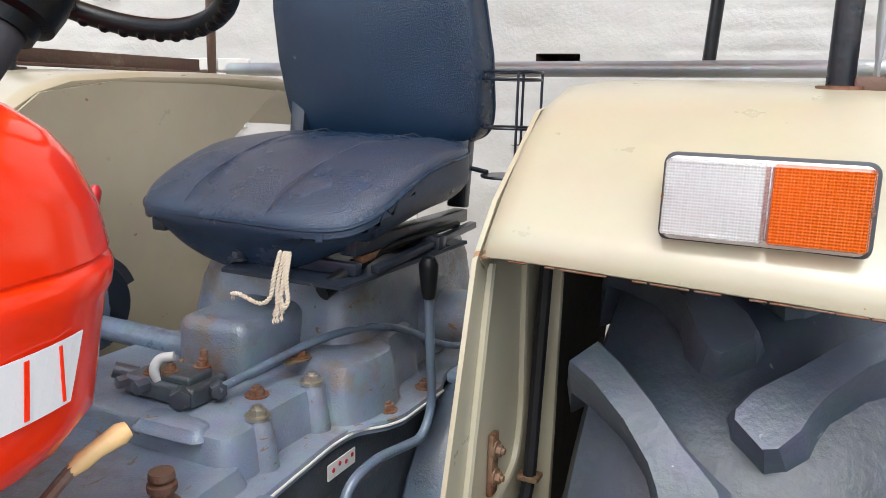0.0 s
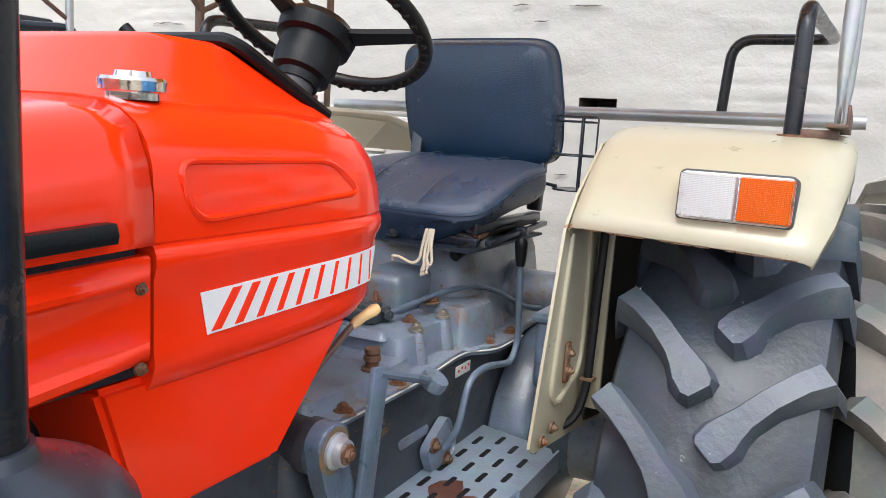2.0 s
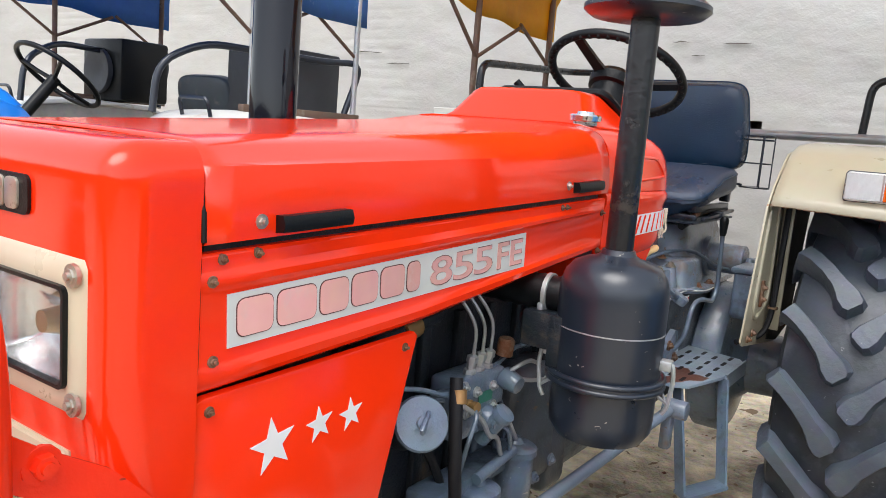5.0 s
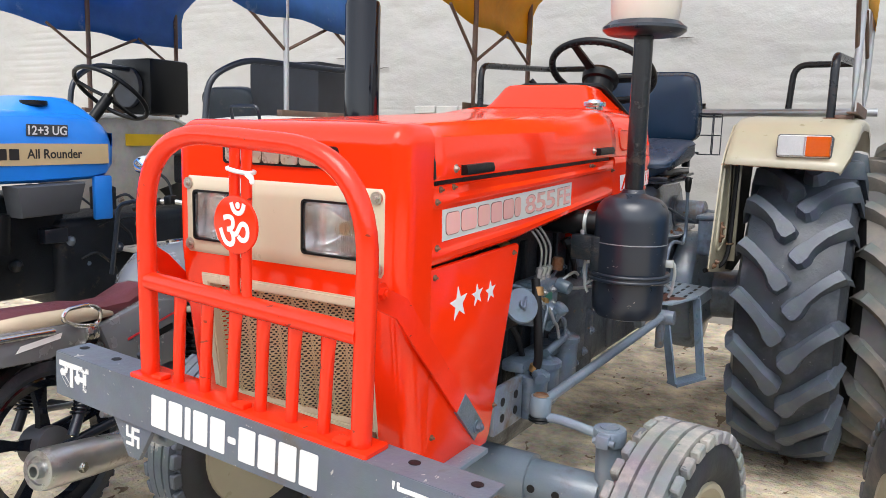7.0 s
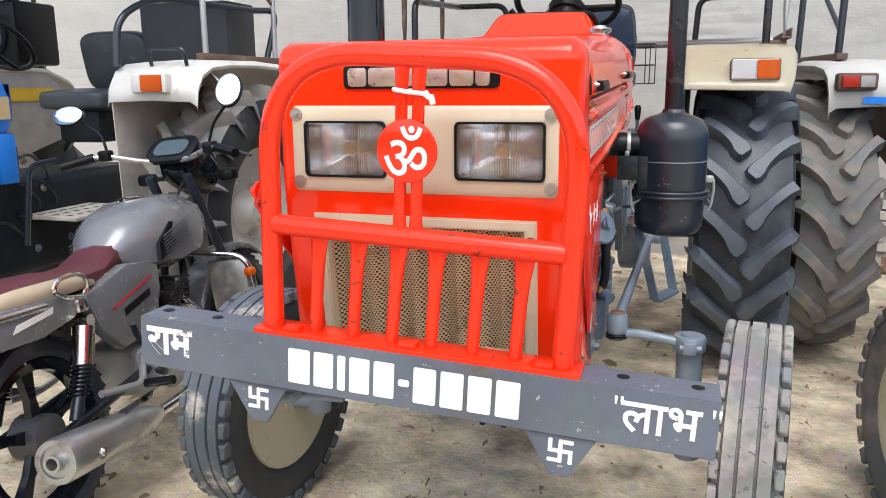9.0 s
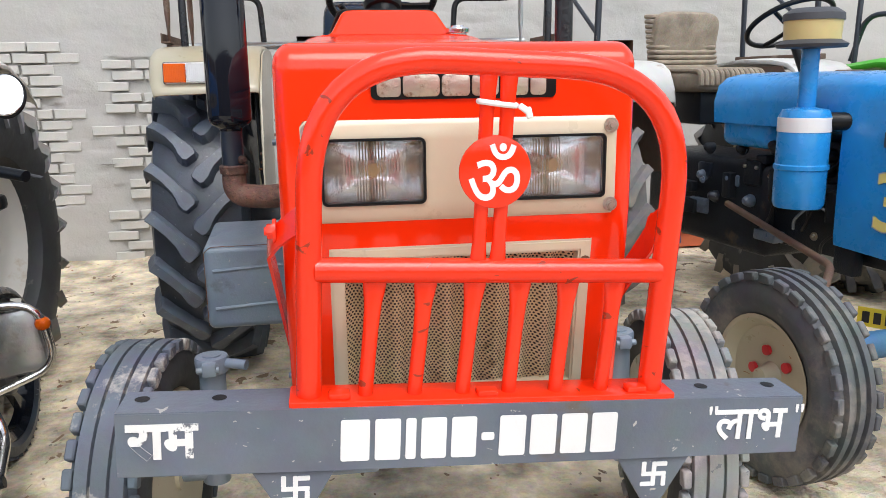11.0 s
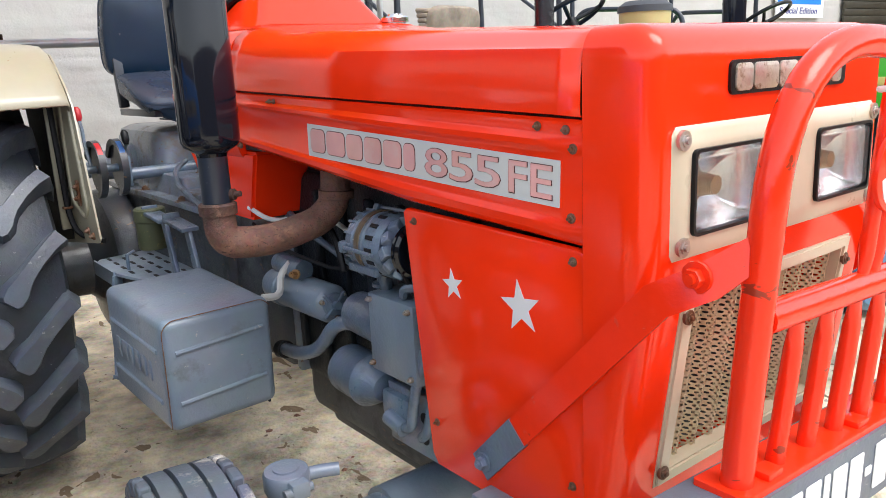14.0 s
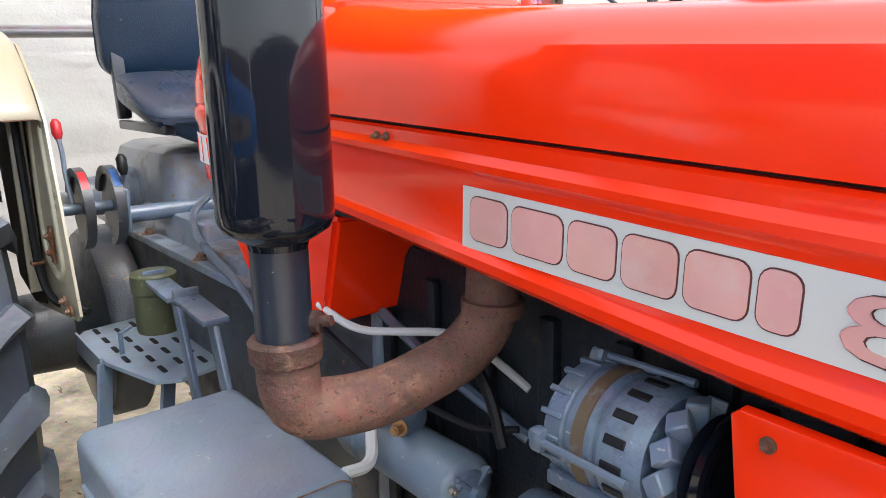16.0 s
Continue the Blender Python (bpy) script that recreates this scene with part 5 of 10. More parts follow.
lathe(bm, [(0.0, 0), (0.03, 0), (0.03, 0.008), (0.038, 0.010), (0.039, 0.021), (0.036, 0.025), (0.022, 0.026), (0.02, 0.032), (0.0, 0.032)], (0.215, 1.27, 1.438), (0, 0, 1), 28)
part("fuel_cap", bm, CHROME, tractor, "chromed fuel filler cap")
for y in (0.272, 1.09):
    bm = B()
    z = 1.268 if y < 1 else 1.303
    rings(bm, [[(0.318 + dx, y + dy, z + dz + (0.004 if dy > 0 else 0)) for dx, dz in ((0, -0.011), (0.016, -0.009), (0.018, 0.0), (0.014, 0.011), (0, 0.011))] for dy in (-0.062, -0.045, 0.05, 0.062)])
    part("bonnet_handle", bm, PLASTIC, tractor, "black plastic pull handle")
    part("panel_bolt", hexbolt(B(), (0.319, y - 0.085, z + 0.004), (1, 0, 0), 0.006, 0.005), STEEL, tractor)
bm = B()
tube(bm, [(-0.10, 1.62, 1.44), (-0.13, 1.58, 1.53)], 0.005, 8)
tube(bm, [(-0.13, 1.58, 1.53), (-0.155, 1.565, 1.56)], 0.011, 10)
part("throttle_lever", bm, PLASTIC, tractor)


def steering():
    c = Vector((0.018, 1.878, 1.612))
    n = Vector((0.0, 0.50, 0.866)).normalized()
    u = Vector((1, 0, 0))
    v = n.cross(u)
    bm = B()
    tube(bm, [c + (u * math.cos(a) + v * math.sin(a)) * 0.208 for a in [2 * math.pi * k / 48 for k in range(48)]], 0.0145, 12, closed=True)
    for k in range(46):
        a = 2 * math.pi * k / 46
        p = c + (u * math.cos(a) + v * math.sin(a)) * 0.208
        ball(bm, p - n * 0.009, 0.0095, seg=6)
    w = part("steering_wheel", bm, PLASTIC, tractor, "black three-spoke steering wheel")
    for ang in (12, 132, 252):
        a = radians(ang)
        d = u * math.cos(a) + v * math.sin(a)
        e = n.cross(d)
        sp = B()
        loops = []
        for r, hw, drop in ((0.03, 0.024, 0.03), (0.10, 0.018, 0.018), (0.2, 0.015, 0.0)):
            q = c + d * r - n * drop
            loops.append([q + e * hw - n * 0.007, q + e * hw * 0.7 + n * 0.008, q - e * hw * 0.7 + n * 0.008, q - e * hw - n * 0.007])
        part("spoke", rings(sp, loops), PLASTIC, w)
    hub = B()
    lathe(hub, [(0.0, -0.13), (0.04, -0.13), (0.043, -0.115), (0.055, -0.11), (0.060, -0.085), (0.060, -0.045), (0.072, -0.04), (0.076, -0.012), (0.066, 0.004), (0.04, 0.012), (0.0, 0.013)], c - n * 0.012, n, 28)
    part("hub", hub, PLASTIC, w)
    col = B()
    tube(col, [c - n * 0.13, c - n * 0.24 - Vector((0, 0.02, 0))], 0.034, 16)
    part("steering_column", col, GASKET, tractor)


steering()


# ---- seat ----
def cushion_mesh(w, d, h, crown, seg=14, power=5.0):
    """A soft pad of width w (x), depth d (y) and height h (z), with rounded edges and a domed top."""
    bm = B()
    loops = []
    for v in range(13):
        t = -1 + 2 * v / 12
        zz = math.copysign(abs(t) ** 0.75, t)
        grow = (1 - abs(zz) ** 3.4) ** (1 / 3.4) if abs(zz) < 1 else 0.0
        grow = 0.80 + 0.20 * grow
        loop = []
        for k in range(44):
            a = 2 * math.pi * k / 44
            cx, sy = math.cos(a), math.sin(a)
            x = math.copysign(abs(cx) ** (2 / power), cx) * w / 2 * grow
            y = math.copysign(abs(sy) ** (2 / power), sy) * d / 2 * grow
            loop.append(Vector((x, y, zz * h / 2)))
        loops.append(loop)
    rings(bm, loops, cap=False)
    for loop, s in ((loops[0], -1), (loops[-1], 1)):
        prev = [bm.verts.new(p) for p in loop]
        for f, up in ((0.85, 0.35), (0.6, 0.75), (0.3, 0.95)):
            row = [bm.verts.new((p.x * f, p.y * f, p.z + s * crown * up)) for p in loop]
            for k in range(44):
                bm.faces.new((prev[k], prev[(k + 1) % 44], row[(k + 1) % 44], row[k]))
            prev = row
        bm.faces.new(prev)
    bmesh.ops.remove_doubles(bm, verts=bm.verts, dist=1e-4)
    return bm


def twisted(bm, pts, r=0.0022):
    """A cotton rope of two strands laid round each other."""
    path = rounded(pts, 0.02, 5)

    def steps(a, b):
        return max(1, int((b - a).length / 0.0018))

    fine = [a.lerp(b, k / steps(a, b)) for a, b in zip(path, path[1:]) for k in range(steps(a, b))] + [path[-1]]
    for turn in (0.0, math.pi):
        run, strand = 0.0, []
        for k, p in enumerate(fine):
            t = (fine[min(k + 1, len(fine) - 1)] - fine[max(k - 1, 0)]).normalized()
            u = t.cross(Vector((0, 1, 0)))
            u = u.normalized() if u.length > 0.01 else Vector((1, 0, 0))
            v = t.cross(u)
            strand.append(p + (u * math.cos(run + turn) + v * math.sin(run + turn)) * r * 0.75)
            run += (fine[min(k + 1, len(fine) - 1)] - p).length / 0.0018
        tube(bm, strand, r, 6)
    return bm


def seat():
    yaw = Matrix.Rotation(radians(-4), 4, "Z")
    m = Matrix.Translation((0.025, 2.365, 1.300)) @ yaw @ Matrix.Rotation(radians(5), 4, "X")
    hw, hd = 0.245, 0.22

    def sag(x, y):
        """How far the cushion falls away towards its front edge and its front corners."""
        f = max(0.0, (0.03 - y) / 0.25)
        return 0.062 * f ** 1.6 + 0.026 * f * min(1.0, abs(x) / hw) ** 4

    def crease(x, y):
        """Two shallow sewn valleys along the top."""
        return 0.006 * sum(math.exp(-((x - u * (1 + 0.25 * (y + hd) / (2 * hd))) / 0.012) ** 2) for u in (-0.085, 0.085))

    bm = cushion_mesh(2 * hw, 2 * hd, 0.13, 0.016, power=4.4)
    bmesh.ops.subdivide_edges(bm, edges=bm.edges, cuts=1, use_grid_fill=True, smooth=0.4)
    for v in bm.verts:
        x, y = v.co.x, v.co.y
        if v.co.z > 0:
            v.co.z = v.co.z * 0.60 - sag(x, y) - crease(x, y) * min(1.0, v.co.z / 0.04)
        else:
            v.co.z -= 0.6 * sag(x, y) + 0.052 * max(0.0, 1 - (x / 0.2) ** 2) * max(0.0, -y / hd)
            v.co.x *= 1 + 1.9 * min(0.0, v.co.z + 0.03)
            v.co.y *= 1 + 1.5 * min(0.0, v.co.z + 0.03)
    s = part("seat", place(bm, m), SEAT_VINYL, tractor, "padded navy vinyl seat, dusty on top", angle=60)
    pipe = B()
    path = []
    for k in range(72):
        a = 2 * math.pi * k / 72
        x = math.copysign(abs(math.cos(a)) ** (2 / 4.4), math.cos(a)) * (hw - 0.001)
        y = math.copysign(abs(math.sin(a)) ** (2 / 4.4), math.sin(a)) * (hd - 0.001)
        path.append(m @ Vector((x, y, 0.017 - sag(x, y))))
    tube(pipe, path, 0.0035, 6, closed=True)
    part("seat_piping", pipe, VINYL, s)
    for x in (-0.085, 0.085):
        st = B()
        pts = []
        for k in range(16):
            y = -hd * 0.97 + hd * 1.9 * k / 15
            xx = x * (1 + 0.25 * (y + hd) / (2 * hd))
            e = min(1, (1 - abs(y) / hd) * 5)
            pts.append(m @ Vector((xx, y, 0.026 + 0.0185 * e - sag(xx, y))))
        tube(st, pts, 0.0013, 5)
        part("seat_seam", st, STITCH, s)
    # backrest
    mb = Matrix.Translation((0.022, 2.605, 1.50)) @ yaw @ Matrix.Rotation(radians(-76), 4, "X")
    bm = cushion_mesh(0.475, 0.335, 0.095, 0.014, power=8.0)
    for v in bm.verts:
        f = max(0.0, -v.co.y / 0.1675)
        g = max(0.0, v.co.y / 0.1675)
        v.co.x *= 1 - 0.06 * f ** 1.3 - 0.05 * g ** 2
    b = part("backrest", place(bm, mb), VINYL, tractor, "padded navy vinyl backrest with stitched seams")
    for x in (-0.105, -0.09, 0.09, 0.105):
        st = B()
        pts = []
        for k in range(10):
            y = -0.15 + 0.30 * k / 9
            f = max(0.0, -y / 0.1675)
            e = min(1, (1 - abs(y) / 0.17) * 3)
            pts.append(mb @ Vector((x * (1 - 0.06 * f ** 1.3), y, 0.0505 + 0.0125 * e)))
        tube(st, pts, 0.0015, 5)
        part("back_seam", st, DARK_STITCH, b)
    pipe = B()
    path = []
    for k in range(60):
        a = 2 * math.pi * k / 60
        x = math.copysign(abs(math.cos(a)) ** 0.25, math.cos(a)) * 0.236
        y = math.copysign(abs(math.sin(a)) ** 0.25, math.sin(a)) * 0.167
        f, g = max(0.0, -y / 0.1675), max(0.0, y / 0.1675)
        path.append(mb @ Vector((x * (1 - 0.06 * f ** 1.3 - 0.05 * g ** 2), y, 0.024)))
    tube(pipe, path, 0.0035, 6, closed=True)
    part("back_piping", pipe, VINYL, b)
    # frame, slides and lever
    fr = B()
    for x in (-0.17, 0.21):
        box(fr, (x, 2.60, 1.33), (0.035, 0.03, 0.22), 0.004, rot(-8))
        box(fr, (x, 2.40, 1.205), (0.03, 0.40, 0.025), 0.004)
    box(fr, (0.02, 2.62, 1.34), (0.40, 0.012, 0.09), 0.003, rot(-8))
    part("seat_frame", fr, SATIN_BLACK, tractor, "black steel seat frame")
    pl = B()
    slab(pl, [(-0.03, -0.17), (0.19, -0.17), (0.22, 0.19), (-0.12, 0.19)], Matrix.Translation((0.05, 2.31, 1.163)) @ Matrix.Rotation(radians(2), 4, "X"), 0.006)
    box(pl, (0.13, 2.2, 1.175), (0.20, 0.02, 0.02), 0.004)
    box(pl, (0.12, 2.42, 1.18), (0.28, 0.03, 0.03), 0.004)
    part("seat_base_plate", pl, SATIN_BLACK, tractor)
    for x, dz in ((0.245, 0.0), (0.215, 0.012)):
        sl = B()
        box(sl, (x, 2.40, 1.182 + dz), (0.016, 0.36, 0.012), 0.002, rot(3))
        part("seat_slide", sl, RUSTY if dz else SATIN_BLACK, tractor)
    lv = B()
    tube(lv, [(0.24, 2.52, 1.20), (0.225, 2.30, 1.195), (0.20, 2.17, 1.155)], 0.006, 8, 0.04)
    tube(lv, [(0.212, 2.215, 1.172), (0.195, 2.155, 1.146)], 0.014, 10)
    part("slide_lever", lv, PLASTIC, tractor)
    for k in range(3):
        part("seat_bolt", hexbolt(B(), (0.02 + 0.09 * k, 2.18 + 0.03 * k, 1.172), (0, 0, 1), 0.011, 0.01), SATIN_BLACK, tractor)
    rp = B()
    twisted(rp, [(0.125, 2.150, 1.20), (0.124, 2.135, 1.165), (0.121, 2.131, 1.132), (0.106, 2.128, 1.120), (0.086, 2.124, 1.127), (0.070, 2.122, 1.134), (0.052, 2.126, 1.131)])
    twisted(rp, [(0.133, 2.150, 1.20), (0.130, 2.134, 1.150), (0.134, 2.130, 1.108)])
    twisted(rp, [(0.142, 2.150, 1.20), (0.146, 2.134, 1.160), (0.153, 2.131, 1.130), (0.145, 2.129, 1.118), (0.139, 2.130, 1.140), (0.142, 2.131, 1.112)])
    twisted(rp, [(0.137, 2.150, 1.20), (0.141, 2.132, 1.145), (0.128, 2.129, 1.106)])
    for x, z in ((0.134, 1.108), (0.142, 1.112), (0.128, 1.106), (0.052, 1.131)):
        for k in range(5):
            tube(rp, [(x, 2.130, z), (x + 0.0016 * (k - 2), 2.128 - 0.001 * (k % 2), z - 0.008 - 0.002 * (k % 3))], 0.0007, 4)
    part("rope_tuft", rp, ROPE, tractor, "frayed knotted cotton rope")


seat()

# wire basket behind the seat
bm = B()
c = Vector((0.307, 2.60, 0))
for z in (1.475, 1.462, 1.375, 1.285):
    tube(bm, [c + Vector((0.052 * math.cos(a), 0.052 * math.sin(a), z)) for a in [2 * math.pi * k / 22 for k in range(22)]], 0.0028, 6, closed=True)
for k in range(3):
    a = radians(-60 + 75 * k)
    p = c + Vector((0.052 * math.cos(a), 0.052 * math.sin(a), 0))
    tube(bm, [p + Vector((0, 0, 1.475)), p + Vector((0, 0, 1.285))], 0.0028, 6)
lathe(bm, [(0.0, 0), (0.048, 0), (0.048, 0.003), (0.0, 0.003)], c + Vector((0, 0, 1.284)), (0, 0, 1), 20)
tube(bm, [(0.262, 2.60, 1.29), (0.19, 2.61, 1.30)], 0.005, 6)
tube(bm, [(0.262, 2.60, 1.375), (0.19, 2.61, 1.38)], 0.005, 6)
part("bottle_basket", bm, SATIN_BLACK, tractor, "black wire bottle basket")

# rear rail, side rails and canopy posts
WORN_BLACK = material("worn_black_tube_paint", (0.010, 0.012, 0.016), 0.28, grain=0.2, bump=0.2, bump_scale=60, dirt=(0.09, 0.045, 0.03), dirt_amount=0.32, dirt_scale=7, dirt_sharp=0.3, spec=0.45)
bm = B()
tube(bm, [(-0.97, 3.30, 1.492), (0.97, 3.30, 1.516)], 0.021, 14)
part("rear_rail", bm, GALVANISED, tractor, "grey steel tube across the rear")
for s in (1, -1):
    bm = B()
    fy = 2.341 if s > 0 else 2.42
    tube(bm, [(s * 0.835, fy, 1.445), (s * 0.835, fy, 1.705), (s * 0.855, 3.33, 1.762), (s * 0.56, 3.335, 1.762), (s * 0.545, 3.335, 1.50)], 0.017, 12, 0.07, 6)
    r_ = part("hand_rail", bm, WORN_BLACK, tractor, "worn black bent tube rail on the mudguard")
    bm = B()
    cyl(bm, (s * 0.835, fy, 1.444), (s * 0.835, fy, 1.456), 0.028, seg=18)
    part("rail_foot", bm, RUSTY, r_)
    # canopy posts, the front one with a flattened foot on an angle bracket
    py = 2.37 if s > 0 else 2.48
    bm = B()
    box(bm, (s * 0.915, py + 0.28, 1.476), (0.04, 0.72, 0.008), 0.002)
    box(bm, (s * 0.932, py + 0.28, 1.496), (0.006, 0.72, 0.04), 0.002)
    box(bm, (s * 0.885, py - 0.02, 1.458), (0.07, 0.04, 0.02), 0.004)
    part("canopy_bracket", bm, BROWN_STEEL, tractor, "rusty angle-iron bracket")
    for q, yy in enumerate((py, 3.155)):
        bm = B()
        x = s * 0.912
        loops = []
        for z, a, b in ((1.475, 0.006, 0.019), (1.52, 0.006, 0.02), (1.60, 0.013, 0.016), (1.66, 0.0145, 0.0145), (2.25, 0.0145, 0.0145)):
            loops.append([(x + a * math.cos(t), yy + b * math.sin(t), z) for t in [2 * math.pi * k / 12 for k in range(12)]])
        part("canopy_post", rings(bm, loops), GALVANISED if s > 0 else BROWN_STEEL, tractor)
    for a, b in (((py, 1.735), (py - 0.28, 1.99)), ((py, 1.735), (py + 0.36, 1.915)), ((3.155, 1.77), (py + 0.36, 1.93))):
        bm = B()
        tube(bm, [(s * 0.905, a[0], a[1]), (s * 0.905, b[0], b[1])], 0.009, 8)
        part("canopy_strut", bm, BROWN_STEEL, tractor)


def canopy_mesh(x0, x1, y0, y1, z_front, z_back, rise, flap=0.22, seed=1.0):
    """A cloth roof: two hanging sides joined by a shallow arch, sagging between its bows."""
    bm = B()
    n, m = 26, 16
    rows = []
    xc, hw = (x0 + x1) / 2, (x1 - x0) / 2
    for j in range(m + 1):
        v = j / m
        y = y0 + (y1 - y0) * v
        zb = z_front + (z_back - z_front) * min(1, v * 1.6)
        row = []
        for i in range(n + 1):
            t = -1 + 2 * i / n
            if abs(t) > 0.8:
                k = (abs(t) - 0.8) / 0.2
                x, z = math.copysign(hw * (1 + 0.01 * math.sin(9 * v + seed)), t), zb + flap * (1 - k)
                z += 0.025 * k * math.sin(v * 11 + seed) * (0.5 + 0.5 * math.sin(v * 5))
            else:
                u = t / 0.8
                x, z = hw * u, max(z_front, z_back) + flap - 0.02 + rise * (1 - u * u) + 0.02 * math.sin(v * 9.4)
                z -= (max(z_front, z_back) - zb) * u ** 6
            x += 0.006 * noise.noise(Vector((i * 0.4, j * 0.5, seed)))
            row.append(bm.verts.new((xc + x, y, z)))
        rows.append(row)
    for a, b in zip(rows, rows[1:]):
        for i in range(n):
            bm.faces.new((a[i], a[i + 1], b[i + 1], b[i]))
    return bm


YELLOW_CLOTH = material("yellow_tarpaulin", (0.75, 0.42, 0.02), 0.5, grain=0.12, bump=0.4, bump_scale=30, dirt=(0.5, 0.3, 0.05), dirt_amount=0.25)
BLUE_CLOTH = material("blue_tarpaulin", (0.06, 0.2, 0.52), 0.45, grain=0.15, bump=0.4, bump_scale=30, dirt=(0.3, 0.42, 0.6), dirt_amount=0.22)


def translucent(m, share=0.45):
    n, l = m.node_tree.nodes, m.node_tree.links
    b = n["Principled BSDF"]
    out = n["Material Output"]
    tr, mx = n.new("ShaderNodeBsdfTranslucent"), n.new("ShaderNodeMixShader")
    l.new(b.inputs["Base Color"].links[0].from_socket, tr.inputs["Color"])
    mx.inputs["Fac"].default_value = share
    l.new(b.outputs[0], mx.inputs[1])
    l.new(tr.outputs[0], mx.inputs[2])
    l.new(mx.outputs[0], out.inputs["Surface"])
    return m


translucent(YELLOW_CLOTH)
translucent(BLUE_CLOTH)


def cloth(name, bm, mat, parent, label):
    ob = part(name, bm, mat, parent, label, angle=70)
    sol = ob.modifiers.new("cloth", "SOLIDIFY")
    sol.thickness = 0.003
    return ob


cloth("canopy", canopy_mesh(-0.93, 0.93, 2.08, 3.22, 2.00, 1.90, 0.22), YELLOW_CLOTH, tractor, "yellow tarpaulin canopy on steel posts")

RUST_STAIN_BAND = material("rust_stained_core", (0.14, 0.10, 0.065), 0.5, metal=0.2, grain=0.3, bump=0.3, dirt=(0.2, 0.2, 0.2), dirt_amount=0.4, dirt_scale=30)
FOOT_GREY = material("scuffed_blue_grey_plate", (0.230, 0.287, 0.354), 0.38, grain=0.2, bump=0.3, dirt=(0.12, 0.08, 0.06), dirt_amount=0.2, dirt_scale=8)


# ---- air cleaner and exhaust ----
def air_cleaner():
    c = Vector((0.470, 0.935, 0))
    bm = B()
    lathe(bm, [(0.0, 0.955), (0.102, 0.955), (0.103, 0.96), (0.103, 1.115), (0.1015, 1.137), (0.095, 1.158), (0.081, 1.175), (0.062, 1.184), (0.045, 1.188), (0.034, 1.194), (0.030, 1.204), (0.0, 1.204)], c, (0, 0, 1), 40)
    ob = part("air_cleaner", bm, SATIN_BLACK, tractor, "black canister air cleaner with a tall intake pipe")
    bm = B()
    lathe(bm, [(0.0, 0.83), (0.05, 0.832), (0.085, 0.842), (0.098, 0.862), (0.1, 0.885), (0.1, 0.948), (0.111, 0.952), (0.113, 0.96), (0.111, 0.968), (0.104, 0.97), (0.0, 0.97)], c, (0, 0, 1), 40)
    part("oil_bowl", bm, SATIN_BLACK, ob)
    bm = B()
    lathe(bm, [(0.1025, 1.0535), (0.1036, 1.054), (0.1036, 1.056), (0.1025, 1.0565)], c, (0, 0, 1), 40)
    part("seam", bm, GALVANISED, ob)
    for z in (0.952, 0.966):
        ring_ = [c + Vector((0.110 * math.cos(a), 0.110 * math.sin(a), z)) for a in [2 * math.pi * k / 40 for k in range(40)]]
        part("clamp_ring", tube(B(), ring_, 0.0055, 10, closed=True), SATIN_BLACK, ob)
    bm = B()
    tube(bm, [c + Vector((0, 0, 1.18)), c + Vector((0.0, 0.0, 1.64))], 0.0262, 24)
    part("intake_pipe", bm, material("heat_stained_black_paint", (0.010, 0.011, 0.014), 0.24, grain=0.3, bump=0.25, bump_scale=60, dirt=(0.15, 0.105, 0.06), dirt_amount=0.42, dirt_scale=8, dirt_sharp=0.3), ob)
    bm = B()
    lathe(bm, [(0.03, 1.625), (0.10, 1.628), (0.113, 1.638), (0.113, 1.646), (0.096, 1.66), (0.0, 1.66)], c, (0, 0, 1), 40)
    part("cap_brim", bm, SATIN_BLACK, ob)
    bm = B()
    lathe(bm, [(0.0, 1.658), (0.088, 1.658), (0.094, 1.70), (0.096, 1.75), (0.088, 1.77), (0.0, 1.775)], c, (0, 0, 1), 40)
    part("dust_bowl", bm, material("cloudy_plastic_bowl", (0.62, 0.55, 0.47), 0.35, grain=0.1, dirt=(0.4, 0.3, 0.2), dirt_amount=0.3), ob, "cloudy cream dust bowl")
    for a in (-150, 10, 130):
        bm = B()
        d = Vector((math.cos(radians(a)), math.sin(radians(a)), 0))
        e = Vector((-d.y, d.x, 0))
        p = c + d * 0.104
        tube(bm, [p + Vector((0, 0, 1.0)) - e * 0.004, p + d * 0.02 + Vector((0, 0, 1.005)), p + d * 0.024 + Vector((0, 0, 0.97)), p + d * 0.018 + Vector((0, 0, 0.92)), p + d * 0.01 + Vector((0, 0, 0.905))], 0.0045, 7, 0.01, 3)
        tube(bm, [p + d * 0.018 + Vector((0, 0, 0.925)), p + e * 0.02 + Vector((0, 0, 0.945))], 0.003, 6)
        tube(bm, [p + d * 0.018 + Vector((0, 0, 0.925)), p - e * 0.02 + Vector((0, 0, 0.945))], 0.003, 6)
        box(bm, p + Vector((0, 0, 1.0)) + d * 0.006, (0.026, 0.026, 0.02), 0.003, rot(0, 0, a))
        part("clip", bm, GALVANISED, ob, "wire spring clip")
    bm = box(B(), (0.355, 0.885, 1.035), (0.07, 0.055, 0.07), 0.004)
    box(bm, (0.395, 0.86, 1.02), (0.03, 0.012, 0.10), 0.003)
    part("bracket", bm, DARK_CAST, ob)
    bm = B()
    pts = [Vector((0.42, 0.925, 1.10)), Vector((0.36, 0.915, 1.10)), Vector((0.28, 0.91, 1.10)), Vector((0.18, 0.91, 1.10))]
    pts = rounded(pts, 0.05, 6)
    tube(bm, pts, 0.034, 18, radii=[0.034 + (0.003 if k % 2 else 0) for k in range(len(pts))])
    part("intake_hose", bm, PLASTIC, ob, "ribbed black intake hose")
    bm = B()
    d = Vector((-0.99, -0.1, 0)).normalized()
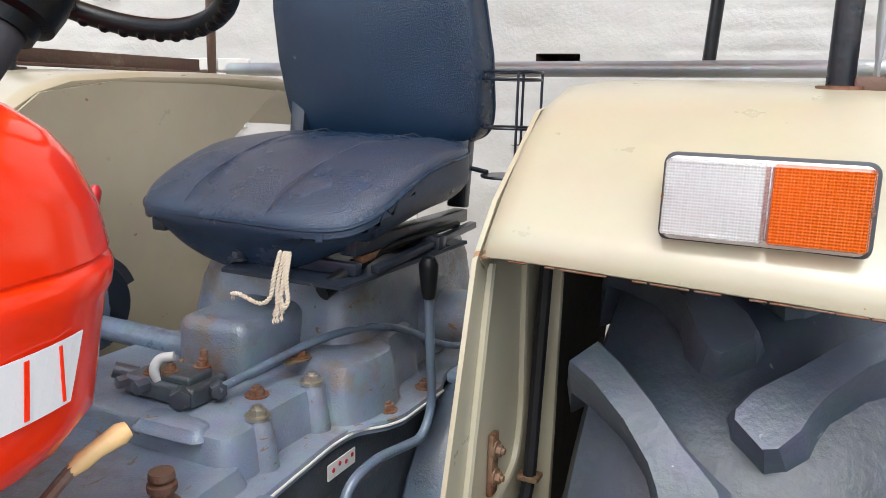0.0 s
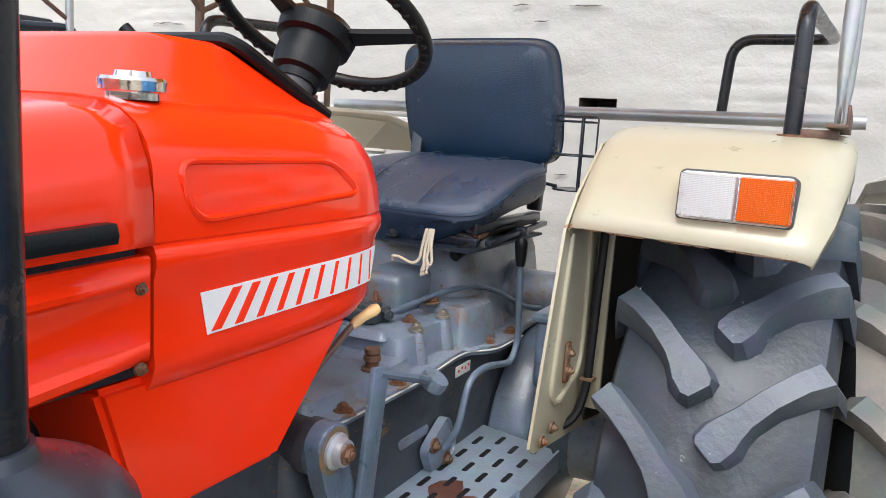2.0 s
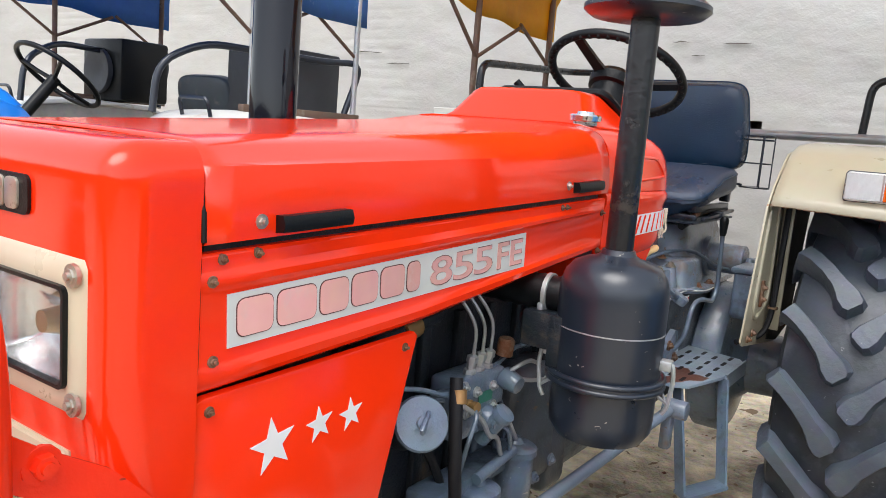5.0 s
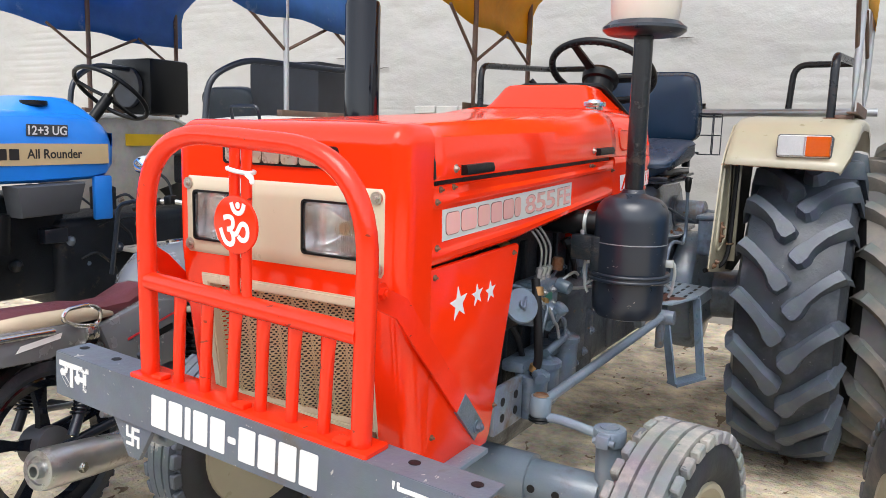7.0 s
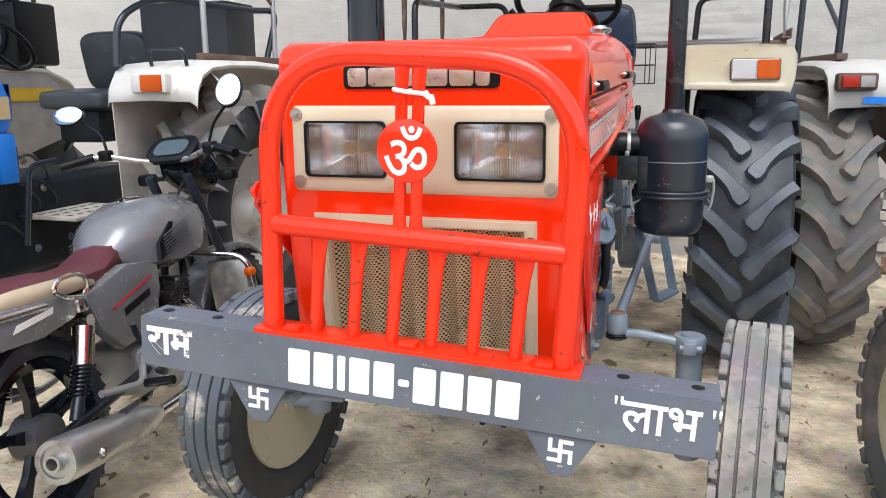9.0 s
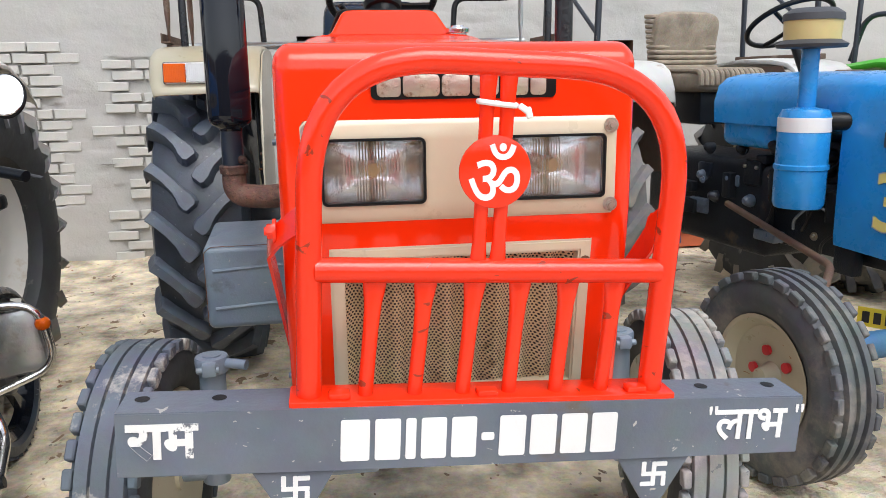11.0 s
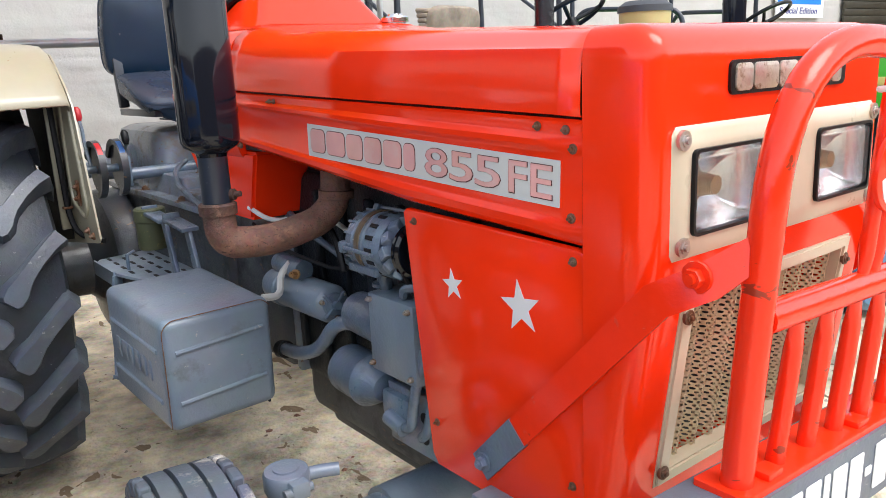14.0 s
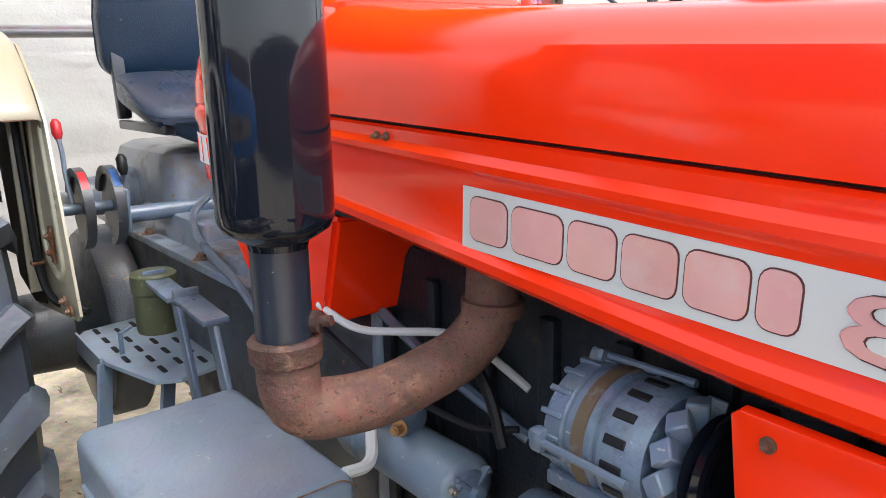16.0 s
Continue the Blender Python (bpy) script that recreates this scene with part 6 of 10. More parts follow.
    lathe(bm, [(0.036, 0.0), (0.0395, 0.001), (0.0395, 0.010), (0.036, 0.011)], Vector((0.352, 0.914, 1.10)), d, 28)
    box(bm, (0.345, 0.885, 1.075), (0.012, 0.016, 0.018), 0.003)
    part("hose_clamp", bm, GALVANISED, ob)


air_cleaner()


def exhaust():
    c = Vector((-0.492, 0.935, 0))
    bm = B()
    lathe(bm, [(0.0, 1.165), (0.03, 1.165), (0.032, 1.172), (0.054, 1.186), (0.059, 1.196), (0.0595, 1.21), (0.0595, 1.76), (0.055, 1.775), (0.034, 1.788), (0.026, 1.80), (0.0, 1.80)], c, (0, 0, 1), 36)
    ob = part("exhaust_silencer", bm, BLACK, tractor, "gloss black upright silencer with stub pipe")
    bm = B()
    tube(bm, [c + Vector((0, 0, 1.79)), c + Vector((0, 0, 2.25))], 0.024, 18)
    part("tail_pipe", bm, BLACK, ob)
    bm = B()
    tube(bm, [c + Vector((0, 0, 1.055)), c + Vector((0, 0, 1.17))], 0.030, 20)
    part("lower_pipe", bm, SATIN_BLACK, ob)
    bm = B()
    pts = [c + Vector((0, 0, 1.062)), c + Vector((0.0, -0.005, 0.985)), c + Vector((0.10, -0.02, 0.975)), Vector((-0.268, 0.915, 1.0)), Vector((-0.232, 0.905, 1.04)), Vector((-0.228, 0.90, 1.14))]
    tube(bm, rounded(pts, 0.075, 7), 0.0335, 20)
    el = part("elbow_pipe", bm, RUST_PIPE, ob, "rusted cast exhaust elbow")
    bm = B()
    lathe(bm, [(0.03, 1.045), (0.0385, 1.046), (0.0395, 1.066), (0.036, 1.07), (0.03, 1.07)], c, (0, 0, 1), 24)
    part("pipe_collar", bm, RUST_PIPE, el)
    bm = lathe(B(), [(0.03, 0), (0.039, 0.002), (0.04, 0.02), (0.03, 0.022)], (-0.231, 0.903, 1.045), (0.05, -0.03, 1), 24)
    part("pipe_collar", bm, RUST_PIPE, el)
    bm = B()
    lathe(bm, [(0.0, 0), (0.012, 0), (0.012, 0.008), (0.006, 0.009), (0.006, 0.022), (0.0, 0.022)], c + Vector((0.024, -0.018, 1.085)), (0.6, -0.8, 0.1), 10)
    part("plug", bm, RUST_PIPE, el)


exhaust()


# ---- battery box ----
def battery_box():
    m = Matrix.Translation((-0.488, 1.225, 0.69)) @ Matrix.Rotation(radians(2), 4, "Z") @ Matrix.Rotation(radians(2), 4, "X")
    bm = box(B(), (0, 0, 0), (0.262, 0.375, 0.265), 0.022, seg=4)
    ob = part("battery_box", place(bm, m), AXLE_GREY, tractor, "blue-grey pressed steel battery box")
    for z in (0.055, -0.065):
        bm = B()
        tube(bm, [(-0.105, -0.187, z), (0.105, -0.187, z + 0.012)], 0.006, 8)
        part("pressed_rib", place(bm, m), AXLE_GREY, ob)
        bm = B()
        tube(bm, [(-0.131, -0.15, z), (-0.131, 0.15, z)], 0.006, 8)
        part("pressed_rib", place(bm, m), AXLE_GREY, ob)
    for k, w in enumerate((0.03, 0.042, 0.032, 0.032, 0.032, 0.018)):
        part("embossed_block", slab(B(), round_rect(w, 0.05, 0.008), m @ basis((-0.131, 0.112 - 0.041 * k, -0.005), (0, -1, 0), (-1, 0, 0)), 0.003, 0.0012), AXLE_GREY, ob)
    rim_ = B()
    tube(rim_, [(-0.129, -0.183, -0.12), (-0.129, -0.183, 0.112), (-0.11, -0.183, 0.130), (0.11, -0.183, 0.130), (0.129, -0.183, 0.112)], 0.0012, 6, 0.02)
    part("worn_edge", place(rim_, m), RUSTY, ob, "rusty edge where the paint has worn")
    bm = slab(B(), [(0, 0.02), (0.17, 0.14), (0.17, -0.10), (0.02, -0.14)], Matrix(((0, 0, 1, -0.345), (1, 0, 0, 1.10), (0, 1, 0, 0.66), (0, 0, 0, 1))), 0.006)
    part("support_plate", bm, DARK_CAST, ob)


battery_box()

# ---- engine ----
# block and ribs take the near-black iron, so the bay behind looks shaded
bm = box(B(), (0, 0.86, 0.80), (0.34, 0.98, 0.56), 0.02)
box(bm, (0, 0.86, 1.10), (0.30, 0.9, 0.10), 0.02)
engine = part("engine_block", bm, DARK_CAST, tractor, "oily engine block, near black for the shade around it")
# sump in the darkened casting colour, which includes its shade
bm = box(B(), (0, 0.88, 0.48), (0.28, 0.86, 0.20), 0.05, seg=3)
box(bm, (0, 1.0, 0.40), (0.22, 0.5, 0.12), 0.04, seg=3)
part("sump", bm, GRIMY_SHADED, engine)
# right flank: flywheel flange, side cover, plugs, hoses and fuel lines
part("flywheel_flange", box(B(), (0.02, 1.238, 0.745), (0.43, 0.028, 0.44), 0.012, seg=3), CAST, engine, "cast flange with a row of bolts")
for z in (0.58, 0.66, 0.74, 0.82, 0.90):
    part("flange_bolt", hexbolt(B(), (0.219, 1.223, z), (0, -1, 0), 0.010, 0.011), GREY, engine)
part("side_cover", box(B(), (0.182, 1.06, 0.755), (0.035, 0.24, 0.25), 0.014, seg=3), GREY, engine)
for y, z in ((0.965, 0.655), (1.06, 0.645), (1.155, 0.655), (0.965, 0.855), (1.155, 0.855)):
    part("cover_bolt", hexbolt(B(), (0.200, y, z), (1, 0, 0), 0.009, 0.009), GRIMY_SHADED, engine)
part("sump_rail", box(B(), (0.160, 0.88, 0.572), (0.05, 0.84, 0.018), 0.005), GREY, engine)
for k in range(8):
    part("rail_bolt", hexbolt(B(), (0.172, 0.52 + 0.10 * k, 0.563), (0, 0, -1), 0.008, 0.010), GRIMY_SHADED, engine)
for path, r, mat in (
        ([(0.20, 0.66, 0.86), (0.235, 0.70, 0.80), (0.235, 0.76, 0.70), (0.21, 0.80, 0.66)], 0.009, WIRE),
        ([(0.21, 0.84, 0.90), (0.25, 0.90, 0.88), (0.25, 0.97, 0.80), (0.22, 1.0, 0.70), (0.19, 1.02, 0.62)], 0.005, GREY),
        ([(0.22, 0.78, 0.92), (0.26, 0.86, 0.93), (0.24, 0.98, 0.95), (0.21, 1.10, 0.93)], 0.005, GREY),
        ([(0.19, 0.92, 0.64), (0.235, 0.98, 0.66), (0.235, 1.08, 0.70), (0.205, 1.16, 0.80)], 0.006, GREY),
        ([(0.20, 1.12, 1.02), (0.225, 1.14, 0.95), (0.225, 1.17, 0.80), (0.20, 1.20, 0.62)], 0.010, WIRE)):
    part("fuel_line" if mat is GREY else "rubber_hose", tube(B(), path, r, 8, 0.04), mat, engine)
    part("union_nut", cyl(B(), path[0], tuple(p * 0.75 + q * 0.25 for p, q in zip(path[0], path[1])), r * 1.9, r * 1.7, 6, 0.001), GRIMY_SHADED, engine)
    part("union_nut", cyl(B(), path[-1], tuple(p * 0.75 + q * 0.25 for p, q in zip(path[-1], path[-2])), r * 1.9, r * 1.7, 6, 0.001), GRIMY_SHADED, engine)
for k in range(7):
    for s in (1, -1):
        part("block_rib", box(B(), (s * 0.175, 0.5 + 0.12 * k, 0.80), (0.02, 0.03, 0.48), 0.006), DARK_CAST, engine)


def alternator():
    bm = B()
    c = Vector((-0.262, 0.775, 0.985))
    lathe(bm, [(0.0, 0.0), (0.045, 0.0), (0.06, 0.012), (0.062, 0.04), (0.059, 0.043), (0.059, 0.047), (0.063, 0.05), (0.063, 0.088), (0.059, 0.091), (0.059, 0.096), (0.064, 0.1), (0.064, 0.145), (0.058, 0.158), (0.03, 0.16), (0.0, 0.16)], c, (0, -1, 0), 32)
    ob = part("alternator", bm, GREY, tractor, "blue-grey alternator with exposed fan")
    bm = B()
    lathe(bm, [(0.0635, 0.06), (0.0655, 0.061), (0.0655, 0.078), (0.0635, 0.079)], c, (0, -1, 0), 32)
    part("band", bm, RUST_STAIN_BAND, ob)
    for k in range(16):
        a = 2 * math.pi * k / 16
        q = Matrix.Rotation(a, 3, "Y")
        part("vent_slot", box(B(), c + Vector((0, -0.122, 0)) + q @ Vector((0, 0, 0.0638)), (0.009, 0.030, 0.004), 0.001, q, 1), WIRE, ob)
        part("cooling_rib", box(B(), c + Vector((0, -0.022, 0)) + q @ Vector((0, 0, 0.0605)), (0.006, 0.034, 0.006), 0.001, q, 1), GREY, ob)
    for k in range(3):
        q = Matrix.Rotation(radians(25 + 120 * k), 3, "Y")
        part("through_bolt", tube(B(), [c + q @ Vector((0, 0, 0.067)), c + Vector((0, -0.15, 0)) + q @ Vector((0, 0, 0.069))], 0.0045, 8), GREY, ob)
        part("bolt_lug", box(B(), c + Vector((0, -0.01, 0)) + q @ Vector((0, 0, 0.064)), (0.024, 0.022, 0.018), 0.005, q), GREY, ob)
    for k in range(12):
        a = 2 * math.pi * k / 12
        q = Matrix.Rotation(a, 3, "Y")
        bm = box(B(), c + Vector((0, -0.178, 0)) + q @ Vector((0, 0, 0.045)), (0.022, 0.024, 0.036), 0.002, q @ rot(0, 0, 35), 1)
        part("fan_blade", bm, GREY, ob)
    bm = B()
    lathe(bm, [(0.0, 0.0), (0.048, 0.002), (0.054, 0.006), (0.043, 0.013), (0.054, 0.02), (0.048, 0.025), (0.03, 0.025), (0.02, 0.018), (0.0, 0.018)], c + Vector((0, -0.195, 0)), (0, -1, 0), 28)
    part("pulley", bm, BLACK, ob)
    bm = B()
    for s in (-1, 1):
        box(bm, c + Vector((s * 0.05, -0.075, -0.046)), (0.016, 0.12, 0.016), 0.003)
    cyl(bm, c + Vector((0.0, -0.07, -0.06)), c + Vector((0.0, -0.07, -0.1)), 0.014, seg=10)
    part("mounting", bm, GREY, ob)
    bm = B()
    y = c.y - 0.206
    path = [(-0.312, y, 0.985), (-0.262, y, 1.037), (-0.10, y, 1.0), (0.05, y, 0.95), (0.05, y, 0.80), (-0.12, y, 0.70), (-0.19, y, 0.74)]
    tube(bm, path, 0.006, 6, 0.05, 6, closed=True)
    part("fan_belt", bm, WIRE, ob)
    # the whole unit is short: drawn together towards its pulley
    pulley_y = y - tractor.location.y
    for o in (ob, *ob.children):
        for v in o.data.vertices:
            v.co.y = pulley_y + (v.co.y - pulley_y) * 0.80


alternator()


def right_ancillaries():
    bm = box(B(), (-0.245, 0.615, 0.805), (0.11, 0.155, 0.165), 0.006)
    pump = part("pump_body", bm, AXLE_GREY, tractor, "square blue-grey hydraulic pump")
    bm = B()
    cyl(bm, (-0.24, 0.69, 0.80), (-0.24, 0.83, 0.80), 0.052, 0.046, 20, 0.004)
    part("pump_end", bm, GREY, pump)
    for y, z in ((0.55, 0.875), (0.68, 0.875), (0.55, 0.74), (0.68, 0.74)):
        part("pump_bolt", hexbolt(B(), (-0.302, y, z), (-1, 0, 0), 0.006, 0.006, False), STEEL, pump)
    bm = B()
    lathe(bm, [(0.0, 0), (0.022, 0), (0.022, 0.008), (0.012, 0.01), (0.012, 0.025), (0.016, 0.026), (0.016, 0.05), (0.008, 0.052), (0.008, 0.085), (0.0, 0.085)], (-0.255, 0.70, 0.888), (0, 0, 1), 14)
    part("union", bm, GREY, pump)
    bm = B()
    tube(bm, [(-0.285, 0.585, 0.895), (-0.29, 0.575, 0.915), (-0.262, 0.545, 0.915), (-0.245, 0.54, 0.90)], 0.009, 8, 0.01)
    part("lifting_eye", bm, GREY, pump)
    bm = B()
    lathe(bm, [(0.0, 0.0), (0.045, 0.0), (0.054, 0.01), (0.056, 0.02), (0.056, 0.10), (0.059, 0.104), (0.059, 0.11), (0.045, 0.135), (0.03, 0.16), (0.0, 0.165)], (-0.262, 0.865, 0.668), (0, -1, -0.03), 28)
    flt = part("oil_filter", bm, GREY, tractor, "round blue-grey oil filter")
    bm = box(B(), (-0.25, 0.64, 0.645), (0.07, 0.10, 0.06), 0.01)
    cyl(bm, (-0.29, 0.655, 0.625), (-0.29, 0.60, 0.615), 0.018, seg=12)
    part("filter_head", bm, GREY, flt)
    for pts, r in (([(-0.29, 0.60, 0.62), (-0.295, 0.57, 0.63), (-0.29, 0.555, 0.72), (-0.28, 0.53, 0.80)], 0.011), ([(-0.27, 0.57, 0.60), (-0.275, 0.545, 0.62), (-0.26, 0.52, 0.74)], 0.011), ([(-0.265, 1.17, 0.628), (-0.275, 1.06, 0.645), (-0.272, 0.96, 0.685), (-0.262, 0.90, 0.76), (-0.245, 0.83, 0.775)], 0.017)):
        part("oil_pipe", tube(B(), pts, r, 12, 0.05), GREY, tractor)
    bm = B()
    lathe(bm, [(0.017, 0), (0.023, 0.001), (0.023, 0.03), (0.017, 0.031)], (-0.265, 1.19, 0.622), (0, -1, 0.2), 16)
    part("pipe_sleeve", bm, WIRE, tractor)
    bm = B()
    lathe(bm, [(0.0, 0.0), (0.03, 0.0), (0.042, 0.006), (0.046, 0.012), (0.046, 0.22), (0.05, 0.225), (0.05, 0.26), (0.04, 0.30), (0.0, 0.31)], (-0.236, 0.945, 0.79), (0, 1, -0.02), 28)
    st = part("starter_motor", bm, AXLE_GREY, tractor, "blue-grey starter motor")
    bm = B()
    lathe(bm, [(0.0, -0.020), (0.010, -0.020), (0.011, -0.008), (0.026, -0.004), (0.030, 0.004), (0.0, 0.004)], (-0.236, 0.943, 0.79), (0, 1, -0.02), 20)
    for k in range(4):
        box(bm, Vector((-0.236, 0.939, 0.79)) + rot(0, 45 + 90 * k, 0) @ Vector((0.022, 0, 0)), (0.034, 0.010, 0.007), 0.002, rot(0, 45 + 90 * k, 0))
    part("end_cap", bm, GREY, st)
    for k in range(3):
        a = radians(40 + 120 * k)
        part("starter_bolt", hexbolt(B(), (-0.236 + 0.034 * math.cos(a), 0.943, 0.79 + 0.034 * math.sin(a)), (0, -1, 0), 0.006, 0.006, False), STEEL, st)
    bm = B()
    cyl(bm, (-0.245, 1.06, 0.853), (-0.245, 1.19, 0.853), 0.026, seg=16, bev=0.003)
    part("solenoid", bm, GREY, st)
    bm = B()
    hexbolt(bm, (-0.272, 1.055, 0.85), (-0.8, -0.5, 0.2), 0.008, 0.02)
    part("terminal", bm, BRASS, st)
    for pts, r, mat in (([(-0.36, 1.06, 0.81), (-0.31, 1.07, 0.80), (-0.28, 1.12, 0.84), (-0.26, 1.1, 0.87)], 0.009, CABLE_WHITE),
                        ([(-0.235, 0.97, 1.0), (-0.24, 0.90, 0.95), (-0.245, 0.87, 0.885)], 0.008, WIRE),
                        ([(-0.30, 1.22, 1.0), (-0.28, 1.15, 0.97), (-0.2, 1.0, 0.99), (-0.17, 0.9, 0.93)], 0.006, CABLE_WHITE),
                        ([(-0.2, 1.20, 0.97), (-0.21, 1.05, 0.93), (-0.17, 0.90, 0.86)], 0.009, GREY),
                        ([(-0.28, 1.25, 0.95), (-0.27, 1.1, 0.90), (-0.22, 0.95, 0.87), (-0.19, 0.9, 0.88)], 0.005, WIRE)):
        part("cable", tube(B(), pts, r, 8, 0.05), mat, tractor)


right_ancillaries()


def left_ancillaries():
    bm = box(B(), (0.235, 0.82, 0.895), (0.075, 0.17, 0.08), 0.012, seg=3)
    box(bm, (0.24, 0.80, 0.84), (0.06, 0.13, 0.06), 0.012)
    pump = part("injection_pump", bm, GREY, tractor, "blue-grey fuel injection pump")
    for k, y in enumerate((0.795, 0.827, 0.858)):
        bm = B()
        lathe(bm, [(0.0, 0), (0.0125, 0), (0.0125, 0.012), (0.009, 0.014), (0.009, 0.026), (0.0115, 0.027), (0.0115, 0.040), (0.005, 0.044), (0.0, 0.044)], (0.25, y, 0.932), (0.15, 0, 1), 6)
        part("delivery_union", bm, GALVANISED, pump)
        bm = B()
        tube(bm, [(0.257, y, 0.972), (0.262, y - 0.004, 1.03), (0.245, y - 0.02, 1.07), (0.20, y - 0.04, 1.12)], 0.0036, 8, 0.03)
        part("fuel_pipe", bm, GALVANISED, pump)
    bm = B()
    lathe(bm, [(0.0, 0), (0.018, 0), (0.018, 0.03), (0.014, 0.036), (0.0, 0.036)], (0.262, 0.905, 0.955), (0.1, 0, 1), 14)
    part("plunger_knob", bm, RUSTY, pump)
    bm = B()
    cyl(bm, (0.275, 0.89, 0.915), (0.315, 0.885, 0.905), 0.024, 0.018, 14, 0.003)
    part("governor_cover", bm, GREY, pump)
    bm = B()
    cyl(bm, (0.25, 0.73, 0.89), (0.25, 0.70, 0.89), 0.03, seg=14, bev=0.003)
    part("end_cap", bm, GREY, pump)
    bm = B()
    cyl(bm, (0.30, 0.845, 0.845), (0.312, 0.845, 0.86), 0.022, seg=16, bev=0.003)
    cyl(bm, (0.26, 0.845, 0.79), (0.30, 0.845, 0.845), 0.018, seg=14)
    part("pump_cap", bm, GREY, pump)
    for x, y, z in ((0.275, 0.745, 0.925), (0.275, 0.79, 0.905), (0.275, 0.85, 0.905), (0.273, 0.76, 0.868), (0.272, 0.80, 0.862), (0.272, 0.86, 0.862)):
        part("pump_bolt", hexbolt(B(), (x, y, z), (1, 0, 0), 0.007, 0.007), GALVANISED, pump)
    part("pump_plate", slab(B(), round_rect(0.05, 0.022, 0.003), basis((0.2735, 0.825, 0.888), (0, 1, 0), (1, 0, 0)), 0.0015), material("green_maker_plate", (0.03, 0.16, 0.12), 0.35), pump, "small green plate")
    part("control_arm", tube(B(), [(0.285, 0.885, 0.925), (0.305, 0.895, 0.945), (0.31, 0.93, 0.95), (0.305, 0.97, 0.935)], 0.0045, 8, 0.015), GALVANISED, pump)
    part("banjo_bolt", lathe(B(), [(0.0, 0.0), (0.011, 0.0), (0.011, 0.010), (0.007, 0.011), (0.007, 0.018), (0.010, 0.019), (0.010, 0.028), (0.0, 0.029)], (0.27, 0.765, 0.885), (1, -0.2, 0.1), 12), BRASS, pump)
    part("feed_pump", lathe(B(), [(0.0, 0.0), (0.026, 0.0), (0.028, 0.008), (0.022, 0.022), (0.012, 0.026), (0.012, 0.034), (0.0, 0.036)], (0.268, 0.835, 0.842), (1, 0, -0.15), 20), GREY, pump)
    for pts in ([(0.285, 0.765, 0.885), (0.305, 0.75, 0.875), (0.305, 0.72, 0.82), (0.29, 0.72, 0.74)], [(0.30, 0.835, 0.84), (0.315, 0.86, 0.82), (0.30, 0.90, 0.77), (0.28, 0.93, 0.745)], [(0.22, 0.55, 0.95), (0.27, 0.60, 0.955), (0.285, 0.68, 0.925), (0.275, 0.74, 0.93)], [(0.20, 0.56, 0.90), (0.25, 0.64, 0.92), (0.26, 0.72, 0.90)]):
        part("fuel_line", tube(B(), pts, 0.0048, 8, 0.03), GREY, pump)
    # oil filler neck with a wing-nut lid
    bm = B()
    cyl(bm, (0.2, 0.66, 0.84), (0.30, 0.575, 0.905), 0.036, seg=20)
    neck = part("oil_filler", bm, DARK_CAST, tractor)
    d = Vector((0.72, -0.55, 0.42)).normalized()
    bm = B()
    lathe(bm, [(0.0, 0), (0.046, 0), (0.048, 0.005), (0.045, 0.012), (0.012, 0.016), (0.012, 0.028), (0.0, 0.029)], (0.302, 0.572, 0.908), d, 26)
    box(bm, Vector((0.302, 0.572, 0.908)) + d * 0.03, (0.008, 0.045, 0.014), 0.003, rot(30, 0, 20))
    part("filler_lid", bm, GREY, neck, "round lid with a wing nut")
    bm = B()
    tube(bm, [(0.29, 0.69, 0.96), (0.305, 0.675, 0.90), (0.315, 0.67, 0.80), (0.31, 0.69, 0.73), (0.295, 0.695, 0.69)], 0.0125, 10, 0.05)
    part("fuel_hose", bm, WIRE, tractor, "black rubber fuel hose")
    bm = B()
    lathe(bm, [(0.013, 0), (0.016, 0.001), (0.016, 0.025), (0.013, 0.026)], (0.302, 0.684, 0.915), (-0.2, 0.2, 1), 12)
    part("hose_ferrule", bm, BRASS, tractor)
    bm = B()
    lathe(bm, [(0.013, 0), (0.016, 0.001), (0.016, 0.02), (0.013, 0.021)], (0.297, 0.694, 0.70), (0.2, 0, 1), 12)
    part("hose_ferrule", bm, BRASS, tractor)
    for k, (x, y, z, h) in enumerate(((0.275, 0.735, 0.675, 0.12), (0.27, 0.83, 0.69, 0.12), (0.265, 0.985, 0.73, 0.15))):
        bm = B()
        lathe(bm, [(0.0, -h), (0.036, -h), (0.043, -h + 0.012), (0.044, -0.012), (0.05, -0.010), (0.05, 0.004), (0.042, 0.010), (0.02, 0.014), (0.012, 0.026), (0.0, 0.027)], (x, y, z), (0, 0, 1), 24)
        part("fuel_filter", bm, GREY, tractor, "blue-grey cup fuel filter")
    bm = box(B(), (0.235, 0.83, 0.705), (0.07, 0.30, 0.035), 0.01)
    cyl(bm, (0.30, 0.70, 0.70), (0.33, 0.665, 0.69), 0.016, seg=10)
    cyl(bm, (0.285, 0.80, 0.725), (0.285, 0.94, 0.745), 0.012, seg=10)
    part("filter_head", bm, GREY, tractor)
    for pts in ([(0.285, 0.72, 0.90), (0.30, 0.78, 0.86), (0.305, 0.80, 0.82), (0.29, 0.86, 0.80), (0.29, 0.88, 0.755)], [(0.27, 0.90, 0.85), (0.28, 0.93, 0.80), (0.27, 0.98, 0.75)], [(0.26, 0.92, 0.90), (0.29, 1.0, 0.885), (0.33, 1.06, 0.89), (0.36, 0.98, 0.905)]):
        part("fuel_line", tube(B(), pts, 0.005, 8, 0.03), GALVANISED, tractor)
    # low casting, its shade included in the darker colour
    bm = box(B(), (0.20, 1.10, 0.74), (0.12, 0.24, 0.30), 0.04, seg=3)
    box(bm, (0.215, 1.22, 0.66), (0.09, 0.12, 0.22), 0.025, seg=3)
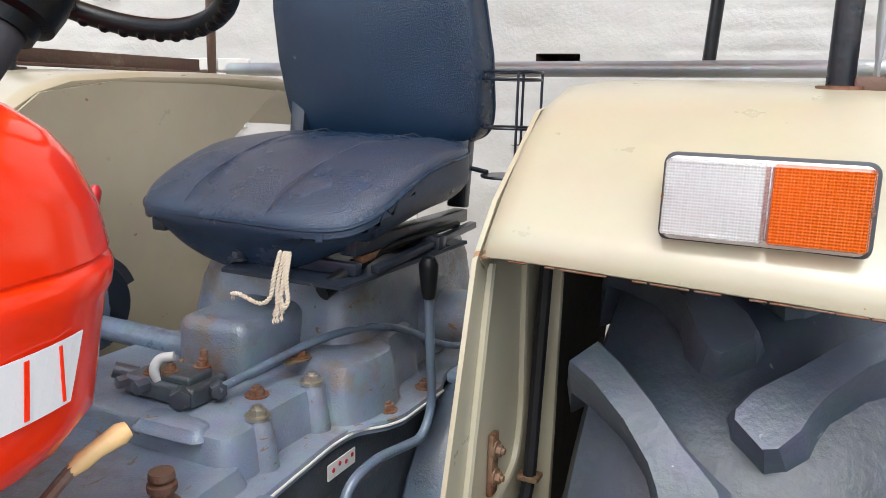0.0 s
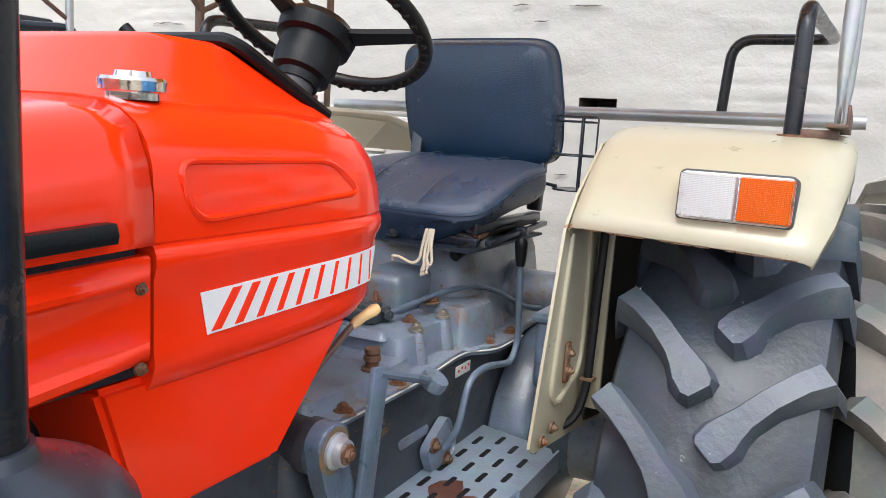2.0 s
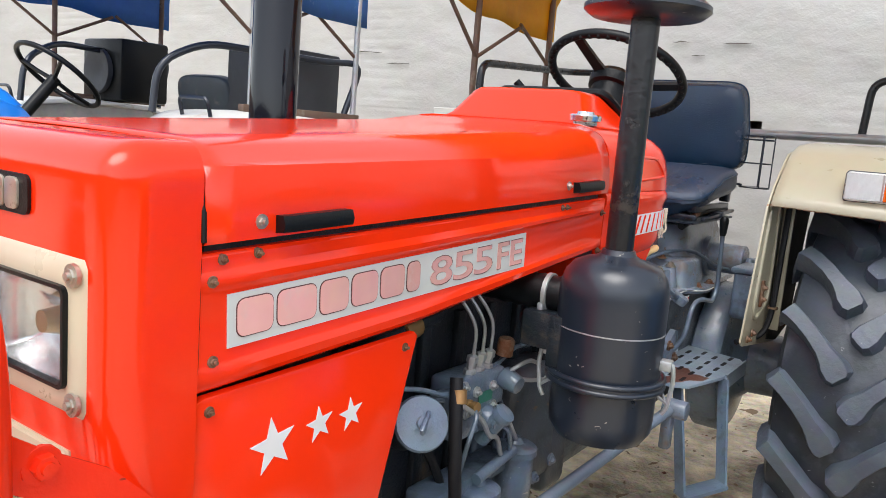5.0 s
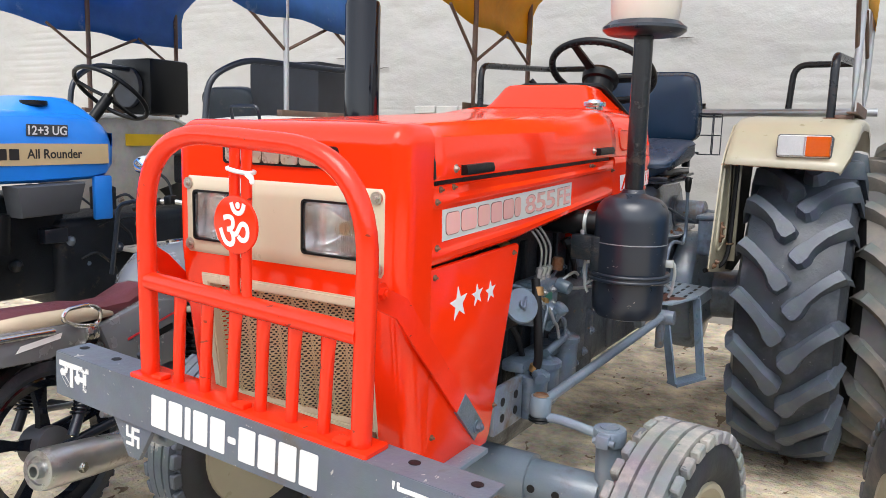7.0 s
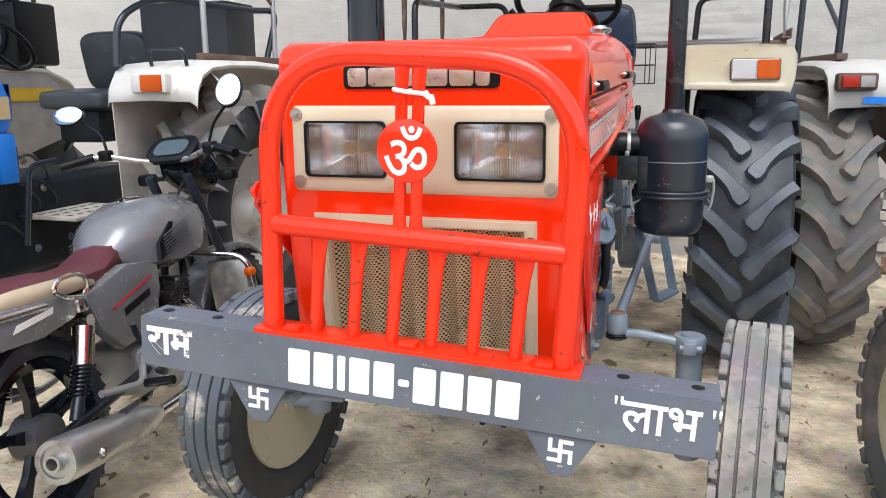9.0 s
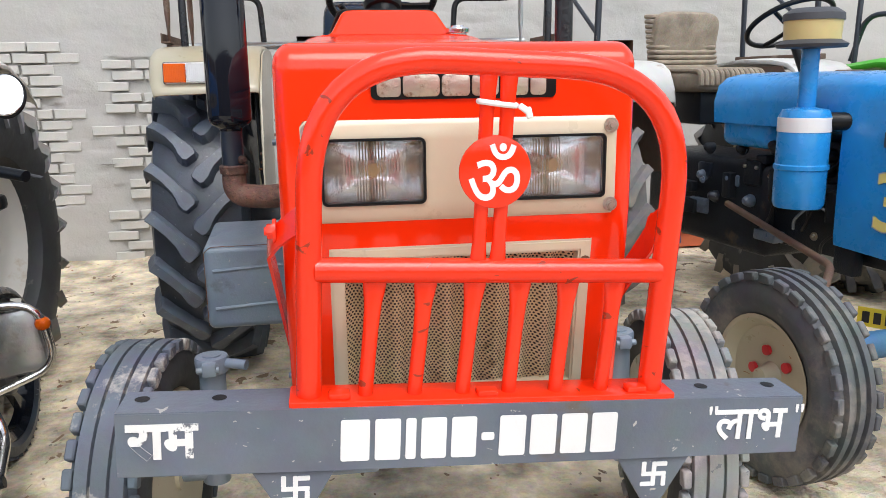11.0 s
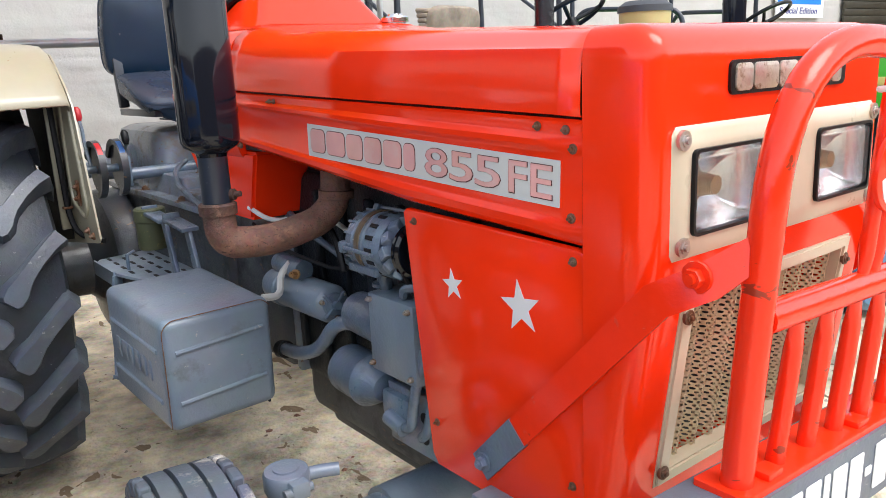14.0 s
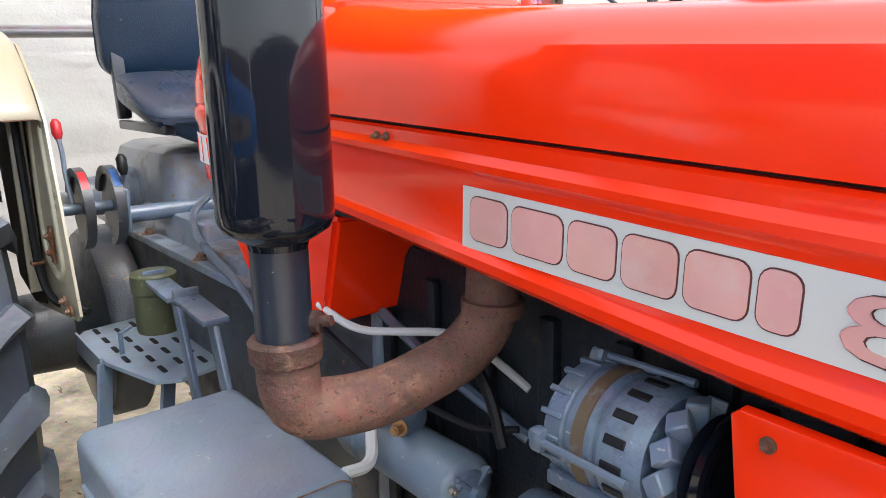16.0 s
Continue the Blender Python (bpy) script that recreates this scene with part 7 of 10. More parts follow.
    part("flywheel_side_casting", bm, GRIMY_SHADED, tractor)
    for y, z in ((1.02, 0.63), (1.10, 0.62), (1.18, 0.64), (1.24, 0.70), (1.25, 0.78)):
        part("casing_bolt", hexbolt(B(), (0.262, y, z), (1, 0, 0), 0.01, 0.009), CAST, tractor)
    bm = B()
    for k in range(5):
        box(bm, (0.19, 0.45 + 0.05 * k, 0.98 - 0.03 * (k % 2)), (0.03, 0.03, 0.05), 0.006)
    cyl(bm, (0.2, 0.50, 1.02), (0.2, 0.74, 1.05), 0.016, seg=10)
    part("water_pipe", bm, DARK_CAST, tractor)
    bm = B()
    lathe(bm, [(0.017, 0), (0.022, 0.001), (0.022, 0.045), (0.017, 0.046)], (0.2, 0.63, 1.035), (0, 1, 0.12), 12)
    part("pipe_coupling", bm, BRASS, tractor)


left_ancillaries()

# ---- gearbox, lift housing and rear axle ----
RUST_STAIN = material("rust_bloom_on_paint", (0.17, 0.115, 0.065), 0.6, grain=0.3, scale=60, bump=0.3, dirt=(0.15, 0.17, 0.2), dirt_amount=0.45, dirt_scale=40, dirt_sharp=0.3)
# gearbox body is darker than its cover: shade is mixed into the grime
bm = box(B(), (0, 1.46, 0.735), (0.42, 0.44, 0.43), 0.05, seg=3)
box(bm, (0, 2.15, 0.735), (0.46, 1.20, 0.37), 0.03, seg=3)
gear = part("gearbox", bm, GRIMY_SHADED, tractor, "blue-grey cast gearbox with rust-stained bolts")


def rounded_outline(pts, bend=0.02):
    return [(p.x, p.y) for p in rounded([(y, z, 0) for y, z in pts], bend, 4, closed=True)]


def tier(bm, outline, z0, z1, draft=0.012, bev=0.010, bend=0.02):
    """A cast step: a rounded outline raised from z0 to z1, drawn in towards the top, with a soft upper edge."""
    pts = rounded([(x, y, 0) for x, y in outline], bend, 4, closed=True)
    n = len(pts)
    out = []
    for k in range(n):
        t = (pts[(k + 1) % n] - pts[k - 1]).normalized()
        out.append(Vector((t.y, -t.x, 0)))
    loops = []
    for z, d in ((z0, draft), (z0 + 0.006, draft * 0.55), (z1 - bev, 0.0), (z1 - bev * 0.3, -bev * 0.3), (z1, -bev)):
        loops.append([p + o * d + Vector((0, 0, z)) for p, o in zip(pts, out)])
    return rings(bm, loops)


flange = [(-0.25, 1.60), (0.245, 1.60), (0.246, 1.93), (0.228, 2.13), (0.232, 2.19), (0.262, 2.225), (0.276, 2.26), (0.276, 2.40), (0.25, 2.46), (0.24, 2.76), (-0.24, 2.76), (-0.25, 2.45)]
part("cover_flange", tier(B(), flange, 0.916, 0.934, 0.0, 0.003, 0.02), CAST, gear)
joint = B()
tube(joint, [(0.2475, 1.62, 0.926), (0.2485, 1.93, 0.926), (0.2305, 2.13, 0.926), (0.2345, 2.188, 0.926), (0.264, 2.222, 0.926), (0.278, 2.256, 0.926), (0.2785, 2.40, 0.926)], 0.0022, 6, 0.02)
part("cover_joint", joint, DECAL, gear, "pale gasket line along the cover")
bm = B()
tier(bm, [(-0.215, 1.62), (0.205, 1.62), (0.214, 1.80), (0.205, 1.97), (-0.215, 1.97)], 0.93, 0.962)
tier(bm, [(-0.2, 1.945), (0.19, 1.945), (0.198, 1.99), (0.180, 2.05), (0.180, 2.12), (0.19, 2.17), (0.17, 2.42), (-0.2, 2.42)], 0.93, 1.0, 0.016, 0.010)
tier(bm, [(0.085, 2.19), (0.215, 2.175), (0.232, 2.215), (0.238, 2.30), (0.20, 2.345), (0.20, 2.45), (0.085, 2.45)], 0.93, 1.028, 0.022, 0.016, 0.03)
tier(bm, [(0.045, 1.935), (0.155, 1.94), (0.150, 1.975), (0.045, 1.98)], 0.99, 1.006, 0.008, 0.006)
part("top_cover", bm, CAST, gear)
bm = B()
loops = []
for z, x, a, b, r in ((0.92, 0.19, 2.22, 2.80, 0.06), (1.0, 0.182, 2.24, 2.79, 0.07), (1.10, 0.172, 2.26, 2.78, 0.075), (1.135, 0.16, 2.275, 2.77, 0.07), (1.15, 0.13, 2.31, 2.74, 0.06)):
    loops.append([(p, (a + b) / 2 + q, z) for p, q in round_rect(2 * x, b - a, r, 6)])
rings(bm, loops)
box(bm, (0.020, 2.215, 1.04), (0.135, 0.22, 0.10), 0.024, seg=4)
part("lift_housing", bm, CAST, gear)
for x, y, top in ((0.186, 2.018, 1.004), (0.178, 2.152, 1.006), (-0.18, 2.0, 1.0)):
    bm = B()
    cyl(bm, (x + 0.010, y, 0.925), (x, y, top), 0.022, 0.016, 18, 0.003)
    part("boss", bm, CAST, gear)
for x, y, z, mat in ((0.129, 2.278, 1.028, STEEL), (0.245, 2.262, 0.934, RUSTY), (0.186, 2.018, 1.005, STEEL), (0.178, 2.152, 1.007, STEEL), (0.13, 2.186, 1.027, RUSTY), (0.051, 2.275, 1.0, RUSTY), (0.053, 2.186, 1.0, RUSTY), (0.132, 2.082, 1.0, RUSTY), (-0.1, 2.05, 1.0, RUSTY), (0.252, 2.38, 0.934, RUSTY), (0.228, 1.88, 0.934, RUSTY), (0.228, 1.70, 0.934, RUSTY), (-0.227, 2.28, 0.934, RUSTY), (-0.23, 1.9, 0.934, RUSTY)):
    part("cover_bolt", hexbolt(B(), (x, y, z), (0, 0, 1), 0.0115, 0.011), mat, gear)
    if mat is RUSTY:
        pts = []
        for k in range(14):
            a = 2 * math.pi * k / 14
            rr = 0.024 + 0.007 * math.sin(3 * a + 40 * x) + 0.005 * math.sin(5 * a + 30 * y)
            pts.append((rr * math.cos(a), rr * 1.3 * math.sin(a)))
        part("rust_stain", slab(B(), pts, Matrix.Translation((x, y, z - 0.0015)), 0.0012), RUST_STAIN, gear)
bm = B()
lathe(bm, [(0.0, 0), (0.021, 0), (0.021, 0.006), (0.013, 0.008), (0.013, 0.02), (0.017, 0.022), (0.017, 0.03), (0.012, 0.032), (0.0155, 0.037), (0.0145, 0.045), (0.0, 0.048)], (0.19, 1.845, 0.960), (0, 0, 1), 16)
part("breather", bm, RUSTY, gear, "rusty threaded breather plug")
# control valve with unions, and its pipe
bm = box(B(), (0.03, 2.03, 1.016), (0.13, 0.075, 0.030), 0.007, seg=3)
box(bm, (0.045, 2.025, 1.034), (0.075, 0.05, 0.018), 0.006, seg=3)
cyl(bm, (-0.035, 2.02, 1.02), (-0.06, 2.0, 1.03), 0.012, seg=14)
valve = part("control_valve", bm, GRIMY_SHADED, gear, "small greasy hydraulic control valve")
for a, b, r in (((0.072, 2.0, 1.018), (0.084, 1.982, 1.017), 0.0165), ((0.094, 2.04, 1.020), (0.112, 2.028, 1.020), 0.0135), ((0.01, 1.995, 1.022), (0.008, 1.975, 1.022), 0.011), ((-0.03, 2.0, 1.02), (-0.035, 1.982, 1.02), 0.010)):
    part("union_nut", cyl(B(), a, b, r, r * 0.94, 6, 0.002), GRIMY_SHADED, valve)
for x, y, z in ((0.02, 2.05, 1.031), (0.065, 2.045, 1.043), (0.0, 2.015, 1.031), (0.04, 2.01, 1.043)):
    part("valve_bolt", hexbolt(B(), (x, y, z), (0, 0, 1), 0.008, 0.009), RUSTY, valve)
part("banjo_pipe", tube(B(), [(0.028, 2.005, 1.02), (0.022, 1.995, 1.045), (0.026, 2.004, 1.062), (0.044, 2.014, 1.064)], 0.007, 10, 0.012), CABLE_WHITE, valve)
part("stud", lathe(B(), [(0.0, 0.0), (0.010, 0.0), (0.010, 0.010), (0.0055, 0.012), (0.0062, 0.016), (0.0055, 0.020), (0.0062, 0.024), (0.0055, 0.028), (0.005, 0.034), (0.0, 0.034)], (0.055, 2.06, 1.028), (0, 0, 1), 12), RUSTY, valve)
bm = B()
tube(bm, [(0.108, 2.03, 1.022), (0.122, 2.12, 1.034), (0.145, 2.24, 1.050), (0.19, 2.36, 1.046), (0.25, 2.46, 0.985), (0.28, 2.52, 0.975)], 0.0065, 10, 0.06)
part("oil_pipe", bm, GREY, gear, "bent blue-grey steel pipe")
# gear lever
bm = B()
tube(bm, [(0.262, 2.03, 0.755), (0.288, 2.04, 0.80), (0.293, 2.07, 0.905), (0.296, 2.14, 0.915), (0.297, 2.285, 0.888), (0.299, 2.315, 0.93), (0.299, 2.293, 1.128)], 0.0078, 10, 0.05)
lever = part("gear_lever", bm, GREY, tractor, "cranked steel gear lever")
bm = B()
lathe(bm, [(0.0, 0), (0.010, 0), (0.012, 0.01), (0.0155, 0.045), (0.0155, 0.056), (0.010, 0.066), (0.0, 0.068)], (0.299, 2.294, 1.120), (0, -0.05, 1), 16)
part("knob", bm, PLASTIC, lever)
bm = box(B(), (0.245, 2.04, 0.75), (0.02, 0.11, 0.10), 0.02, rot(30), 3)
part("lever_housing", bm, CAST, gear)
for y, z in ((2.0, 0.77), (2.06, 0.72)):
    part("cover_bolt", hexbolt(B(), (0.256, y, z), (1, 0, 0), 0.011, 0.01), RUSTY, gear)
bm = slab(B(), round_rect(0.07, 0.024, 0.001), basis((0.2515, 2.12, 0.906), (0, 1, 0), (1, 0, 0)), 0.0015)
plate = part("shift_plate", bm, DECAL, gear, "small white plate with red dots")
for k in range(4):
    bm = B()
    cyl(bm, (0.253, 2.098 + 0.016 * k, 0.906 + (0.004 if k % 2 else 0)), (0.2538, 2.098 + 0.016 * k, 0.906 + (0.004 if k % 2 else 0)), 0.0035, seg=10)
    part("red_dot", bm, RED_PLASTIC, plate)
bm = slab(B(), round_rect(0.12, 0.022, 0.01), basis((0.2305, 1.95, 0.80), (0, 1, 0.0), (1, 0, 0)), 0.004, 0.002)
part("cast_mark", bm, CAST, gear)
# lift shaft and arms
for s in (1, -1):
    bm = B()
    lathe(bm, [(0.0, 0.0), (0.075, 0.0), (0.075, 0.025), (0.056, 0.03), (0.056, 0.15), (0.05, 0.155), (0.0, 0.155)], (s * 0.17, 2.56, 1.01), (s, 0, 0), 24)
    sh = part("lift_shaft", bm, CAST, tractor)
    bm = box(B(), (s * 0.345, 2.68, 0.985), (0.03, 0.32, 0.06), 0.015, rot(-6), 3)
    part("lift_arm", bm, CAST, sh)
    bm = B()
    lathe(bm, [(0.0, 0.0), (0.27, 0.0), (0.285, 0.012), (0.285, 0.09), (0.27, 0.11), (0.16, 0.13), (0.12, 0.17), (0.11, 0.36), (0.0, 0.36)], (s * 0.225, BACK_AXLE[0], BACK_AXLE[1]), (s, 0, 0), 36)
    # the far housing gets the darker copy, in place of shade on that side
    part("axle_housing", bm, GREY if s > 0 else GRIMY_SHADED, tractor, "rounded brake and axle housing")
bm = box(B(), (0.415, 2.34, 0.93), (0.11, 0.17, 0.17), 0.02, seg=3)
box(bm, (0.415, 2.34, 1.015), (0.125, 0.185, 0.02), 0.008)
part("tool_box", bm, GREY, tractor, "small blue-grey box with a lid")


# ---- footplates, steps and pedals ----
def footplate(s):
    bm = B()
    out = [(0.225, 1.82), (0.335, 1.79), (0.385, 1.815), (0.435, 2.00), (0.438, 2.24), (0.42, 2.27), (0.225, 2.31)]
    m = Matrix.Translation((0, 0, 0.70))
    slab(bm, [(x, y) for x, y in out], m, 0.010, 0.003)
    slab(bm, [(0.435, 2.03), (0.441, 2.03), (0.441, 2.27), (0.435, 2.27)], Matrix.Translation((0, 0, 0.66)), 0.05)
    if s < 0:
        mirrored(bm)
    ob = part("footplate", bm, FOOT_GREY, tractor, "blue-grey footplate, paint worn to rust, with slots")
    for r_ in range(4):
        for q in range(5):
            x, y = 0.26 + 0.045 * r_, 1.87 + 0.085 * q + 0.03 * (r_ % 2)
            if x > 0.335 + (y - 1.79) * 0.5:
                continue
            bm = slab(B(), round_rect(0.012, 0.05, 0.006), Matrix.Translation((x, y, 0.7102)), 0.0006)
            if s < 0:
                mirrored(bm)
            part("slot", bm, WIRE, ob)
    if s > 0:
        bm = B()
        pts = []
        for k in range(18):
            a = 2 * math.pi * k / 18
            rr = 0.055 + 0.022 * math.sin(3 * a + 1) + 0.012 * math.sin(5 * a)
            pts.append((0.335 + rr * math.cos(a) * 0.9, 1.90 + rr * math.sin(a) * 1.7))
        slab(bm, pts, Matrix.Translation((0, 0, 0.7101)), 0.0005)
        part("worn_patch", bm, material("polished_rust_patch", (0.13, 0.055, 0.04), 0.4, grain=0.3, bump=0.2), ob)
    bm = B()
    # two flat bars, as wide as the tread is deep
    across, through_ = Vector((0.82, -0.57, 0)) * 0.021, Vector((0.57, 0.82, 0)) * 0.004
    for top, foot in (((0.34, 1.86, 0.70), (0.430, 1.722, 0.412)), ((0.43, 2.03, 0.70), (0.500, 1.888, 0.412))):
        rings(bm, [[Vector(p) + across - through_, Vector(p) + across + through_, Vector(p) - across + through_, Vector(p) - across - through_] for p in (top, foot)])
    if s < 0:
        mirrored(bm)
    part("step_bracket", bm, GREY, ob)
    bm = slab(B(), [(0.405, 1.735), (0.455, 1.70), (0.525, 1.875), (0.475, 1.905)], Matrix.Translation((0, 0, 0.408)), 0.012, 0.003)
    if s < 0:
        mirrored(bm)
    part("step", bm, GREY, ob)


for s in (1, -1):
    footplate(s)
bm = B()
box(bm, (0.30, 1.675, 0.86), (0.012, 0.045, 0.34), 0.003, rot(-8))
pedal = part("clutch_pedal", bm, GREY, tractor, "flat grey pedal arm with a round pad")
bm = B()
tube(bm, [(0.30, 1.695, 1.018), (0.30, 1.88, 0.955)], 0.0085, 8)
lathe(bm, [(0.0, -0.012), (0.026, -0.012), (0.028, 0.0), (0.026, 0.012), (0.0, 0.012)], (0.30, 1.893, 0.95), (0.5, 0.1, 0.8), 16)
part("pad", bm, GREY, pedal)
bm = B()
lathe(bm, [(0.0, 0.0), (0.046, 0.0), (0.046, 0.03), (0.041, 0.034), (0.041, 0.075), (0.046, 0.079), (0.046, 0.098), (0.0, 0.1)], (0.16, 1.595, 0.912), (1, 0, 0), 28)
shaft = part("clutch_shaft", bm, GRIMY_SHADED, tractor, "grimy clutch shaft with a worn grey arm")
bm = slab(B(), rounded_outline([(1.552, 0.935), (1.575, 0.958), (1.615, 0.958), (1.638, 0.93), (1.632, 0.885), (1.668, 0.80), (1.782, 0.675), (1.80, 0.60), (1.752, 0.60), (1.735, 0.655), (1.605, 0.79), (1.570, 0.86)]), Matrix(((0, 0, 1, 0.258), (1, 0, 0, 0), (0, 1, 0, 0), (0, 0, 0, 1))), 0.030, 0.005)
part("clutch_arm", bm, GREY, shaft)
part("end_cap", lathe(B(), [(0.0, 0.0), (0.030, 0.0), (0.030, 0.006), (0.024, 0.010), (0.022, 0.022), (0.0, 0.024)], (0.288, 1.595, 0.914), (1, 0, 0), 22), GALVANISED, shaft, "bright worn end cap")
part("arm_bolt", hexbolt(B(), (0.312, 1.595, 0.914), (1, 0, 0), 0.011, 0.008), RUSTY, shaft)
part("worn_patch", lathe(B(), [(0.031, 0.0), (0.040, 0.0), (0.038, 0.0012), (0.032, 0.0012)], (0.2875, 1.595, 0.914), (1, 0, 0), 22), RUST_STAIN, shaft)
bm = B()
tube(bm, [(0.20, 1.50, 0.93), (0.247, 1.69, 1.093)], 0.006, 8)
dip = part("hand_lever", bm, BROWN_STEEL, tractor)
bm = B()
tube(bm, [(0.246, 1.687, 1.090), (0.249, 1.697, 1.096), (0.254, 1.712, 1.104), (0.262, 1.731, 1.113), (0.265, 1.738, 1.116)], 0.010, 14, radii=[0.006, 0.009, 0.0085, 0.011, 0.008])
part("grip", bm, IVORY, dip, "worn ivory plastic grip")
for s_, y0 in ((1, 1.62), (1, 1.43)):
    bm = B()
    box(bm, (-0.355, y0 + 0.050, 0.79), (0.012, 0.035, 0.27), 0.003, rot(-20))
    p = part("brake_pedal", bm, GREY, tractor, "grey flat-topped brake pedal")
    bm = box(B(), (-0.355, y0 + 0.145, 0.918), (0.05, 0.15, 0.012), 0.003, rot(4))
    box(bm, (-0.355, y0 + 0.22, 0.928), (0.05, 0.012, 0.03), 0.003)
    part("pad", bm, GREY, p)
bm = B()
lathe(bm, [(0.0, 0), (0.043, 0), (0.045, 0.006), (0.045, 0.085), (0.048, 0.088), (0.048, 0.125), (0.042, 0.13), (0.0, 0.13)], (-0.35, 1.86, 0.805), (0, 0, 1), 26)
part("spin_on_filter", bm, material("olive_filter_can", (0.08, 0.09, 0.05), 0.4, dirt=(0.3, 0.28, 0.08), dirt_amount=0.3, dirt_scale=40), tractor, "olive and grey spin-on filter")
bm = B()
tube(bm, [(-0.39, 2.03, 0.71), (-0.39, 2.03, 0.76), (-0.36, 2.05, 0.765)], 0.006, 8)
part("lock_lever", bm, GREY, tractor)


def quadrants():
    for k, x in enumerate((-0.405, -0.335)):
        bm = B()
        pts = [Vector((x, 2.19 + 0.098 * math.cos(a), 1.035 + 0.098 * math.sin(a))) for a in [radians(20 + 250 * q / 24) for q in range(25)]]
        loops = []
        for p in pts:
            d = (p - Vector((x, 2.19, 1.035))).normalized()
            loops.append([p - d * 0.02 + Vector((-0.008, 0, 0)), p + Vector((-0.011, 0, 0)), p + Vector((0.011, 0, 0)), p - d * 0.02 + Vector((0.008, 0, 0))])
        q = part("quadrant", rings(bm, loops), GRIMY_SHADED, tractor, "grey lift-control quadrant")
        bm = B()
        loops = []
        for a in [radians(112 + 34 * w / 10) for w in range(11)]:
            p = Vector((x, 2.19 + 0.0985 * math.cos(a), 1.035 + 0.0985 * math.sin(a)))
            loops.append([p + Vector((-0.008, 0, 0)), p + Vector((0.008, 0, 0))])
        rings(bm, loops, around=False, cap=False)
        part("scale_plate", bm, RED_PLASTIC if k == 0 else BLUE_CLOTH, q)
        bm = lathe(B(), [(0.0, -0.006), (0.080, -0.006), (0.084, 0.0), (0.080, 0.006), (0.03, 0.008), (0.026, 0.02), (0.0, 0.02)], (x + 0.006, 2.19, 1.035), (1, 0, 0), 28)
        part("quadrant_web", bm, SATIN_BLACK, q)
        bm = B()
        if k == 0:
            tube(bm, [(x - 0.015, 2.19, 1.035), (x - 0.015, 2.235, 1.12), (x - 0.012, 2.25, 1.17), (x - 0.012, 2.275, 1.20)], 0.006, 8, 0.02)
        else:
            tube(bm, [(x + 0.015, 2.19, 1.035), (x + 0.015, 2.11, 1.12)], 0.006, 8)
        lv = part("control_lever", bm, GREY, q)
        bm = B()
        p = Vector((x - 0.012, 2.272, 1.195)) if k == 0 else Vector((x + 0.015, 2.105, 1.115))
        lathe(bm, [(0.0, 0), (0.007, 0), (0.0125, 0.014), (0.0125, 0.04), (0.006, 0.05), (0.0, 0.05)], p, (0, 0.3, 1), 14)
        part("knob", bm, RED_PLASTIC if k == 0 else PLASTIC, lv)
    bm = B()
    cyl(bm, (-0.46, 2.19, 1.035), (-0.30, 2.19, 1.035), 0.014, seg=12)
    cyl(bm, (-0.30, 2.18, 1.008), (-0.03, 2.17, 1.010), 0.021, seg=18)
    cyl(bm, (-0.075, 2.172, 1.010), (-0.045, 2.171, 1.010), 0.034, seg=20, bev=0.004)
    box(bm, (-0.305, 2.18, 1.02), (0.016, 0.045, 0.11), 0.008)
    part("cross_shaft", bm, GREY, tractor)
    bm = B()
    tube(bm, [(-0.15, 2.04, 1.05), (-0.20, 2.02, 1.02), (-0.22, 1.95, 0.98), (-0.25, 1.75, 0.96), (-0.26, 1.62, 0.94), (-0.25, 1.52, 0.87)], 0.009, 8, 0.05)
    part("oil_pipe", bm, GREY, tractor)


quadrants()


# ---- neighbouring tractors ----
BLUE = material("bright_blue_paint", (0.016, 0.230, 0.810), 0.32, grain=0.08, bump=0.06, coat=0.3, dirt=(0.08, 0.22, 0.5), dirt_amount=0.2, dirt_scale=5)
OLD_BLUE = material("faded_blue_paint", (0.018, 0.260, 0.650), 0.28, grain=0.12, bump=0.1, coat=0.15, dirt=(0.25, 0.15, 0.1), dirt_amount=0.16, dirt_scale=5)
CHIPPED_BLUE = material("chipped_rusty_blue_paint", (0.065, 0.182, 0.338), 0.5, grain=0.2, bump=0.3, dirt=(0.25, 0.13, 0.07), dirt_amount=0.45, dirt_scale=6)
GREEN = material("leaf_green_paint", (0.068, 0.486, 0.027), 0.35, grain=0.08, bump=0.05, coat=0.3)
DULL_WHITE = material("dusty_white_paint", (0.66, 0.65, 0.61), 0.4, grain=0.08, bump=0.1, dirt=(0.48, 0.40, 0.29), dirt_amount=0.32, dirt_scale=5)
SCUFFED_WHITE = material("scuffed_white_paint", (0.527, 0.527, 0.505), 0.45, grain=0.12, bump=0.15, dirt=(0.2, 0.13, 0.08), dirt_amount=0.34, dirt_scale=6)
DUSTY_PANEL = material("dust_caked_panel", (0.462, 0.434, 0.392), 0.85, grain=0.2, bump=0.3, dirt=(0.2, 0.165, 0.125), dirt_amount=0.5, dirt_scale=3.5, dirt_sharp=0.4)
GOLD_PRINT = material("gold_decal", (0.55, 0.42, 0.24), 0.4, grain=0.08)
YELLOW_PAINT = material("pale_yellow_paint", (0.75, 0.66, 0.2), 0.45, grain=0.08, dirt=(0.45, 0.38, 0.2), dirt_amount=0.25, dirt_scale=10)
WOVEN = material("coarse_woven_rope", (0.30, 0.25, 0.19), 0.9, grain=0.25, scale=60, bump=0.8, bump_scale=180)
SILVER_TRIM = material("dull_silver_trim", (0.5, 0.5, 0.5), 0.4, metal=0.4, grain=0.1)


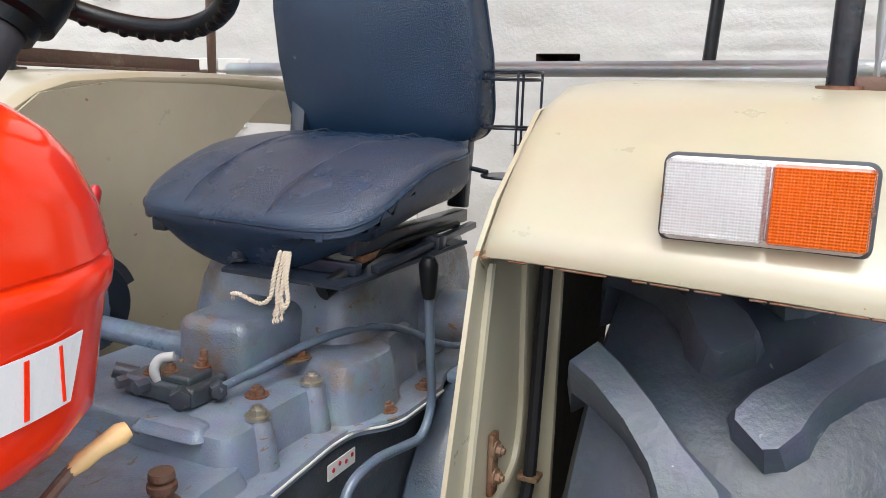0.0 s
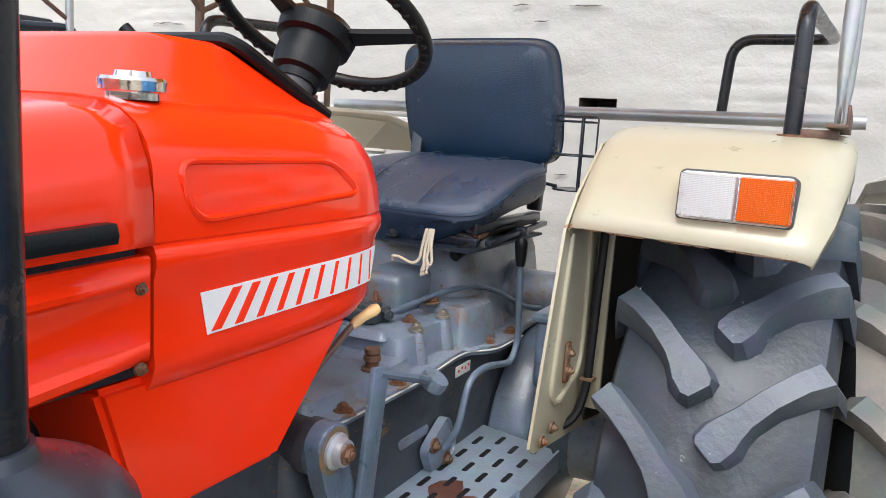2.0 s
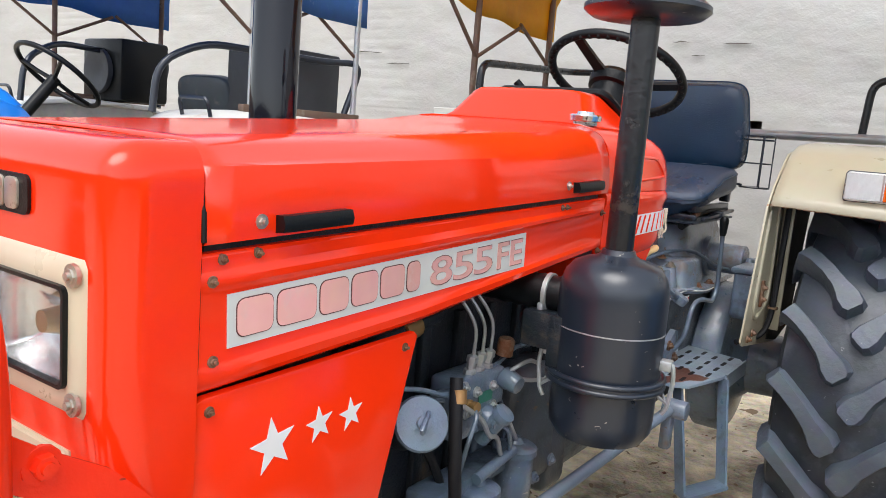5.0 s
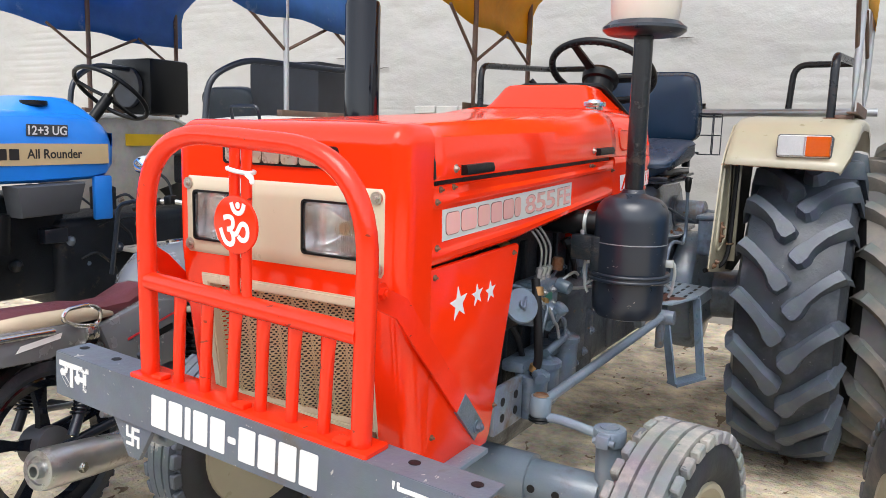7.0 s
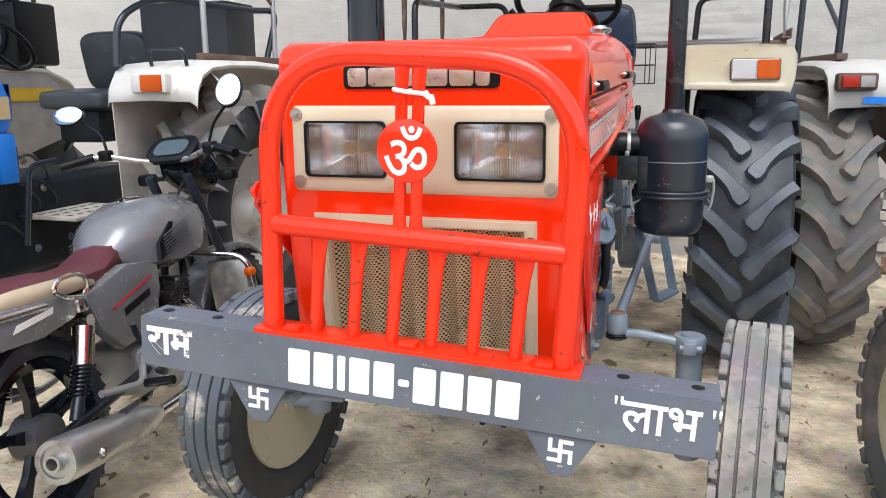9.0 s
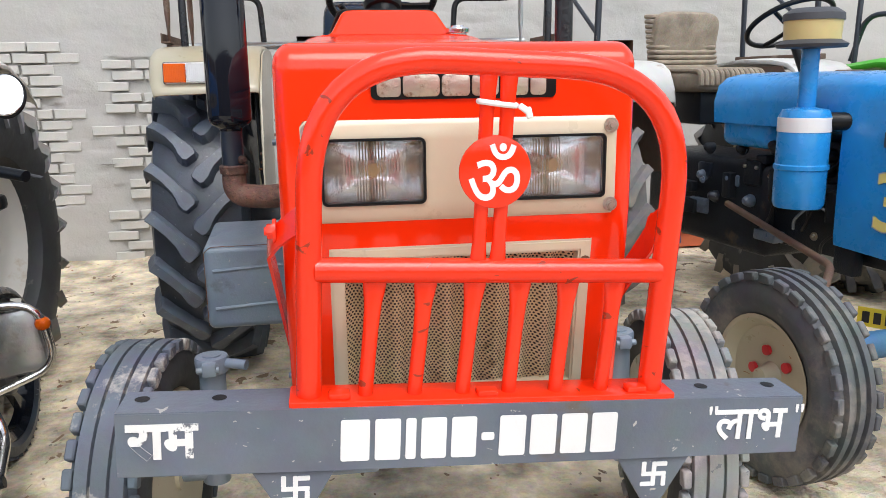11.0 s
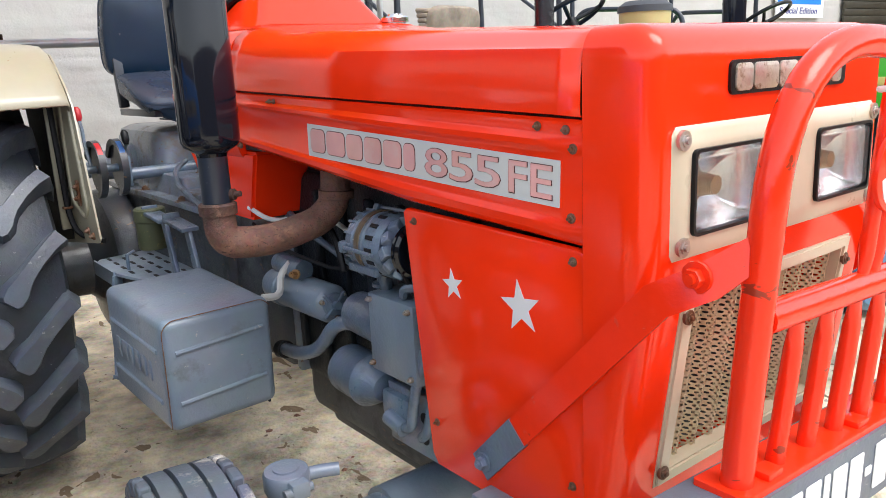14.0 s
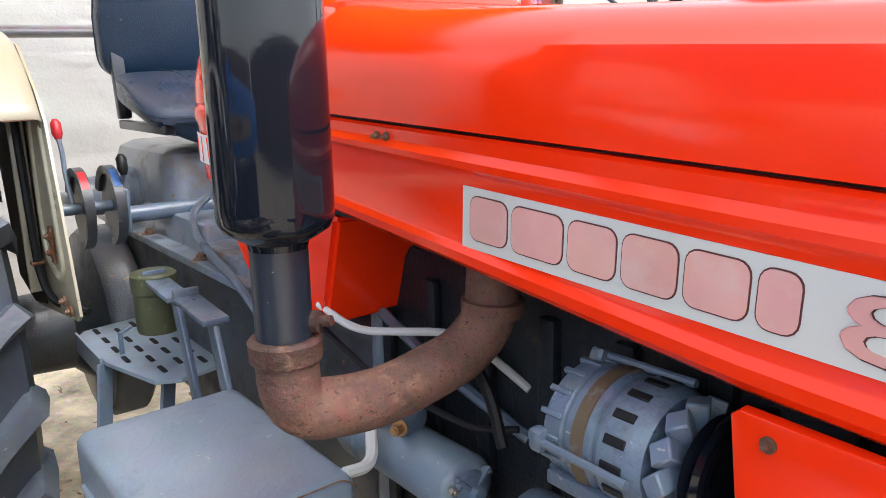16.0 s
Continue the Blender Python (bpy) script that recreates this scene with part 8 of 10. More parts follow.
def arch_fender(bm, s, x0, x1, prof, lip=0.05):
    loops = []
    for k, (y, z) in enumerate(prof):
        loops.append([(s * x0, y, z - 0.02), (s * (x0 + 0.01), y, z), (s * (x0 + (x1 - x0) * 0.5), y, z + 0.008), (s * (x1 - 0.03), y, z), (s * x1, y, z - 0.02), (s * x1, y, z - lip)])
    rings(bm, loops, around=False)
    return bm


def wheel_front(parent, c, s, tyre_mat, rim_mat, label, r=0.36):
    bm = B()
    tyre_shell(bm, 0.21, r - 0.012, 0.17, r - 0.03, c, 0.01)
    for x0 in (-0.04, 0.0, 0.04):
        loops = []
        for rr, dx in ((r - 0.02, -0.013), (r, -0.010), (r, 0.010), (r - 0.02, 0.013)):
            loops.append([Vector(c) + Vector((x0 + dx, rr * math.cos(2 * math.pi * k / 48), rr * math.sin(2 * math.pi * k / 48))) for k in range(48)])
        rings(bm, loops, cap=False)
    for side in (-1, 1):
        for k in range(30):
            q = Matrix.Rotation(2 * math.pi * k / 30, 3, "X")
            box(bm, Vector(c) + q @ Vector((side * 0.074, 0, r - 0.02)), (0.024, 0.05, 0.03), 0.004, q, 1)
    w = part("front_wheel", bm, tyre_mat, parent, label)
    rm = B()
    prof = [(0.2, -0.07), (0.215, -0.072), (0.2, -0.058), (0.18, -0.03), (0.18, 0.03), (0.2, 0.058), (0.215, 0.072), (0.2, 0.07), (0.17, 0.03), (0.09, 0.015), (0.05, 0.02), (0.0, 0.02), (0.0, 0.005), (0.09, 0.0), (0.165, 0.012), (0.172, -0.03)]
    lathe(rm, [(a, b * s) for a, b in prof], c, (1, 0, 0), 36)
    part("rim", rm, rim_mat, w)
    hb = B()
    lathe(hb, [(0.0, 0.075 * s), (0.03, 0.07 * s), (0.04, 0.03 * s), (0.055, 0.01 * s), (0.0, 0.0)], c, (1, 0, 0), 18)
    part("hub", hb, rim_mat, w)
    for k in range(5):
        a = 2 * math.pi * k / 5
        nb = B()
        lathe(nb, [(0.0, 0.0), (0.018, 0.0), (0.018, s * 0.012), (0.0, s * 0.013)], (c[0] + s * 0.018, c[1] + 0.085 * math.cos(a), c[2] + 0.085 * math.sin(a)), (1, 0, 0), 12)
        part("wheel_nut", nb, RED_PLASTIC, w)
    return w


def wheel_and_column(parent, c, n, r, mat=PLASTIC):
    c, n = Vector(c), Vector(n).normalized()
    u = Vector((1, 0, 0))
    v = n.cross(u)
    bm = B()
    tube(bm, [c + (u * math.cos(a) + v * math.sin(a)) * r for a in [2 * math.pi * k / 40 for k in range(40)]], 0.013, 10, closed=True)
    w = part("steering_wheel", bm, mat, parent, "black plastic steering wheel")
    for ang in (90, 210, 330):
        d = u * math.cos(radians(ang)) + v * math.sin(radians(ang))
        part("spoke", tube(B(), [c - n * 0.03, c + d * r * 0.5 - n * 0.02, c + d * r], 0.011, 8, 0.04), mat, w)
    bm = B()
    tube(bm, [c - n * 0.02, c - n * 0.26], 0.03, 12)
    part("steering_column", bm, mat, parent)
    return w


def simple_seat(parent, x, y, z, mat, w=0.46, label="padded seat"):
    bm = cushion_mesh(w, 0.42, 0.10, 0.015)
    s = part("seat", place(bm, Matrix.Translation((x, y, z))), mat, parent, label)
    bm = cushion_mesh(w, 0.34, 0.08, 0.012)
    part("backrest", place(bm, Matrix.Translation((x, y + 0.24, z + 0.22)) @ Matrix.Rotation(radians(-78), 4, "X")), mat, parent)
    part("seat_frame", box(B(), (x, y + 0.02, z - 0.14), (w * 0.6, 0.3, 0.18), 0.02), DARK_CAST, parent)


def chassis(parent, front, rear, z, w=0.17):
    """Engine and gearbox under the bonnet, with filters, pipes and bolts."""
    bm = box(B(), (0, (front + 1.1) / 2, z), (2 * w, 1.1 - front, 0.5), 0.03)
    part("engine_block", bm, DARK_CAST, parent)
    part("gearbox", box(B(), (0, (1.05 + rear) / 2, z - 0.1), (2 * w + 0.1, rear - 1.0, 0.45), 0.05, seg=3), DARK_CAST, parent)
    for s in (-1, 1):
        for k in range(5):
            y = front + 0.15 + 0.17 * k
            bm = B()
            if k % 2:
                lathe(bm, [(0.0, -0.1), (0.04, -0.1), (0.045, -0.02), (0.045, 0.04), (0.02, 0.06), (0.0, 0.06)], (s * (w + 0.05), y, z + 0.02 * k), (0, 0, 1), 14)
                part("filter", bm, DARK_CAST, parent)
            else:
                box(bm, (s * (w + 0.03), y, z - 0.05 + 0.03 * k), (0.07, 0.12, 0.12), 0.015)
                part("engine_casting", bm, DARK_CAST, parent)
            for q in range(2):
                part("bolt", hexbolt(B(), (s * (w + 0.066), y - 0.04 + 0.08 * q, z - 0.02 + 0.03 * k), (s, 0, 0), 0.01, 0.008, False), STEEL, parent)
        rg = random.Random(int(30 * rear))
        for k in range(34):
            y, zz = rg.uniform(front + 0.1, rear - 0.3), z + rg.uniform(-0.24, 0.22)
            x = s * (w + rg.uniform(0.0, 0.07))
            mat = (DARK_CAST, DARK_CAST, SATIN_BLACK, GREY)[rg.randrange(4)]
            pick = rg.randrange(4)
            if pick == 0:
                part("engine_casting", box(B(), (x, y, zz), (rg.uniform(0.04, 0.1), rg.uniform(0.05, 0.14), rg.uniform(0.04, 0.13)), 0.01), mat, parent)
            elif pick == 1:
                part("cap", lathe(B(), [(0, 0), (0.03, 0), (0.032, 0.01), (0.02, 0.04), (0.01, 0.05), (0, 0.05)], (x, y, zz), (s, rg.uniform(-0.3, 0.3), rg.uniform(-0.2, 0.5)), 14), mat, parent)
            elif pick == 2:
                part("pipe", tube(B(), [(x, y, zz), (x + s * 0.05, y + 0.05, zz + 0.04), (x + s * 0.04, y + 0.16, zz - 0.05), (x, y + 0.2, zz - 0.1)], 0.007, 8, 0.04), mat, parent)
            else:
                part("bolt", hexbolt(B(), (x + s * 0.04, y, zz), (s, 0, 0), 0.012, 0.012), STEEL if rg.random() < 0.4 else GREY, parent)
        for k in range(3):
            bm = B()
            y = front + 0.1 + 0.22 * k
            tube(bm, [(s * (w + 0.02), y, z + 0.2), (s * (w + 0.09), y + 0.05, z + 0.1), (s * (w + 0.08), y + 0.12, z - 0.1), (s * (w + 0.03), y + 0.2, z - 0.15)], 0.008, 8, 0.06)
            part("hose", bm, WIRE, parent)


# the blue tractor parked beside, behind the motorcycle
SLATE_VINYL = material("slate_grey_vinyl", (0.05, 0.062, 0.074), 0.4, grain=0.15, bump=0.3, bump_scale=200, dirt=(0.2, 0.18, 0.16), dirt_amount=0.3)


def blue_tractor():
    t = thing("blue_tractor", "bright blue farm tractor with white mudguards under a blue tarpaulin canopy", "tractor", (0, 0, 0), "parked tractors")
    bm = B()
    loops = []
    for y, w, lo, hi in ((-0.75, 0.26, 1.06, 1.30), (-0.70, 0.29, 1.05, 1.33), (0.0, 0.315, 1.05, 1.37), (0.6, 0.32, 1.065, 1.395), (0.9, 0.32, 1.065, 1.40), (1.15, 0.318, 1.075, 1.40), (1.24, 0.31, 1.09, 1.37), (1.29, 0.285, 1.13, 1.33), (1.31, 0.26, 1.20, 1.29)):
        half = [(w - 0.02, lo), (w, lo + 0.015), (w + 0.008, lo + 0.10), (w, hi - 0.10), (w * 0.9, hi - 0.03), (w * 0.7, hi - 0.006), (0, hi + 0.006)]
        loops.append([(x, y, z) for x, z in half] + [(-x, y, z) for x, z in half[-2::-1]])
    hood = part("bonnet", rings(bm, loops), BLUE, t, "bright blue bonnet")
    bm = B()
    lp = []
    for z, x, a, b in ((1.36, 0.26, 0.80, 1.26), (1.41, 0.22, 0.86, 1.22), (1.462, 0.16, 0.93, 1.16), (1.468, 0.12, 0.96, 1.13)):
        lp.append([(p, (a + b) / 2 + q, z) for p, q in round_rect(2 * x, b - a, 0.06, 4)])
    part("console", rings(bm, lp), BLUE, t)
    bm = B()
    lathe(bm, [(0, 0), (0.045, 0), (0.045, 0.03), (0.03, 0.035), (0.06, 0.05), (0.06, 0.07), (0.0, 0.072)], (0.175, 0.96, 1.375), (0, 0, 1), 20)
    part("fuel_cap", bm, PLASTIC, t)
    # decal strip, its readable words, and the rest of the maker's name as bars
    m = basis((0.3285, 0.80, 1.147), (0, 1, 0.0), (1, 0, 0))
    st = part("decal_strip", slab(B(), [(-1.0, 0), (0.0, 0), (0.44, 0.004), (0.44, 0.10), (0, 0.10), (-1.0, 0.085)], m, 0.003), GOLD_PRINT, hood, "gold strip with black words")
    bm = B()
    fitted(bm, "All Rounder", m @ Matrix.Translation((0.025, 0.032, 0.003)), 0.27, 0.042, 0.0015, 0.001)
    part("words", bm, LINE_BLACK, st)
    for k in range(7):
        part("printed_bar", slab(B(), round_rect(0.045, 0.05, 0.004), m @ Matrix.Translation((-0.035 - 0.056 * k, 0.05, 0.003)), 0.001), LINE_BLACK, st)
    bm = B()
    tag = part("size_badge", slab(bm, round_rect(0.20, 0.055, 0.004), basis((0.322, 0.93, 1.307), (0, 1, 0), (1, 0, -0.05)), 0.004), GASKET, hood, "grey badge with gear numbers")
    bm = B()
    fitted(bm, "12+3 UG", basis((0.327, 0.838, 1.287), (0, 1, 0), (1, 0, -0.05)), 0.185, 0.04, 0.001, 0.001)
    part("badge_words", bm, SIGN_WHITE, tag)
    part("skirt", box(B(), (0.30, 1.22, 0.98), (0.03, 0.10, 0.22), 0.01), BLUE, t)
    part("dark_box", slab(B(), [(-0.17, 0.06), (0.17, 0.07), (0.13, -0.07), (-0.15, -0.08)], basis((0.28, 0.90, 0.995), (0, 1, 0), (1, 0, 0)), 0.12, 0.015), GASKET, t, "dark grey plastic box")
    bm = B()
    lathe(bm, [(0.0, -0.18), (0.05, -0.18), (0.055, -0.02), (0.05, 0.0), (0, 0)], (0.28, 0.70, 0.93), (0, 0, 1), 20)
    part("oil_filter", bm, PLASTIC, t)
    chassis(t, -0.5, 2.2, 0.75)
    wheel_and_column(t, (-0.13, 1.60, 1.515), (0.05, 0.62, 0.78), 0.215)
    simple_seat(t, -0.06, 2.20, 1.22, SLATE_VINYL, 0.46, "slate-grey padded seat")
    for s in (1, -1):
        prof = [(1.59, 1.215), (1.605, 1.29), (1.65, 1.355), (1.73, 1.39), (1.88, 1.405), (2.15, 1.41), (2.4, 1.40), (2.58, 1.33), (2.70, 1.22)]
        bm = arch_fender(B(), s, 0.55, 1.03, prof, 0.035)
        fd = part("mudguard", bm, DULL_WHITE, t, "white steel mudguard")
        sol = fd.modifiers.new("sheet", "SOLIDIFY")
        sol.thickness, sol.offset = 0.005, 0
        m = Matrix(((0, 0, s, s * 0.562), (1, 0, 0, 0), (0, 1, 0, 0), (0, 0, 0, 1)))
        part("inner_panel", slab(B(), [(1.60, 1.22), (1.62, 0.60), (1.70, 0.55), (2.0, 0.85), (2.55, 1.0), (2.6, 1.23), (2.4, 1.38), (1.74, 1.38)], m, 0.006), DUSTY_PANEL, fd)
        bm = B()
        box(bm, (s * 0.80, 1.585, 1.300), (0.19, 0.05, 0.085), 0.01)
        lamp = part("side_lamp", bm, GASKET if s < 0 else DULL_WHITE, fd, "lamp with amber lens")
        part("amber_lens", box(B(), (s * 0.82, 1.558, 1.300), (0.11, 0.02, 0.075), 0.006), AMBER, lamp)
        bm = B()
        tube(bm, [(s * 0.74, 1.68, 1.38), (s * 0.74, 1.66, 1.455), (s * 0.93, 1.66, 1.455), (s * 0.93, 1.68, 1.38)], 0.009, 8, 0.03)
        part("grab_handle", bm, SATIN_BLACK, fd)
        bm = B()
        tube(bm, [(s * 0.58, 1.64, 1.38), (s * 0.58, 1.66, 1.60), (s * 0.64, 1.86, 1.71), (s * 0.80, 2.52, 1.70), (s * 0.84, 2.72, 1.72), (s * 0.80, 2.62, 1.40)], 0.017, 10, 0.10)
        part("hand_rail", bm, SATIN_BLACK, t)
        bm = box(B(), (s * 0.845, 2.30, 1.43), (0.04, 0.78, 0.035), 0.004)
        part("canopy_bracket", bm, BROWN_STEEL, t)
        for yy in (1.965, 2.66):
            part("canopy_post", tube(B(), [(s * 0.845, yy, 1.42), (s * 0.845, yy, 2.2)], 0.015, 10), BROWN_STEEL if s < 0 else GALVANISED, t)
        for a, b in (((1.965, 1.76), (1.68, 1.95)), ((1.965, 1.76), (2.32, 1.92)), ((2.66, 1.74), (2.34, 1.93))):
            part("canopy_strut", tube(B(), [(s * 0.84, a[0], a[1]), (s * 0.84, b[0], b[1])], 0.009, 8), BROWN_STEEL, t)
        rear_wheel(s, t, (s * 0.87, 2.20, 0.62), MUDDY_RUBBER, DULL_WHITE, 0.36, "mud-stained rear wheel with chevron tyre", 0.635)
        wheel_front(t, (s * 0.62, -0.25, 0.31), s, OLD_RUBBER, DULL_WHITE, "front wheel with ribbed tyre")
    part("yellow_sticker", slab(B(), round_rect(0.44, 0.075, 0.002), basis((-0.553, 2.22, 1.25), (0, 1, 0), (1, 0, 0)), 0.003), material("yellow_sticker", (0.8, 0.5, 0.02), 0.4), t)
    part("speaker_box", box(B(), (-0.74, 2.35, 1.60), (0.40, 0.32, 0.36), 0.02), PLASTIC, t, "black loudspeaker box")
    bm = B()
    lathe(bm, [(0.0, 0.0), (0.06, 0.01), (0.12, 0.03), (0.13, 0.03), (0.13, 0.0)], (-0.74, 2.185, 1.59), (0, -1, 0), 24)
    part("speaker_cone", bm, GASKET, t)
    part("tool_chest", box(B(), (0.42, 2.55, 1.58), (0.56, 0.30, 0.34), 0.012), GASKET, t, "dark grey steel chest")
    part("front_axle", tube(B(), [(-0.6, -0.25, 0.4), (0.6, -0.25, 0.4)], 0.05, 12), DARK_CAST, t)
    part("foot_plate", box(B(), (0.38, 1.55, 0.70), (0.30, 0.42, 0.02), 0.005), DUSTY_PANEL, t, "dusty chequered foot plate")
    for r_ in range(3):
        for q in range(6):
            part("plate_hole", slab(B(), round_rect(0.02, 0.04, 0.008), Matrix.Translation((0.30 + 0.08 * r_, 1.38 + 0.065 * q, 0.7104)), 0.0006), WIRE, t)
    part("step_bar", tube(B(), [(0.38, 1.2, 0.60), (0.40, 1.24, 0.95), (0.55, 1.25, 0.98)], 0.012, 8, 0.05), SATIN_BLACK, t)
    cloth("canopy", canopy_mesh(-0.86, 0.86, 1.42, 2.72, 1.97, 1.90, 0.20, 0.24, 2.0), BLUE_CLOTH, t, "blue tarpaulin canopy")
    t.location, t.rotation_euler = (-2.62, 0, 0), (0, 0, 0)
    return t


blue_tractor()


# the older blue tractor on the other side, turned a little
def old_tractor():
    t = thing("old_blue_tractor", "old faded blue tractor with a chipped front bumper and white mudguards", "tractor", (0, 0, 0), "parked tractors")
    bm = B()
    loops = []
    for y in (0.0, 0.02, 0.5, 0.54):
        half = [(0.30, 0.61 + 0.035 * y), (0.305, 0.66), (0.31, 1.0), (0.308, 1.18), (0.285, 1.25), (0.24, 1.288), (0.16, 1.305), (0, 1.312)]
        loops.append([(x, y, z) for x, z in half] + [(-x, y, z) for x, z in half[-2::-1]])
    hood = part("bonnet", rings(bm, loops), OLD_BLUE, t, "faded blue bonnet with yellow numbers")
    bm = B()
    loops = []
    for y in (0.54, 1.30, 1.34):
        half = [(0.30, 1.08), (0.305, 1.18), (0.285, 1.25), (0.24, 1.288), (0.16, 1.305), (0, 1.312)]
        loops.append([(x, y, z) for x, z in half] + [(-x, y, z) for x, z in half[-2::-1]])
    part("rear_bonnet", rings(bm, loops), OLD_BLUE, t)
    part("tank", box(B(), (0, 1.15, 1.12), (0.56, 0.34, 0.3), 0.05, seg=3), OLD_BLUE, t)
    # silver edge round the front
    bm = B()
    path = [(-0.312, -0.012, 0.60), (-0.312, -0.012, 1.17), (-0.27, -0.012, 1.27), (-0.17, -0.012, 1.312), (0.17, -0.012, 1.312), (0.27, -0.012, 1.27), (0.312, -0.012, 1.17), (0.312, -0.012, 0.60)]
    tube(bm, path, 0.013, 8, 0.08)
    part("front_trim", bm, SILVER_TRIM, hood)
    bm = B()
    half = [(0.295, 0.62), (0.30, 1.17), (0.26, 1.255), (0.17, 1.295)]
    slab(bm, half + [(-x, z) for x, z in half[::-1]], basis((0, 0.004, 0), (1, 0, 0), (0, -1, 0)), 0.012)
    face = part("front_face", bm, OLD_BLUE, hood)
    for k in range(5):
        for z0 in (0.955, 0.655):
            part("grille_slat", box(B(), (0, -0.03, z0 + 0.028 * k), (0.575, 0.05, 0.008), 0.002, rot(-25)), SILVER_TRIM, face)
    for x in (-0.23, 0.0, 0.23):
        bm = B()
        slab(bm, round_rect(0.11, 0.10, 0.006), basis((x, -0.012, 0.865), (1, 0, 0), (0, -1, 0)), 0.014)
        part("lamp_frame", bm, PLASTIC, face)
        bm = B()
        lathe(bm, [(0.0, 0.02), (0.03, 0.016), (0.045, 0.0), (0.0, 0.0)], (x, -0.026, 0.865), (0, -1, 0), 20)
        part("front_lamp", bm, REFLECTOR, face)
    bm = B()
    lathe(bm, [(0.0, 0.006), (0.055, 0.005), (0.06, 0.0), (0.0, 0.0)], (-0.2, -0.012, 1.185), (0, -1, 0), 22)
    part("round_badge", bm, CHROME, face)
    m = basis((-0.3125, 0.375, 0.675), (0, -1, 0), (-1, 0, 0))
    for off, mat, d, nm in ((0.010, SILVER_TRIM, 0.001, "number_outline"), (0.0, YELLOW_PAINT, 0.002, "number")):
        bm = B()
        for body, x, w in (("3", 0.03, 0.115), ("1", 0.172, 0.055), ("2", 0.25, 0.125)):
            fitted(bm, body, m @ Matrix.Translation((x - off / 2, 0.055 - off / 2, 0.0)), w + off, 0.21 + off, d, 0.004)
        part(nm, bm, mat, hood)
    part("name_block", slab(B(), [(0, 0), (0.33, 0), (0.33, 0.055), (0, 0.055)], m @ Matrix.Translation((0.04, 0.36, 0)), 0.006, 0.001), GASKET, hood, "dark plain name badge")
    for s in (-1, 1):
        bm = box(B(), (s * 0.24, 0.05, 0.60), (0.05, 0.5, 0.14), 0.01)
        part("front_frame", bm, CHIPPED_BLUE, t)
    part("bumper", slab(B(), [(-0.47, 0.10), (0.47, 0.10), (0.44, -0.10), (0.32, -0.16), (-0.32, -0.16), (-0.44, -0.10)], basis((0, -0.22, 0.50), (1, 0, 0), (0, -1, 0.15)), 0.06, 0.008), CHIPPED_BLUE, t, "chipped rusty blue bumper plate")
    bm = B()
    tube(bm, [(-0.30, -0.30, 0.55), (-0.30, -0.31, 0.46), (-0.29, -0.31, 0.40)], 0.012, 8, radii=[0.004, 0.012, 0.02])
    part("red_tassel", bm, RED_PLASTIC, t)
    pl = part("plate", slab(B(), round_rect(0.26, 0.075, 0.004), basis((-0.25, 0.26, 0.385), (0.5, -0.86, 0), (-0.86, -0.5, 0)), 0.004), material("yellow_plate", (0.65, 0.5, 0.04), 0.45), t, "yellow plate with dark bars")
    bm = B()
    for k in range(6):
        slab(bm, round_rect(0.026, 0.045, 0.002), basis((-0.25, 0.26, 0.385), (0.5, -0.86, 0), (-0.86, -0.5, 0)) @ Matrix.Translation((-0.1 + 0.04 * k, 0, 0.004)), 0.001)
    part("plate_bars", bm, LINE_BLACK, pl)
    part("front_axle", tube(B(), [(-0.82, 0.14, 0.36), (0.82, 0.14, 0.36)], 0.05, 12), CHIPPED_BLUE, t)
    for s in (-1, 1):
        wheel_front(t, (s * 0.90, 0.13, 0.31), s, OLD_RUBBER, CREAM, "front wheel with worn ribbed tyre and red nuts")
        part("steering_link", tube(B(), [(s * 0.72, 0.16, 0.50), (s * 0.42, 0.42, 0.58), (s * 0.30, 1.2, 0.7)], 0.016, 10, 0.05), BROWN_STEEL, t)
    chassis(t, 0.3, 2.0, 0.78)
    # air cleaner beside the bonnet
    c = Vector((-0.42, 0.62, 0))
    bm = lathe(B(), [(0.0, 0.78), (0.09, 0.78), (0.098, 0.80), (0.098, 0.93), (0.104, 0.935), (0.104, 0.95), (0.098, 0.955), (0.098, 1.14), (0.085, 1.165), (0.03, 1.175), (0.0, 1.175)], c, (0, 0, 1), 28)
    ac = part("air_cleaner", bm, OLD_BLUE, t, "blue canister air cleaner with yellow bowl")
    part("white_band", lathe(B(), [(0.099, 1.08), (0.1, 1.081), (0.1, 1.135), (0.099, 1.136)], c, (0, 0, 1), 28), SIGN_WHITE, ac)
    part("intake_stem", tube(B(), [c + Vector((0, 0, 1.17)), c + Vector((0, 0, 1.42))], 0.034, 14), OLD_BLUE, ac)
    part("cap_brim", lathe(B(), [(0.03, 1.395), (0.125, 1.40), (0.132, 1.412), (0.10, 1.43), (0.0, 1.43)], c, (0, 0, 1), 28), GASKET, ac)
    part("yellow_bowl", lathe(B(), [(0.0, 1.428), (0.102, 1.428), (0.106, 1.50), (0.0, 1.50)], c, (0, 0, 1), 28), material("yellowed_plastic", (0.62, 0.5, 0.22), 0.4), ac)
    part("cap_lid", lathe(B(), [(0.0, 1.50), (0.112, 1.50), (0.11, 1.525), (0.08, 1.545), (0.0, 1.548)], c, (0, 0, 1), 28), GASKET, ac)
    part("intake_hose", tube(B(), [c + Vector((0.06, -0.05, 1.12)), c + Vector((0.13, -0.10, 1.12)), c + Vector((0.25, -0.10, 1.12))], 0.035, 14, 0.04), PLASTIC, ac)
